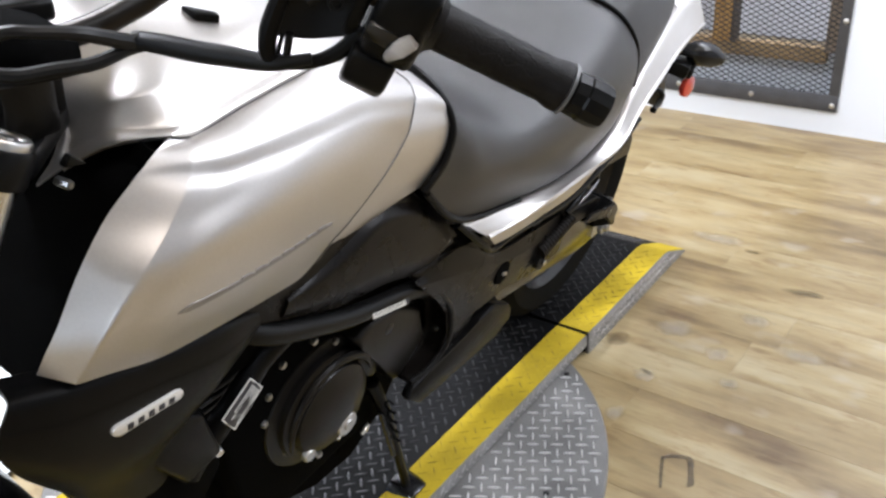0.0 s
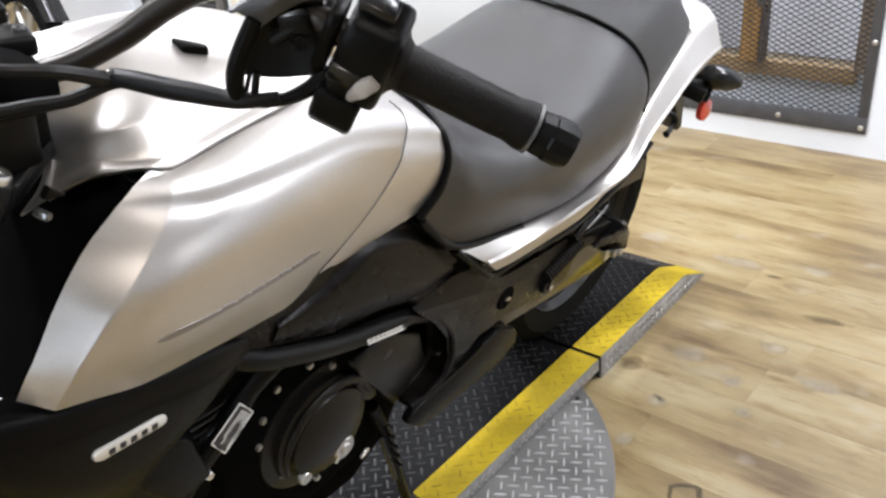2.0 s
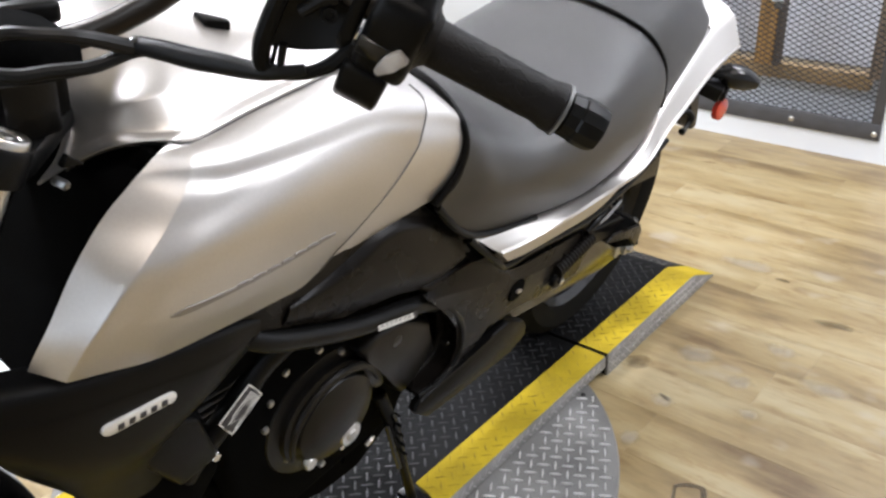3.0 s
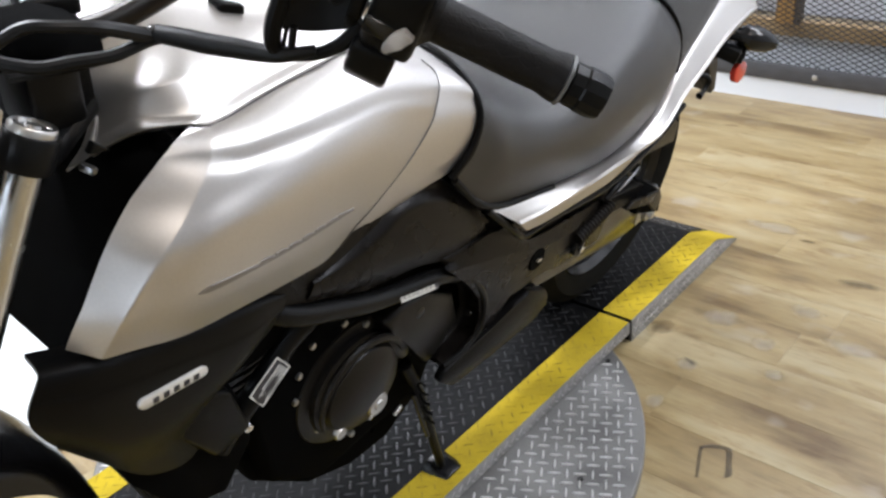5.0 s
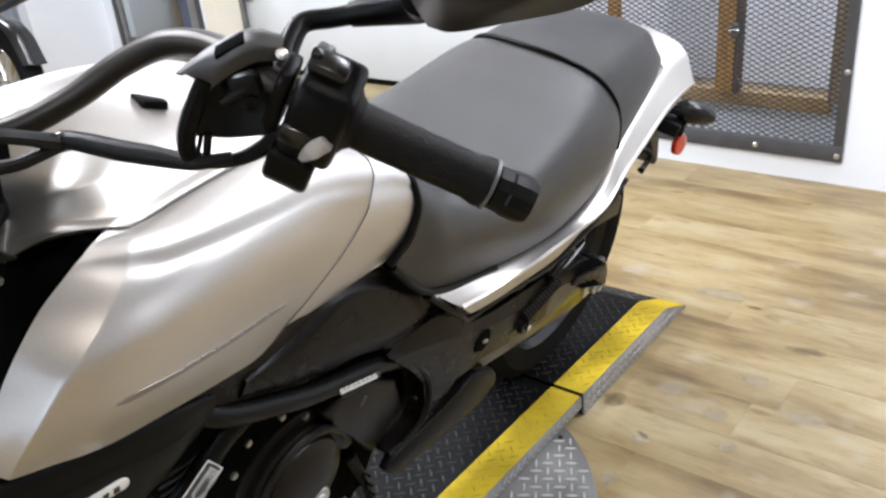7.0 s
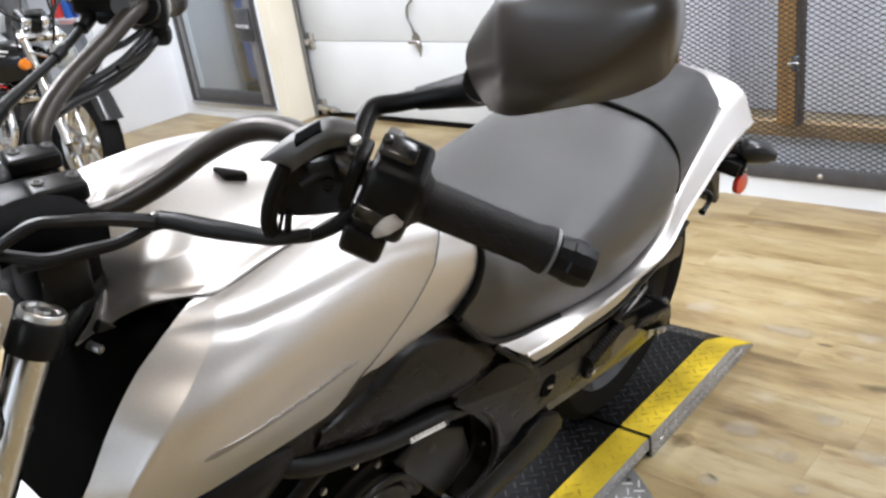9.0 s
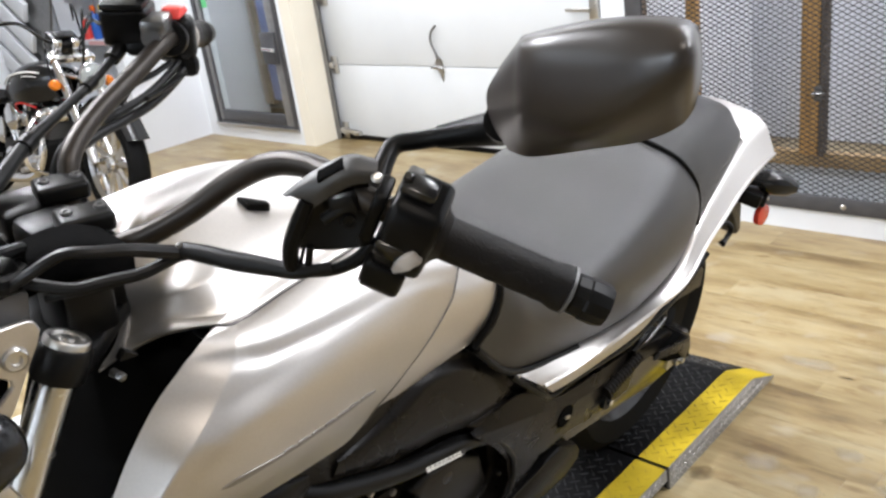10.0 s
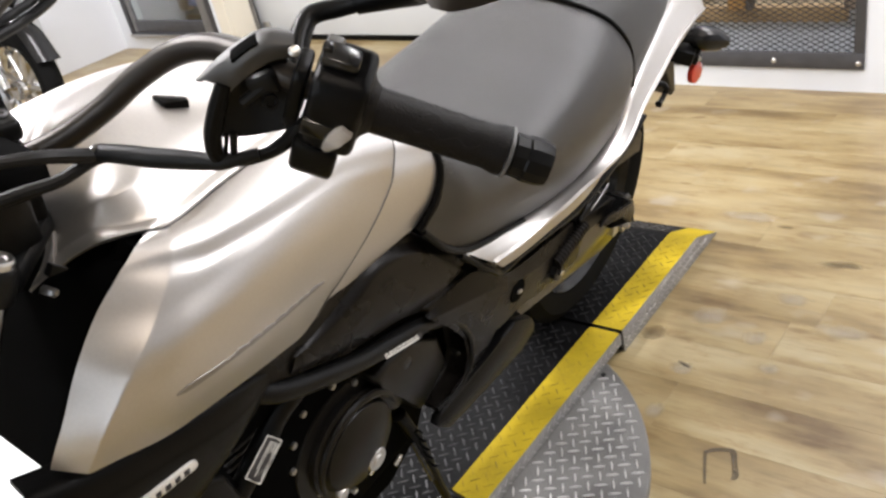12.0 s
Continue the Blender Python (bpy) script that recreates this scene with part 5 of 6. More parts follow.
# no hole is cut; a dark block gives the recess its shade
gp("perch_slot", block((.227, .4185, 1.1565), (.028, .015, .007), (14, -30, 40), .002), SHADE_BLACK, "dark block for the shaded slot", pc)
pc2 = gp("perch_bracket", tube([(.212, .402, 1.130), (.202, .395, 1.102), (.197, .389, 1.078), (.199, .389, 1.060), (.214, .401, 1.055), (.231, .415, 1.059), (.247, .427, 1.071), (.258, .436, 1.088)], [.007, .008, .008, .0075, .006, .006, .007, .007], 10, 5), BLACK_PLASTIC, "black perch bracket")
gp("perch_web", surface([[(.200, .406, 1.134), (.222, .424, 1.144), (.246, .444, 1.150)], [(.196, .403, 1.108), (.218, .430, 1.112), (.244, .448, 1.118)], [(.196, .398, 1.078), (.218, .420, 1.074), (.248, .440, 1.080)]], 4, 4, .008), BLACK_METAL, "", pc2)
for a, b, r in (((.2115, .400, 1.082), (.209, .397, 1.058), .0035), ((.206, .397, 1.080), (.203, .393, 1.060), .002)):
    gp("perch_strut", tube([a, b], r, 8, 1), BLACK_PLASTIC, "", pc2)
gp("lever_pivot", merged(block((.236, .424, 1.128), (.026, .022, .020), (0, -20, 28), .005), tube([(.224, .408, 1.112), (.246, .424, 1.132)], .0055, 10, 1)), BLACK_METAL, "", pc2)
gp("perch_bolt", moved(lathe([(0, .0005), (.0035, .0005), (.004, .003), (.0065, .003), (.007, -.004)], 16), along((.246, .417, 1.114), (.40, .30, 1.15))), BLACK_METAL, "", pc2)
clampring = gp("bar_clamp", moved(prism([(-.017, -.036), (.018, -.038), (.021, -.020), (.021, .022), (.014, .032), (-.014, .032), (-.019, .020)], .002, .014, 2, .004, 2), HOUSE), BLACK_PLASTIC, "black bar clamp")
gp("perch_bolt", moved(bolt_head(.005, .004), along((.264, .436, 1.156), (.30, .40, 1.22))), STEEL, "", clampring)

# mirror
rim_left = [(.3702, .468, 1.2908), (.3548, .468, 1.2674), (.3442, .468, 1.243), (.3514, .468, 1.2226), (.3689, .468, 1.2059)]
flank = [(.3727, .468, 1.2942), (.3803, .45, 1.2889), (.3836, .444, 1.2679), (.3842, .447, 1.2424), (.377, .466, 1.2068)]
corner = [(.3785, .468, 1.2974), (.3943, .441, 1.2983), (.3997, .434, 1.2784), (.4007, .437, 1.252), (.3867, .466, 1.2072)]
inner = [(.4231, .468, 1.3153), (.4397, .44, 1.3177), (.4478, .429, 1.2955), (.4525, .431, 1.2569), (.4378, .466, 1.2284)]
middle = [(.4656, .468, 1.327), (.4804, .443, 1.3282), (.4893, .431, 1.3139), (.4938, .43, 1.2929), (.4831, .466, 1.25)]
outer = [(.4933, .468, 1.3302), (.5037, .449, 1.3287), (.5105, .439, 1.3221), (.5129, .438, 1.3096), (.5037, .466, 1.267)]
rim_right = [(.5015, .468, 1.3269), (.5045, .468, 1.3197), (.5077, .468, 1.3083), (.5092, .468, 1.2981), (.508, .468, 1.2775)]
mr = bp("mirror", skin([rim_left, flank, corner, inner, middle, outer, rim_right], 6, 6, .003), MIRROR_SHELL, "satin black mirror shell", angle=70)
glass_rim = [(p[0], p[2]) for p in [rim_left[k] for k in (4, 3, 2, 1, 0)] + [g[0] for g in (corner, inner, middle, outer)] + rim_right + [g[4] for g in (outer, middle, inner, corner)]]
mid_u, mid_w = sum(p[0] for p in glass_rim) / len(glass_rim), sum(p[1] for p in glass_rim) / len(glass_rim)
glass_rim = [(mid_u + (u - mid_u) * .93, mid_w + (w - mid_w) * .93) for u, w in glass_rim]
bp("mirror_glass", prism(glass_rim, .465, .469, 1), MIRROR_GLASS, "mirror glass", mr)
bp("mirror_stem", tube([(.282, .412, 1.150), (.276, .420, 1.160), (.268, .436, 1.174), (.266, .452, 1.184), (.282, .466, 1.189), (.302, .478, 1.196)], [.0095, .009, .0085, .0080, .0078, .0078], 14, 6), BLACK_METAL, "black bent mirror stem", mr)
bp("stem_boot", tube([(.294, .474, 1.193), (.320, .486, 1.202), (.345, .490, 1.212), (.354, .480, 1.222)], [.0095, .0125, .0150, .0165], 16, 5), BLACK_PLASTIC, "", mr)

# right controls
bp("grip", lathe([(0, 0), (.019, 0), (.019, .006), (.0175, .012), (.017, .10), (.0195, .105), (.0195, .112), (.016, .15), (0, .15)], 28, along(R0 + RD * .07, R1 + RD * .07)), RUBBER, "black rubber throttle grip")
rc = bp("switch_housing", merged(block(R0 + RD * .040, (.040, .050, .060), (0, 0, -44), .014, 3), block(R0 + RD * .034 + Vector((.008, .008, -.036)), (.026, .030, .026), (0, 0, -44), .008)), BLACK_PLASTIC, "black right switch housing")
bp("stop_switch", moved(prism([(-.022, 0), (-.014, .014), (.010, .011), (.022, 0)], -.012, .012, 0, .003), Matrix.Translation(R0 + RD * .034 + Vector((.0, .004, .028))) @ pose(0, 0, 0, 0, 0, 40)), RED_PLASTIC, "red engine stop switch", rc)
bp("throttle_collar", lathe([(.019, 0), (.024, .002), (.024, .010), (.019, .012)], 24, along(R0 + RD * .058, R1)), SWITCH_GREY, "pale grey collar", rc)
bp("bar_clamp", lathe([(.013, 0), (.021, .001), (.022, .004), (.022, .012), (.013, .014)], 24, along(R0 + RD * .004, R1)), BLACK_METAL, "", rc)
rs2 = bp("brake_reservoir", merged(moved(prism([(-.024, -.024), (.024, -.024), (.031, .022), (-.031, .022)], -.028, .028, 1, .006, 3), pose(-.252, .520, 1.168, 0, 0, -44)), block((-.235, .525, 1.142), (.040, .035, .018), (0, 0, -44), .006)), BLACK_PLASTIC, "black brake fluid reservoir")
bp("reservoir_lid", block((-.252, .520, 1.194), (.062, .050, .007), (0, 0, -44), .002), BLACK_METAL, "", rs2)
bp("brake_master", merged(tube([(-.20, .515, 1.160), (-.235, .560, 1.158), (-.245, .60, 1.15)], [.012, .015, .010], 10, 4), block((-.215, .535, 1.172), (.05, .03, .018), (0, 0, -44), .005)), DARK_STEEL)
bp("mirror_stem", tube([(-.235, .530, 1.20), (-.245, .535, 1.24), (-.275, .53, 1.27), (-.33, .51, 1.30)], .008, 10, 5), BLACK_METAL)

# cables
CABLE_R = [(-.226, .572, 1.104), (-.190, .506, 1.0885), (-.160, .4453, 1.0866), (-.135, .3942, 1.0889), (-.110, .345, 1.0794)]
CABLE_T = [(-.215, .548, 1.121), (-.20, .514, 1.117), (-.17, .469, 1.122), (-.15, .438, 1.112)]
HOSE_R = [(-.243, .494, 1.138), (-.210, .4359, 1.1197), (-.180, .380, 1.107), (-.150, .3264, 1.0955), (-.115, .2778, 1.0812), (-.080, .2323, 1.0643)]
bp("cable", tube([(.055, .195, 1.060), (.075, .215, 1.081), (.088, .239, 1.095), (.104, .259, 1.096), (.116, .287, 1.091), (.122, .324, 1.076)], [.004, .0050, .0052, .0052, .006, .007], 10, 6), CABLE_GREY, "black sheathed control cable")
bp("cable", tube([(.125, .330, 1.077), (.148, .337, 1.079), (.173, .345, 1.080), (.198, .354, 1.082), (.222, .362, 1.084), (.239, .366, 1.087), (.258, .384, 1.092)], [.0078, .0085, .0088, .0085, .0075, .006, .005], 12, 6), CABLE_BLACK, "black cable sleeve")
bp("cable", tube([(.06, .215, 1.066), (.09, .240, 1.062), (.104, .266, 1.064), (.115, .294, 1.065), (.122, .323, 1.072), (.135, .333, 1.077)], .0058, 10, 6), CABLE_BLACK, "black cable")
bp("cable", tube([(.07, .225, 1.050), (.092, .255, 1.055), (.108, .285, 1.060), (.118, .315, 1.066)], .0035, 8, 6), CABLE_BLACK, "black cable")
bp("stem_cover", surface([[(.030, .205, 1.030), (.060, .225, 1.052), (.085, .262, 1.062), (.090, .300, 1.050)], [(.020, .215, 1.058), (.050, .235, 1.078), (.072, .268, 1.082), (.076, .305, 1.070)], [(.000, .235, 1.070), (.020, .250, 1.086), (.030, .275, 1.088), (.034, .300, 1.078)]], 5, 5, .004), SHADE_BLACK, "black steering stem cover")
bp("cable_clip", block((.124, .327, 1.077), (.008, .007, .016), (0, 0, -40), .002), DARK_STEEL, "small metal cable clip")
bp("cable_clip", block((.113, .300, 1.064), (.006, .006, .012), (0, 0, -40), .002), DARK_STEEL, "small metal cable clip")
for off, r in (((0, 0, 0), .006), ((-.003, -.003, .011), .005)):
    o = Vector(off)
    bp("cable", tube([Vector((-.232, .580, 1.125)) + o * .5, Vector(CABLE_R[0]) + o, Vector(CABLE_R[1]) + o, Vector(CABLE_R[2]) + o, Vector(CABLE_R[3]) + o, Vector(CABLE_R[4]) + o, Vector((-.10, .32, 1.03)) + o], r, 10, 6), CABLE_BLACK, "black throttle cable")
bp("cable_tie", merged(tube(CABLE_T, .004, 6, 3), tube([Vector(p) + Vector((.012, .006, -.016)) for p in CABLE_T[:3]], .0035, 6, 3)), CABLE_BLACK)
bp("brake_hose", tube(HOSE_R + [(-.07, .25, 1.03)], [.0050, .0052, .0058, .0078, .0085, .0085, .0085], 12, 6), CABLE_BLACK, "black brake hose")
for a, b, r in (((-.247, .503, 1.144), (-.236, .481, 1.134), .0095), ((-.214, .442, 1.121), (-.205, .427, 1.118), .0075), ((-.154, .333, 1.097), (-.146, .320, 1.094), .0105)):
    bp("hose_union", tube([a, b], r, 12, 1), BLACK_METAL, "black hose fitting")

# headlamp nacelle, instruments, front signal
def pierced(outline, hole, a0, a1, bevel=.0015):
    """A plate with a hole through it, both given as (y, z), between x = a0 and a1."""
    cv, cw = sum(p[0] for p in hole) / len(hole), sum(p[1] for p in hole) / len(hole)

    def meet(poly, a):
        d, best = (math.cos(a), math.sin(a)), None
        for p, q in zip(poly, poly[1:] + poly[:1]):
            e, o = (q[0] - p[0], q[1] - p[1]), (p[0] - cv, p[1] - cw)
            den = d[0] * e[1] - d[1] * e[0]
            if abs(den) > 1e-12:
                t, k = (o[0] * e[1] - o[1] * e[0]) / den, (o[0] * d[1] - o[1] * d[0]) / den
                if t > 0 and -1e-6 <= k <= 1 + 1e-6:
                    best = t if best is None else max(best, t)
        return cv + d[0] * best, cw + d[1] * best
    turns = sorted({round(math.atan2(w - cw, v - cv), 5) for v, w in outline + hole} | {round(-3.14 + k * .1309, 5) for k in range(48)})
    bm = bmesh.new()
    loops = []
    for poly, x, grow in ((outline, a0, 0), (outline, a1 - bevel, 0), (outline, a1, -bevel), (hole, a1, bevel), (hole, a1 - bevel, 0), (hole, a0, 0)):
        loop = []
        for a in turns:
            v, w = meet(poly, a)
            loop.append(bm.verts.new((x, v + grow * math.cos(a), w + grow * math.sin(a))))
        loops.append(loop)
    n = len(turns)
    for p, q in zip(loops, loops[1:] + loops[:1]):
        for k in range(n):
            bm.faces.new((p[k], p[(k + 1) % n], q[(k + 1) % n], q[k]))
    bmesh.ops.recalc_face_normals(bm, faces=bm.faces)
    return bm


slot = [(.1175, .9984), (.1238, 1.0076), (.1373, 1.0116), (.152, 1.0094), (.166, 1.0016), (.1797, .989), (.1802, .9825), (.175, .978), (.1653, .9698), (.154, .9666), (.135, .9757), (.1228, .9844)]
nc = bp("lamp_bracket", pierced([(.1207, 1.0464), (.165, 1.0430), (.2055, 1.0390), (.2100, 1.0360), (.2135, 1.0259), (.2092, 1.015), (.177, .959), (.1593, .9375), (.109, .9474), (.0735, .9598), (.055, .9832), (.0872, 1.0187), (.1131, 1.0432)], slot, .070, .075), SILVER, "silver headlamp side bracket with an oval slot")
bp("bracket_bolt", moved(lathe([(0, .0015), (.0045, .0015), (.0055, .0045), (.009, .005), (.0112, .0035), (.0118, 0)], 24), along((.075, .1872, 1.0094), (.3, .17, 1.03))), STEEL, "bright socket bolt", nc)
bp("slot_backing", prism([(.105, .960), (.11, 1.015), (.15, 1.022), (.19, 1.0), (.18, .955)], .048, .056, 0, .003), SHADE_BLACK, "black loom cover behind the slot", nc)
bp("slot_fitting", merged(block((.0600, .160, .985), (.006, .016, .016), (15, 0, 0), .002), tube([(.06, .166, .998), (.061, .160, .990), (.06, .158, .975)], .003, 8, 3)), RING_GREY, "grey connector", nc)
bp("slot_grommet", moved(lathe([(0, .004), (.003, .004), (.005, .002), (.0055, 0)], 16), along((.058, .137, .994), (.2, .13, 1.0))), BRASSY, "dull brass fitting", nc)
bp("slot_grommet", moved(lathe([(0, .006), (.002, .006), (.0035, .003), (.004, 0)], 16), along((.058, .130, 1.002), (.2, .13, 1.01))), DARK_STEEL, "", nc)
bracket_hem = [(.070, .030, .9760), (.071, .0735, .9598), (.071, .109, .9474), (.069, .150, .9400)]
bracket_foot = [(.03, .0092, .843), (.032, .0687, .8069), (.036, .1054, .8093), (.04, .1492, .823)]
# the darker metal puts shade on the silver bracket's underside into the colour
bp("bracket_skirt", skin([bracket_hem, [lerp(p, q, .5) for p, q in zip(bracket_hem, bracket_foot)], bracket_foot], 3, 4, .004), EMBLEM, "lower skirt of the headlamp bracket, darkened for shade", nc)
bp("skirt_scoop", prism([(.0824, .9052), (.1000, .9155), (.1150, .9160), (.1284, .9027), (.1434, .8675), (.1326, .8413), (.105, .870)], .040, .062, 0, .003), SHADE_BLACK, "black scoop below the bracket", nc)
bp("instrument_bracket", prism([(.1268, 1.0300), (.1705, 1.0640), (.214, 1.0577), (.2183, 1.0540), (.2145, 1.0269)], .050, .058, 0, 0.004), GREY_PLASTIC, "grey instrument bracket")
bp("instrument_panel", prism([(.07, 1.07), (.10, 1.15), (.140, 1.194), (.147, 1.1905), (.160, 1.161), (.175, 1.1038), (.165, 1.06), (.12, 1.05)], -.10, .036, 0, 0.006, 3), BLACK_GLOSS, "glossy black instrument panel")
bp("instrument_bezel", prism([(.1430, 1.1945), (.1502, 1.1915), (.1631, 1.1616), (.178, 1.1038), (.170, 1.1030), (.156, 1.158), (.1445, 1.186)], .030, .042, 0, 0.002, 2), GREY_PLASTIC, "grey instrument bezel")
bp("loom", merged(tube([(.05, .14, 1.085), (.06, .18, 1.075), (.05, .215, 1.065), (.02, .235, 1.06)], .010, 10, 5), tube([(.02, .16, 1.11), (.03, .20, 1.085), (.02, .235, 1.075)], .007, 10, 5), block((.045, .205, 1.075), (.020, .018, .022), (20, 0, 30), .003)), BLACK_PLASTIC, "black wiring loom with a connector")
bp("headlamp", lathe([(0, -.10), (.06, -.09), (.085, -.05), (.092, 0), (.090, .03), (.06, .045), (0, .05)], 40, along((C, .09, .98), (C, -.2, .90))), CHROME_DARK, "dark headlamp shell")
SIG = along((.140, .117, .986), (.152, .185, 1.004)) @ Matrix.Diagonal((.95, 1.12, 1.1, 1))
fs = bp("front_signal", lathe([(0, .037), (.008, .036), (.016, .033), (.023, .027), (.0275, .019), (.0305, .009), (.0315, .003), (.031, 0)], 32, SIG), BLACK_GLOSS, "glossy black front turn signal")
bp("signal_lens", lathe([(.031, 0), (.0308, -.003), (.0285, -.010), (.0235, -.017), (.016, -.0215), (.008, -.024), (0, -.025)], 32, SIG), ORANGE, "orange signal lens", fs)
bp("signal_stem", tube([(.07, .140, .985), (.10, .142, .992), (.128, .138, .992)], [.012, .011, .014], 10, 4), BLACK_PLASTIC, "", fs)
bp("fork_reflector", merged(block((.112, .135, .905), (.012, .030, .030), (20, 0, 0), .004)), STEEL, "bright bracket on the fork")
bp("frame_plate", merged(box(-.13, .07, .30, .46, .62, .92, .02), tube([(.09, .36, .955), (.075, .33, .90), (.06, .28, .80), (.055, .24, .66)], .016, 10, 4)), SHADE_BLACK)
bp("clamp_fin", prism([(.266, .972), (.288, .968), (.274, .982)], .085, .095, 0, .002), BLACK_METAL)

# ---- behind: cruiser, shelves, sloping boards ----
def cruiser(m, tank_mat, label):
    """A parked cruiser; x forward, y to its left, origin on the ground below the front hub."""
    t = thing("cruiser", label, "motorcycle", m)

    STEER = pose(-.36, 0, 0, 0, 0, -5) @ pose(.36, 0, 0)
    front = {"front_wheel", "fork", "fork_upper", "turn_signal", "mirror", "grip", "lever", "fork_clamp", "handlebar", "headlamp", "lamp_glass", "front_mudguard", "instrument_housing", "bar_riser", "lamp_bracket"}

    def cp(name, bm, mat, lab="", parent=None, angle=35):
        if name in front or (parent is not None and parent.name.startswith("front_wheel")):
            moved(bm, STEER)
        return part(name, bm, mat, parent or t, lab, angle)

    def wheel_at(x, r, rim, wide, nm):
        M = pose(x, 0, r, 90, 0, 0)
        w = cp(nm, lathe([(rim - .02, -wide * .3), (rim, -wide * .42), (rim - .012, 0), (rim, wide * .42), (rim - .02, wide * .3)], 48, M), CHROME, "cast wheel")
        cp("tyre", lathe([(rim, -wide * .4), (rim + .03, -wide * .5), (r - .03, -wide * .48), (r - .006, -wide * .25), (r, 0), (r - .006, wide * .25), (r - .03, wide * .48), (rim + .03, wide * .5), (rim, wide * .4)], 56, M), TYRE, "black tyre", w)
        for k in range(9):
            a = 2 * math.pi * k / 9
            cp("spoke", tube([(x + .05 * math.cos(a), 0, r + .05 * math.sin(a)), (x + (rim - .01) * math.cos(a), 0, r + (rim - .01) * math.sin(a))], [.016, .011], 8, 1), STEEL, "", w)
        cp("brake_disc", lathe([(.06, -.055), (.125, -.055), (.125, -.060), (.06, -.060)], 40, M), BRASSY, "", w)
        cp("hub", lathe([(0, -.07), (.045, -.07), (.05, -.04), (.035, 0), (.05, .04), (.045, .07), (0, .07)], 24, M), CHROME, "", w)

    wheel_at(0, .31, .225, .11, "front_wheel")
    wheel_at(-1.58, .31, .20, .15, "rear_wheel")
    for s in (1, -1):
        y = .095 * s
        f = cp("fork", tube([(-.02, y, .32), (-.20, y, .62)], .026, 16, 1), CHROME, "chrome fork leg")
        cp("fork_upper", tube([(-.20, y, .62), (-.36, y, .90)], .022, 16, 1), CHROME, "", f)
        cp("turn_signal", lathe([(0, .03), (.022, .028), (.03, .012), (.03, 0), (.026, -.02), (0, -.03)], 20, along((-.25, .15 * s, .735), (-.1, .15 * s, .735))), ORANGE, "orange turn signal")
        cp("mirror", merged(lathe([(0, -.012), (.05, -.010), (.056, 0), (0, .002)], 24, along((-.52, .36 * s, 1.22), (-.3, .36 * s, 1.22))), tube([(-.52, .30 * s, 1.06), (-.50, .33 * s, 1.14), (-.52, .36 * s, 1.21)], .005, 8, 4)), CHROME, "chrome mirror")
        cp("grip", tube([(-.60, .31 * s, 1.05), (-.66, .42 * s, 1.03)], .017, 14, 1), RUBBER, "black grip")
        cp("lever", tube([(-.575, .30 * s, 1.05), (-.57, .40 * s, 1.045), (-.60, .46 * s, 1.03)], .006, 8, 3), CHROME)
        cp("exhaust_pipe", tube([(-.62, .12 * s, .52), (-.52, .16 * s, .46), (-.50, .17 * s, .34), (-.62, .18 * s, .22), (-.9, .19 * s, .20), (-1.3, .20 * s, .22)], [.022, .022, .022, .024, .03, .035], 14, 5), CHROME, "chrome exhaust pipe")
        cp("shock", merged(tube([(-1.25, .14 * s, .62), (-1.52, .14 * s, .34)], .018, 10, 1), *[lathe([(.022, -.004), (.028, 0), (.022, .004)], 16, along(Vector((-1.25, .14 * s, .62)).lerp(Vector((-1.52, .14 * s, .34)), k / 9), (-1.52, .14 * s, .30))) for k in range(1, 9)]), CHROME, "chrome shock absorber")
    cp("fork_clamp", block((-.34, 0, .87), (.06, .25, .035), (0, 28, 0), .008), CHROME)
    cp("handlebar", tube([(-.66, .42, 1.03), (-.60, .31, 1.05), (-.47, .20, 1.06), (-.40, .08, .96), (-.40, -.08, .96), (-.47, -.20, 1.06), (-.60, -.31, 1.05), (-.66, -.42, 1.03)], .0105, 14, 5), BLACK_GLOSS, "glossy black handlebar")
    cp("headlamp", lathe([(0, -.11), (.05, -.10), (.085, -.06), (.098, 0), (.102, .008), (.098, .016), (.092, .016)], 36, along((-.12, 0, .77), (0.33, 0, .755)) @ Matrix.Diagonal((.74, .74, .9, 1))), CHROME, "chrome headlamp")
    cp("lamp_glass", lathe([(.092, .012), (.06, .026), (0, .032)], 32, along((-.12, 0, .77), (0.33, 0, .755)) @ Matrix.Diagonal((.74, .74, .9, 1))), LAMP_GLASS, "clear lamp glass")
    cp("instrument_housing", merged(block((-.46, .02, .945), (.13, .17, .10), (0, 35, 0), .02, 3), block((-.40, 0, .99), (.05, .09, .02), (0, 35, 0), .006)), BLACK_GLOSS, "black instrument housing")
    for s in (1, -1):
        cp("bar_riser", block((-.385, .05 * s, .925), (.04, .04, .09), (0, 25, 0), .008), CHROME, "chrome handlebar riser")
        cp("lamp_bracket", tube([(-.30, .095 * s, .80), (-.20, .085 * s, .78), (-.13, .07 * s, .77)], .010, 8, 3), CHROME, "chrome headlamp bracket")
    for d in (0, .05, .11):
        cp("control_cable", tube([(-.56, .28 - d, 1.07), (-.42, .20 - d, 1.11 + d * .4), (-.27, .08 - d * .5, 1.06 + d * .3), (-.23, .02, .93), (-.30, .03, .78)], .0055, 8, 5), CABLE_BLACK, "thin black control cable")
    half = [[(.33 * math.cos(a), .062, .31 + .345 * math.sin(a)) for a in (radians(d) for d in (25, 60, 95, 130, 160))], [(.345 * math.cos(a), .04, .31 + .365 * math.sin(a)) for a in (radians(d) for d in (24, 60, 95, 130, 161))], [(.35 * math.cos(a), 0, .31 + .372 * math.sin(a)) for a in (radians(d) for d in (23, 60, 95, 130, 162))]]
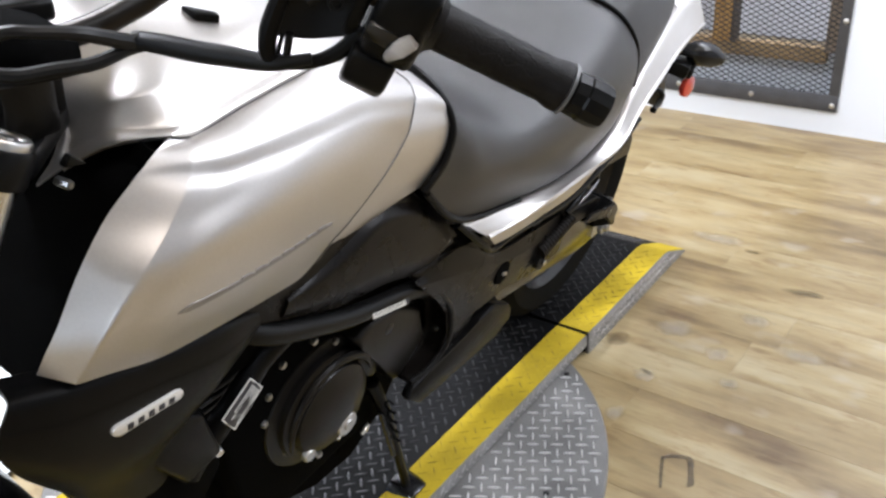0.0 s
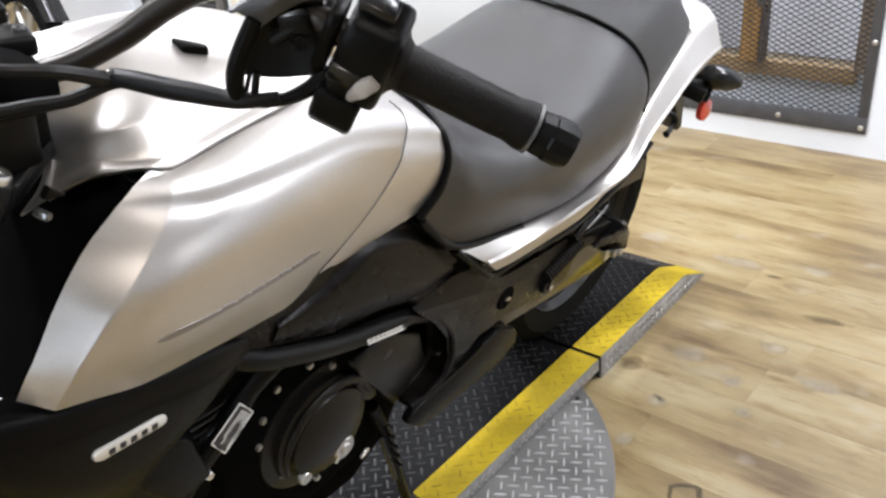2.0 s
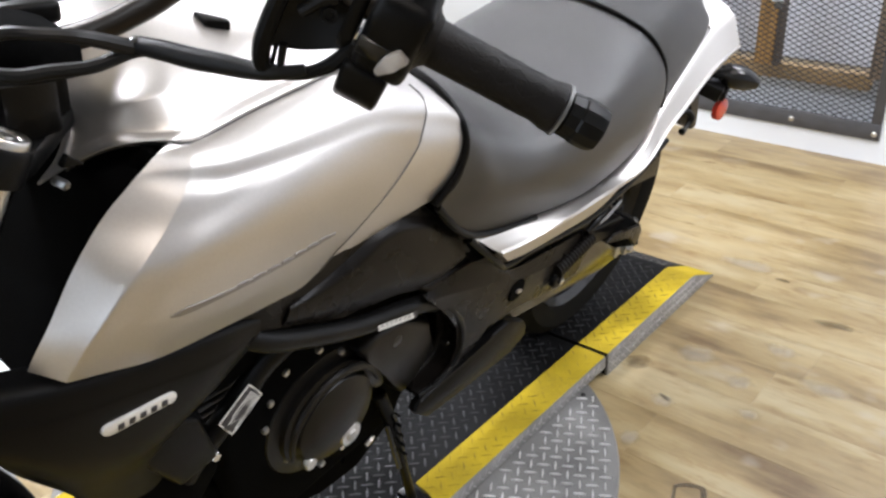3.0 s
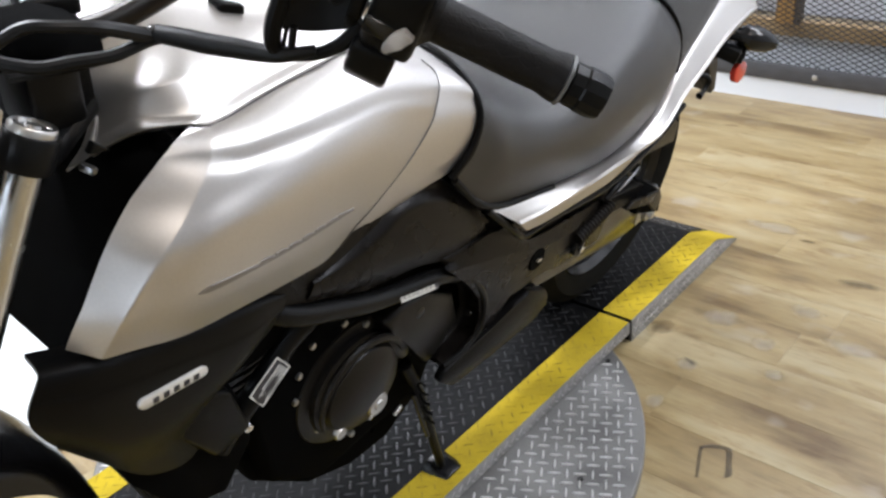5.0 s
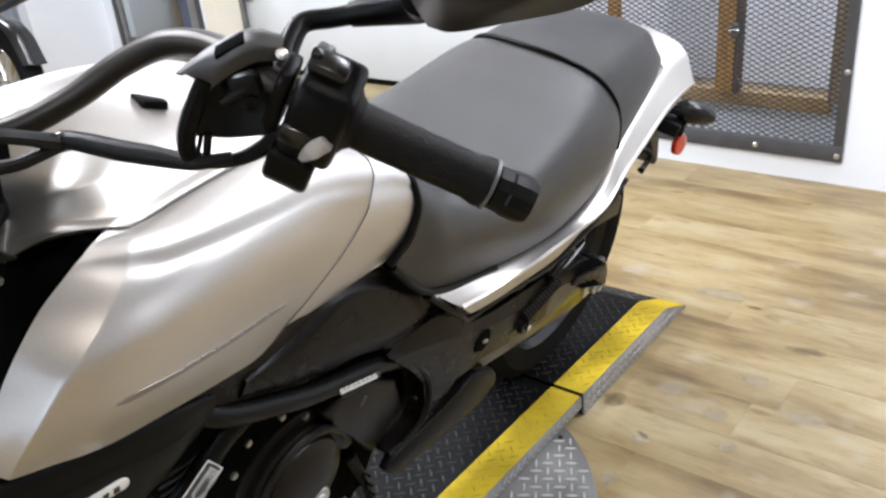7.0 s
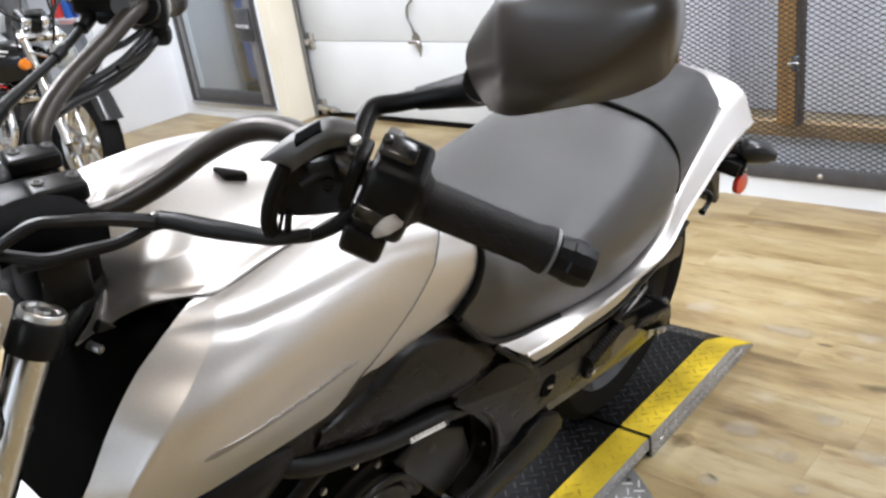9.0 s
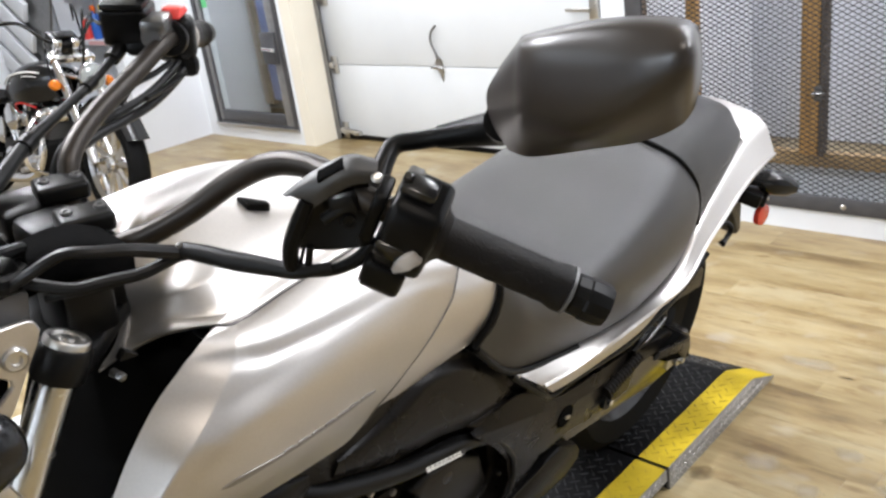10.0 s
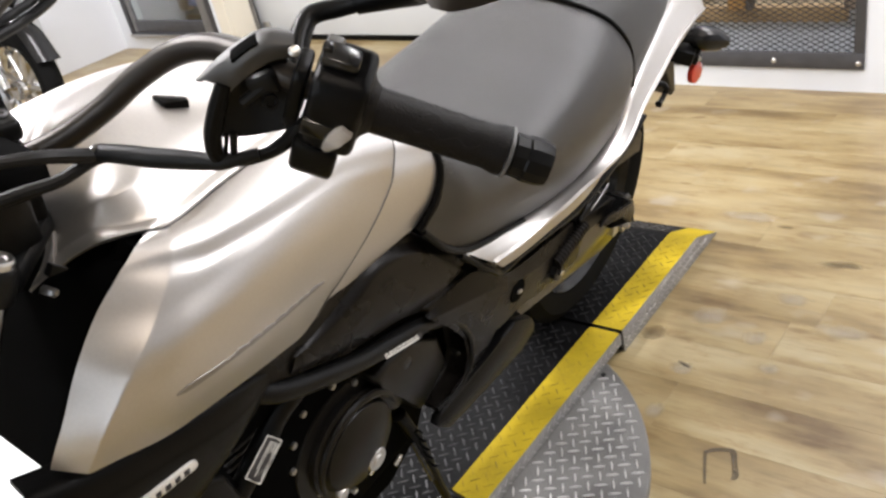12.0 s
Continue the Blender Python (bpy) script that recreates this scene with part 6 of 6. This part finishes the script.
    cp("front_mudguard", surface(half + [[(x, -y, z) for x, y, z in r] for r in reversed(half[:-1])], 4, 5, .004), BLACK_GLOSS, "glossy black mudguard")
    half = [[(-1.58 + .36 * math.cos(a), .08, .31 + .36 * math.sin(a)) for a in (radians(d) for d in (35, 70, 105, 140, 175))], [(-1.58 + .385 * math.cos(a), .05, .31 + .385 * math.sin(a)) for a in (radians(d) for d in (34, 70, 105, 140, 176))], [(-1.58 + .39 * math.cos(a), 0, .31 + .39 * math.sin(a)) for a in (radians(d) for d in (34, 70, 105, 140, 176))]]
    cp("rear_mudguard", surface(half + [[(x, -y, z) for x, y, z in r] for r in reversed(half[:-1])], 4, 5, .004), BLACK_GLOSS, "glossy black mudguard")
    half = [[(-.45, .05, .70), (-.6, .13, .68), (-.8, .14, .68), (-1.02, .07, .68)], [(-.42, .06, .78), (-.58, .155, .79), (-.8, .155, .77), (-1.05, .07, .70)], [(-.43, .05, .85), (-.58, .11, .88), (-.8, .11, .85), (-1.05, .05, .73)], [(-.44, 0, .87), (-.58, 0, .905), (-.8, 0, .88), (-1.06, 0, .74)]]
    tk = cp("fuel_tank", moved(surface(half + [[(x, -y, z) for x, y, z in r] for r in reversed(half[:-1])], 5, 5, .004), pose(0, 0, -.05)), tank_mat, "glossy fuel tank with pale pinstripe", angle=60)
    for s in (1, -1):
        cp("pinstripe", tube([(-.50, .118 * s, .795), (-.60, .142 * s, .802), (-.78, .145 * s, .780), (-.92, .115 * s, .73)], .005, 8, 5), WHITE_LABEL, "pale pinstripe", tk)
        cp("pinstripe", tube([(-.52, .128 * s, .775), (-.60, .150 * s, .778), (-.76, .152 * s, .756)], .003, 8, 5), WHITE_LABEL, "", tk)
    half = [[(-1.0, .10, .66), (-1.2, .17, .63), (-1.4, .15, .66)], [(-.98, .08, .70), (-1.2, .15, .665), (-1.42, .13, .71)], [(-.98, 0, .71), (-1.2, 0, .66), (-1.43, 0, .72)]]
    cp("seat", moved(surface(half + [[(x, -y, z) for x, y, z in r] for r in reversed(half[:-1])], 4, 5, .02), pose(0, 0, -.04)), VINYL, "black dished seat")
    cp("passenger_seat", block((-1.58, 0, .73), (.30, .20, .08), (0, 6, 0), .03, 3), VINYL, "black passenger seat")
    eng = cp("engine", merged(box(-1.05, -.55, -.13, .13, .18, .42, .04, 3)), BLACK_METAL, "black and chrome V-twin engine")
    for tilt, x in ((-24, -.66), (24, -.92)):
        cp("cylinder", moved(box(-.055, .055, -.065, .065, 0, .16), pose(x, 0, .40, 0, -tilt, 0)), DARK_STEEL, "", eng)
        for i in range(12):
            cp("fin", moved(box(-.075, .075, -.085, .085, .012 * i, .012 * i + .006, .002, 1), pose(x, 0, .40, 0, -tilt, 0)), DARK_STEEL, "", eng)
        cp("cylinder_head", moved(box(-.08, .08, -.095, .095, .148, .20, .02, 3), pose(x, 0, .40, 0, -tilt, 0)), CHROME, "", eng)
    for s in (1, -1):
        cp("engine_cover", lathe([(0, .03), (.06, .028), (.085, .015), (.09, 0), (.09, -.02)], 32, along((-.72, .13 * s, .30), (-.72, .5 * s, .30))), CHROME, "chrome engine cover", eng)
        cp("engine_cover", lathe([(0, .03), (.05, .028), (.07, .015), (.075, 0), (.075, -.02)], 32, along((-.93, .13 * s, .30), (-.93, .5 * s, .30))), CHROME, "", eng)
    for s in (1, -1):
        for x0, x1 in ((-.70, -.63), (-.74, -.70), (-.84, -.88), (-.88, -.95)):
            cp("pushrod_tube", tube([(x0, .118 * s, .36), (x1, .122 * s, .56)], .009, 10, 1), CHROME, "", eng)
        cp("horn", lathe([(0, .03), (.035, .028), (.05, .012), (.052, 0), (.04, -.02)], 24, along((-.50, .10 * s, .56), (-.42, .34 * s, .56))), CHROME, "chrome horn cover")
        cp("crash_bar", tube([(-.50, .05 * s, .60), (-.47, .20 * s, .55), (-.48, .27 * s, .42), (-.52, .24 * s, .28), (-.56, .10 * s, .22)], .013, 10, 5), CHROME, "chrome crash bar")
        cp("foot_peg", tube([(-.62, .13 * s, .27), (-.58, .26 * s, .27)], .015, 10, 1), STEEL, "foot peg")
        cp("foot_lever", tube([(-.60, .15 * s, .30), (-.50, .19 * s, .34), (-.47, .25 * s, .34)], .007, 8, 3), STEEL, "foot lever")
        cp("battery_cover", block((-1.10, .115 * s, .47), (.17, .02, .16), (0, 8, 0), .008, 2), CHROME, "chrome side cover")
        cp("brake_hose", tube([(-.42, .10 * s, .92), (-.33, .14 * s, .80), (-.26, .13 * s, .62), (-.14, .11 * s, .42)], .006, 8, 5), BLACK_PLASTIC, "black hose")
        cp("ignition_lead", tube([(-.62, .10 * s, .60), (-.70, .15 * s, .63), (-.84, .14 * s, .60)], .006, 8, 4), RED_PAINT, "red lead")
    for tilt, x in ((-24, -.66), (24, -.92)):
        cp("rocker_cover", moved(box(-.06, .06, -.07, .07, .20, .222, .008, 2), pose(x, 0, .40, 0, -tilt, 0)), CHROME, "", eng)
    cp("carburettor", block((-.79, 0, .60), (.07, .16, .06), (0, 0, 0), .012, 2), CHROME, "", eng)
    cp("air_cleaner", lathe([(0, .05), (.05, .05), (.075, .035), (.08, 0), (.08, -.02)], 32, along((-.79, -.14, .55), (-.79, -.5, .55))), CHROME, "chrome air cleaner")
    cp("frame", merged(tube([(-.42, 0, .80), (-.50, .07, .45), (-.56, .09, .17), (-1.1, .09, .17), (-1.25, .09, .45), (-1.0, .05, .66), (-.5, .02, .72)], .018, 12, 4), tube([(-1.1, .10, .30), (-1.58, .12, .31)], .02, 10, 1), tube([(-1.1, -.10, .30), (-1.58, -.12, .31)], .02, 10, 1)), BLACK_GLOSS, "black frame")
    cp("side_stand", tube([(-.95, .14, .20), (-.98, .26, .02)], .012, 10, 1), BLACK_METAL)
    cp("drive_chain", merged(*[block((-1.05 - .035 * i, .13, .20 + .001 * i), (.024, .012, .014), (0, 0, 0), .003) for i in range(14)]), STEEL, "bright chain run")
    return t


cruiser(pose(-3.43, 3.34, 0, 0, 0, 5) @ pose(0, 0, 0, -8, 0, 0), BLACK_GLOSS, "black and chrome cruiser motorcycle parked before the shelves")
cruiser(pose(-5.1, 3.15, 0, 0, 0, 10) @ pose(0, 0, 0, -6, 0, 0), RED_PAINT, "red cruiser motorcycle parked behind the black one")

sh = thing("shelf_unit", "white open shelf unit with cleaning bottles on it", "shelf")
part("side_panel", box(-7.05, -7.00, 4.80, 5.195, 0, 2.2, .003), WALL_WHITE, sh)
part("side_panel", box(-6.03, -5.98, 4.80, 5.195, 0, 2.2, .003), WALL_WHITE, sh)
part("back_panel", box(-7.00, -6.03, 5.17, 5.195, 0, 2.2), WALL_WHITE, sh)
for z in (.08, .66, 1.20, 1.70):
    part("shelf_board", box(-7.00, -6.03, 4.80, 5.17, z, z + .035, .003), WALL_WHITE, sh)
part("price_strip", box(-6.50, -6.17, 4.793, 4.799, .66, .695), LABEL_PINK, sh, "faded pink label strip")


def bottle(x, y, r, h, body, cap, label, trigger=False):
    b = thing("spray_bottle" if trigger else "bottle", label, "bottle", pose(x, y, .695), group="bottles on the shelf")
    part("body", lathe([(0, 0), (r, 0), (r * 1.03, h * .05), (r, h * .6), (r * .8, h * .75), (r * .38, h * .84), (r * .36, h * .9), (0, h * .9)], 20), body, b)
    if trigger:
        part("trigger", merged(block((0, 0, h * .97), (.055, .03, .045), (0, 0, 0), .008), block((.03, 0, h * .9), (.012, .014, .05), (0, 20, 0), .003)), cap, b)
    else:
        part("cap", lathe([(0, h * .9), (r * .45, h * .9), (r * .42, h), (0, h)], 16), cap, b)


bottle(-6.68, 4.90, .040, .20, RED_PLASTIC, WHITE_LABEL, "red bottle with a pale cap on the white shelf")
bottle(-6.49, 4.90, .045, .27, BLUE_PLASTIC, ORANGE_PLASTIC, "blue spray bottle with orange trigger on the shelf", True)
bottle(-6.37, 4.92, .045, .27, NAVY_PLASTIC, YELLOW_PLASTIC, "dark blue spray bottle with yellow trigger on the shelf", True)

st = thing("sloping_boards", "white sloping boards with grey gaps against the wall", "boards")
for i in range(6):
    part("board", moved(box(-1.6, 1.6, -.02, .02, -.085, .085, .004), pose(-8.1 + .02 * i, 4.4, .55 + .26 * i, 0, 32, 0)), WALL_WHITE, st)
part("backing", moved(box(-1.6, 1.6, .03, .05, -.9, .9), pose(-8.05, 4.42, 1.2, 0, 32, 0)), TRACK_GREY, st)


# cloth on the floor beyond the runway
CLOTH = material("white_cloth", (0.55, 0.56, 0.54), 0.8, vary=0.06, scale=12, bump=0.3, bump_scale=400)
r = random.Random(21)
sheet = [[(-1.75 + .115 * i + r.uniform(-.012, .012), 1.15 + .15 * j + r.uniform(-.015, .015), .010 + r.uniform(-.004, .009)) for i in range(10)] for j in range(8)]
solid("cloth_sheet", surface(sheet, 3, 3, .003), CLOTH, "rumpled white cloth sheet lying on the floor beside the runway", "cloth")

# ---- floor planks ----
def plank_material():
    m = bpy.data.materials.new("vinyl_plank")
    m.use_nodes = True
    nt = m.node_tree
    b = nt.nodes["Principled BSDF"]

    def node(kind, **kw):
        n = nt.nodes.new(kind)
        for key, value in kw.items():
            n.inputs[key].default_value = value
        return n
    geo = node("ShaderNodeNewGeometry")
    info = node("ShaderNodeObjectInfo")
    add = nt.nodes.new("ShaderNodeMath")
    add.operation = "ADD"
    link(nt, geo.outputs["Random Per Island"], add.inputs[0])
    link(nt, info.outputs["Random"], add.inputs[1])
    off = nt.nodes.new("ShaderNodeCombineXYZ")
    mul = nt.nodes.new("ShaderNodeMath")
    mul.operation = "MULTIPLY"
    mul.inputs[1].default_value = 37.0
    link(nt, add.outputs[0], mul.inputs[0])
    link(nt, mul.outputs[0], off.inputs["X"])
    link(nt, mul.outputs[0], off.inputs["Z"])
    shift = nt.nodes.new("ShaderNodeVectorMath")
    shift.operation = "ADD"
    link(nt, geo.outputs["Position"], shift.inputs[0])
    link(nt, off.outputs[0], shift.inputs[1])

    def stretched(sx, sy, scale, detail, rough=0.55, src=shift.outputs[0]):
        mp = nt.nodes.new("ShaderNodeMapping")
        mp.inputs["Scale"].default_value = (sx, sy, 1)
        link(nt, src, mp.inputs["Vector"])
        n = node("ShaderNodeTexNoise", Scale=scale, Detail=detail, Roughness=rough)
        link(nt, mp.outputs["Vector"], n.inputs["Vector"])
        return n.outputs["Fac"]

    def ramp(fac, stops):
        r = nt.nodes.new("ShaderNodeValToRGB")
        e = r.color_ramp.elements
        while len(e) < len(stops):
            e.new(0.5)
        for el, (p, c) in zip(e, stops):
            el.position, el.color = p, (*c, 1)
        link(nt, fac, r.inputs["Fac"])
        return r.outputs["Color"]

    def mix(kind, fac, a, c):
        x = nt.nodes.new("ShaderNodeMix")
        x.data_type, x.blend_type = "RGBA", kind
        if isinstance(fac, float):
            x.inputs["Factor"].default_value = fac
        else:
            link(nt, fac, x.inputs["Factor"])
        link(nt, a, x.inputs["A"])
        link(nt, c, x.inputs["B"])
        return x.outputs["Result"]
    broad = stretched(0.55, 2.2, 4.0, 5)
    grain = stretched(1.0, 8.0, 4.5, 8, 0.62)
    base = ramp(broad, [(0.32, (0.154, 0.107, 0.051)), (0.43, (0.236, 0.176, 0.085)), (0.55, (0.296, 0.234, 0.124)), (0.68, (0.335, 0.283, 0.172))])
    streak = ramp(grain, [(0.32, (0.50, 0.44, 0.36)), (0.48, (0.92, 0.91, 0.89)), (0.7, (1.08, 1.08, 1.08))])
    col = mix("MULTIPLY", 0.42, base, streak)
    fine = stretched(2.5, 45.0, 5.0, 4, 0.6)
    hair = ramp(fine, [(0.30, (0.74, 0.70, 0.64)), (0.5, (1.0, 1.0, 1.0)), (0.75, (1.10, 1.10, 1.10))])
    col = mix("MULTIPLY", 0.4, col, hair)
    blotch = stretched(3.0, 9.0, 2.8, 6, 0.7)
    warm = ramp(blotch, [(0.30, (0.60, 0.44, 0.26)), (0.46, (1.0, 0.98, 0.95)), (1.0, (1.02, 1.02, 1.02))])
    col = mix("MULTIPLY", 0.6, col, warm)
    tone = ramp(add.outputs[0], [(0.0, (0.82, 0.78, 0.72)), (0.5, (1.0, 1.0, 1.0)), (1.0, (0.92, 0.90, 0.88))])
    col = mix("MULTIPLY", 0.22, col, tone)
    # knots
    kn = stretched(2.2, 5.0, 3.3, 1, 0.3)
    knots = ramp(kn, [(0.0, (1, 1, 1)), (0.735, (1, 1, 1)), (0.80, (0.55, 0.45, 0.33)), (1.0, (0.35, 0.27, 0.2))])
    col = mix("MULTIPLY", 0.8, col, knots)
    # worn pale scuffs and grime over several planks
    dirt = stretched(1.0, 1.0, 1.7, 6, 0.6, geo.outputs["Position"])
    grime = ramp(dirt, [(0.30, (0.56, 0.50, 0.42)), (0.50, (0.96, 0.95, 0.93)), (0.66, (1.06, 1.07, 1.08)), (1.0, (1.1, 1.12, 1.14))])
    col = mix("MULTIPLY", 0.8, col, grime)
    sc = stretched(1.2, 1.6, 5.5, 2, 0.5, geo.outputs["Position"])
    scuff = ramp(sc, [(0.0, (0, 0, 0)), (0.62, (0, 0, 0)), (0.72, (0.35, 0.35, 0.35)), (1.0, (0.6, 0.6, 0.6))])
    pale = nt.nodes.new("ShaderNodeRGB")
    pale.outputs[0].default_value = (0.36, 0.335, 0.29, 1)
    col = mix("MIX", scuff, col, pale.outputs[0])
    link(nt, col, b.inputs["Base Color"])
    rr = nt.nodes.new("ShaderNodeMapRange")
    rr.inputs["To Min"].default_value, rr.inputs["To Max"].default_value = 0.24, 0.44
    link(nt, dirt, rr.inputs["Value"])
    link(nt, rr.outputs["Result"], b.inputs["Roughness"])
    bp_ = nt.nodes.new("ShaderNodeBump")
    bp_.inputs["Strength"].default_value, bp_.inputs["Distance"].default_value = 0.18, 0.001
    link(nt, grain, bp_.inputs["Height"])
    link(nt, bp_.outputs["Normal"], b.inputs["Normal"])
    return m


PLANK_MAT = plank_material()
PW, PL, GAP = 0.152, 1.22, 0.0003
rng = random.Random(7)
whole = finish(box(-PL / 2 + GAP, PL / 2 - GAP, -PW / 2 + GAP, PW / 2 - GAP, -0.006, 0.0), "plank", PLANK_MAT)
rest_v, rest_f, count = [], [], 0
row = 0
y = -3.9
while y < 5.6:
    x = -7.4 - rng.random() * PL
    while x < 4.0:
        cx, cy = x + PL / 2, y + PW / 2
        near_side = -3.2 < cx < 2.6 and 1.2 < cy < 5.05
        if near_side and count < 300:
            ob = new("plank", whole)
            ob.location = (cx, cy, 0)
            ob.parent = FLOOR
            count += 1
        else:
            o = len(rest_v)
            for dx in (GAP, min(PL, 3.99 - x) - GAP):
                for dy in (GAP, PW - GAP):
                    for z in (-0.006, 0.0):
                        rest_v.append((x + dx, y + dy, z))
            rest_f += [tuple(o + i for i in f) for f in ((0, 1, 3, 2), (4, 6, 7, 5), (0, 4, 5, 1), (2, 3, 7, 6), (0, 2, 6, 4), (1, 5, 7, 3))]
        x += PL
    y += PW
    row += 1
me = bpy.data.meshes.new("planks")
me.from_pydata(rest_v, [], rest_f)
me.materials.append(PLANK_MAT)
ob = new("planks", me)
ob.parent = FLOOR
ob["kind"] = "stuff"
# marks on the floor
def scuff_material(name, colour):
    """A worn patch that fades out towards its rim."""
    m = material(name, colour, 0.5, vary=0.25, scale=30)
    nt = m.node_tree
    tc = nt.nodes.new("ShaderNodeTexCoord")
    sub = nt.nodes.new("ShaderNodeVectorMath")
    sub.operation = "SUBTRACT"
    sub.inputs[1].default_value = (0.5, 0.5, 0.5)
    link(nt, tc.outputs["Generated"], sub.inputs[0])
    flat = nt.nodes.new("ShaderNodeVectorMath")
    flat.operation = "MULTIPLY"
    flat.inputs[1].default_value = (1, 1, 0)
    link(nt, sub.outputs[0], flat.inputs[0])
    dist = nt.nodes.new("ShaderNodeVectorMath")
    dist.operation = "LENGTH"
    link(nt, flat.outputs[0], dist.inputs[0])
    cloud = nt.nodes.new("ShaderNodeTexNoise")
    cloud.inputs["Scale"].default_value = 4.0
    cloud.inputs["Detail"].default_value = 6
    link(nt, tc.outputs["Generated"], cloud.inputs["Vector"])
    both = nt.nodes.new("ShaderNodeMath")
    both.operation = "MULTIPLY_ADD"
    both.inputs[1].default_value = 0.9
    link(nt, cloud.outputs["Fac"], both.inputs[0])
    link(nt, dist.outputs["Value"], both.inputs[2])
    fade = nt.nodes.new("ShaderNodeMapRange")
    fade.inputs["From Min"].default_value, fade.inputs["From Max"].default_value = 0.92, 0.50
    fade.inputs["To Min"].default_value, fade.inputs["To Max"].default_value = 0.0, 0.32
    link(nt, both.outputs[0], fade.inputs["Value"])
    link(nt, fade.outputs["Result"], nt.nodes["Principled BSDF"].inputs["Alpha"])
    return m


STAIN = scuff_material("floor_scuff", (0.46, 0.40, 0.30))
STAIN_BROWN = scuff_material("floor_stain", (0.13, 0.085, 0.04))
STAIN_DARK = material("floor_mark", (0.11, 0.085, 0.06), 0.6, vary=0.4, scale=60)


def blot(name, cx, cy, rx, ry, turn, mat, label, seed):
    r = random.Random(seed)
    bm = bmesh.new()
    n = 28
    ring = []
    for k in range(n):
        a = 2 * math.pi * k / n
        f = 0.75 + 0.35 * r.random()
        ring.append(bm.verts.new((rx * f * math.cos(a), ry * f * math.sin(a), 0.0004)))
    top = bm.faces.new(ring)
    ext = bmesh.ops.extrude_face_region(bm, geom=[top])
    for v in ext["geom"]:
        if isinstance(v, bmesh.types.BMVert):
            v.co.z = 0.0009
    ob = part(name, moved(bm, pose(cx, cy, 0, 0, 0, turn)), mat, FLOOR, label)
    return ob


blot("scuff", 0.262, 3.053, 0.066, 0.040, 25, STAIN, "pale worn patch", 11)
blot("scuff", 0.385, 3.004, 0.040, 0.030, 40, STAIN, "pale worn patch", 12)
blot("scuff", 0.274, 2.838, 0.034, 0.026, 20, STAIN, "pale worn patch", 3)
blot("scuff", 0.275, 2.681, 0.034, 0.024, 60, STAIN, "pale worn patch", 9)
blot("scuff", 0.419, 3.184, 0.050, 0.030, -10, STAIN, "pale worn patch", 13)
blot("scuff", 0.452, 2.905, 0.030, 0.022, 15, STAIN, "pale worn patch", 14)
blot("scuff", 0.552, 3.092, 0.080, 0.030, 5, STAIN, "pale worn patch", 15)
blot("scuff", 0.189, 3.552, 0.100, 0.035, 8, STAIN, "pale worn patch", 16)
blot("scratch", 0.274, 2.851, .020, .004, -25, STAIN_DARK, "dark scratch", 4)
blot("stain", 0.482, 3.370, 0.075, 0.020, 12, STAIN_BROWN, "brown stain", 21)
blot("stain", 0.293, 3.518, 0.030, 0.008, 10, STAIN_BROWN, "brown stain", 22)
blot("stain", 0.155, 2.939, 0.050, 0.030, 40, STAIN_BROWN, "brown stain", 23)
SMUDGE = material("floor_smudge", (0.10, 0.078, 0.055), 0.6, vary=0.4, scale=60)
fade_nt = SMUDGE.node_tree
patchy = fade_nt.nodes.new("ShaderNodeTexNoise")
patchy.inputs["Scale"].default_value, patchy.inputs["Detail"].default_value = 45.0, 4
thin = fade_nt.nodes.new("ShaderNodeMapRange")
thin.inputs["From Min"].default_value, thin.inputs["From Max"].default_value, thin.inputs["To Max"].default_value = 0.42, 0.62, 0.8
link(fade_nt, patchy.outputs["Fac"], thin.inputs["Value"])
link(fade_nt, thin.outputs["Result"], fade_nt.nodes["Principled BSDF"].inputs["Alpha"])
corners = [(.452, 2.525), (.424, 2.598), (.426, 2.610), (.440, 2.622), (.462, 2.630), (.472, 2.626), (.486, 2.594), (.497, 2.568), (.494, 2.556)]
bm = tube([(x, y, 0) for x, y in corners], [.003, .004, .005, .006, .006, .007, .006, .007, .003], 8, 5)
part("adhesive_mark", moved(bm, Matrix.Translation((0, 0, .0005)) @ Matrix.Diagonal((1, 1, .04, 1))), SMUDGE, FLOOR, "dark square adhesive mark")
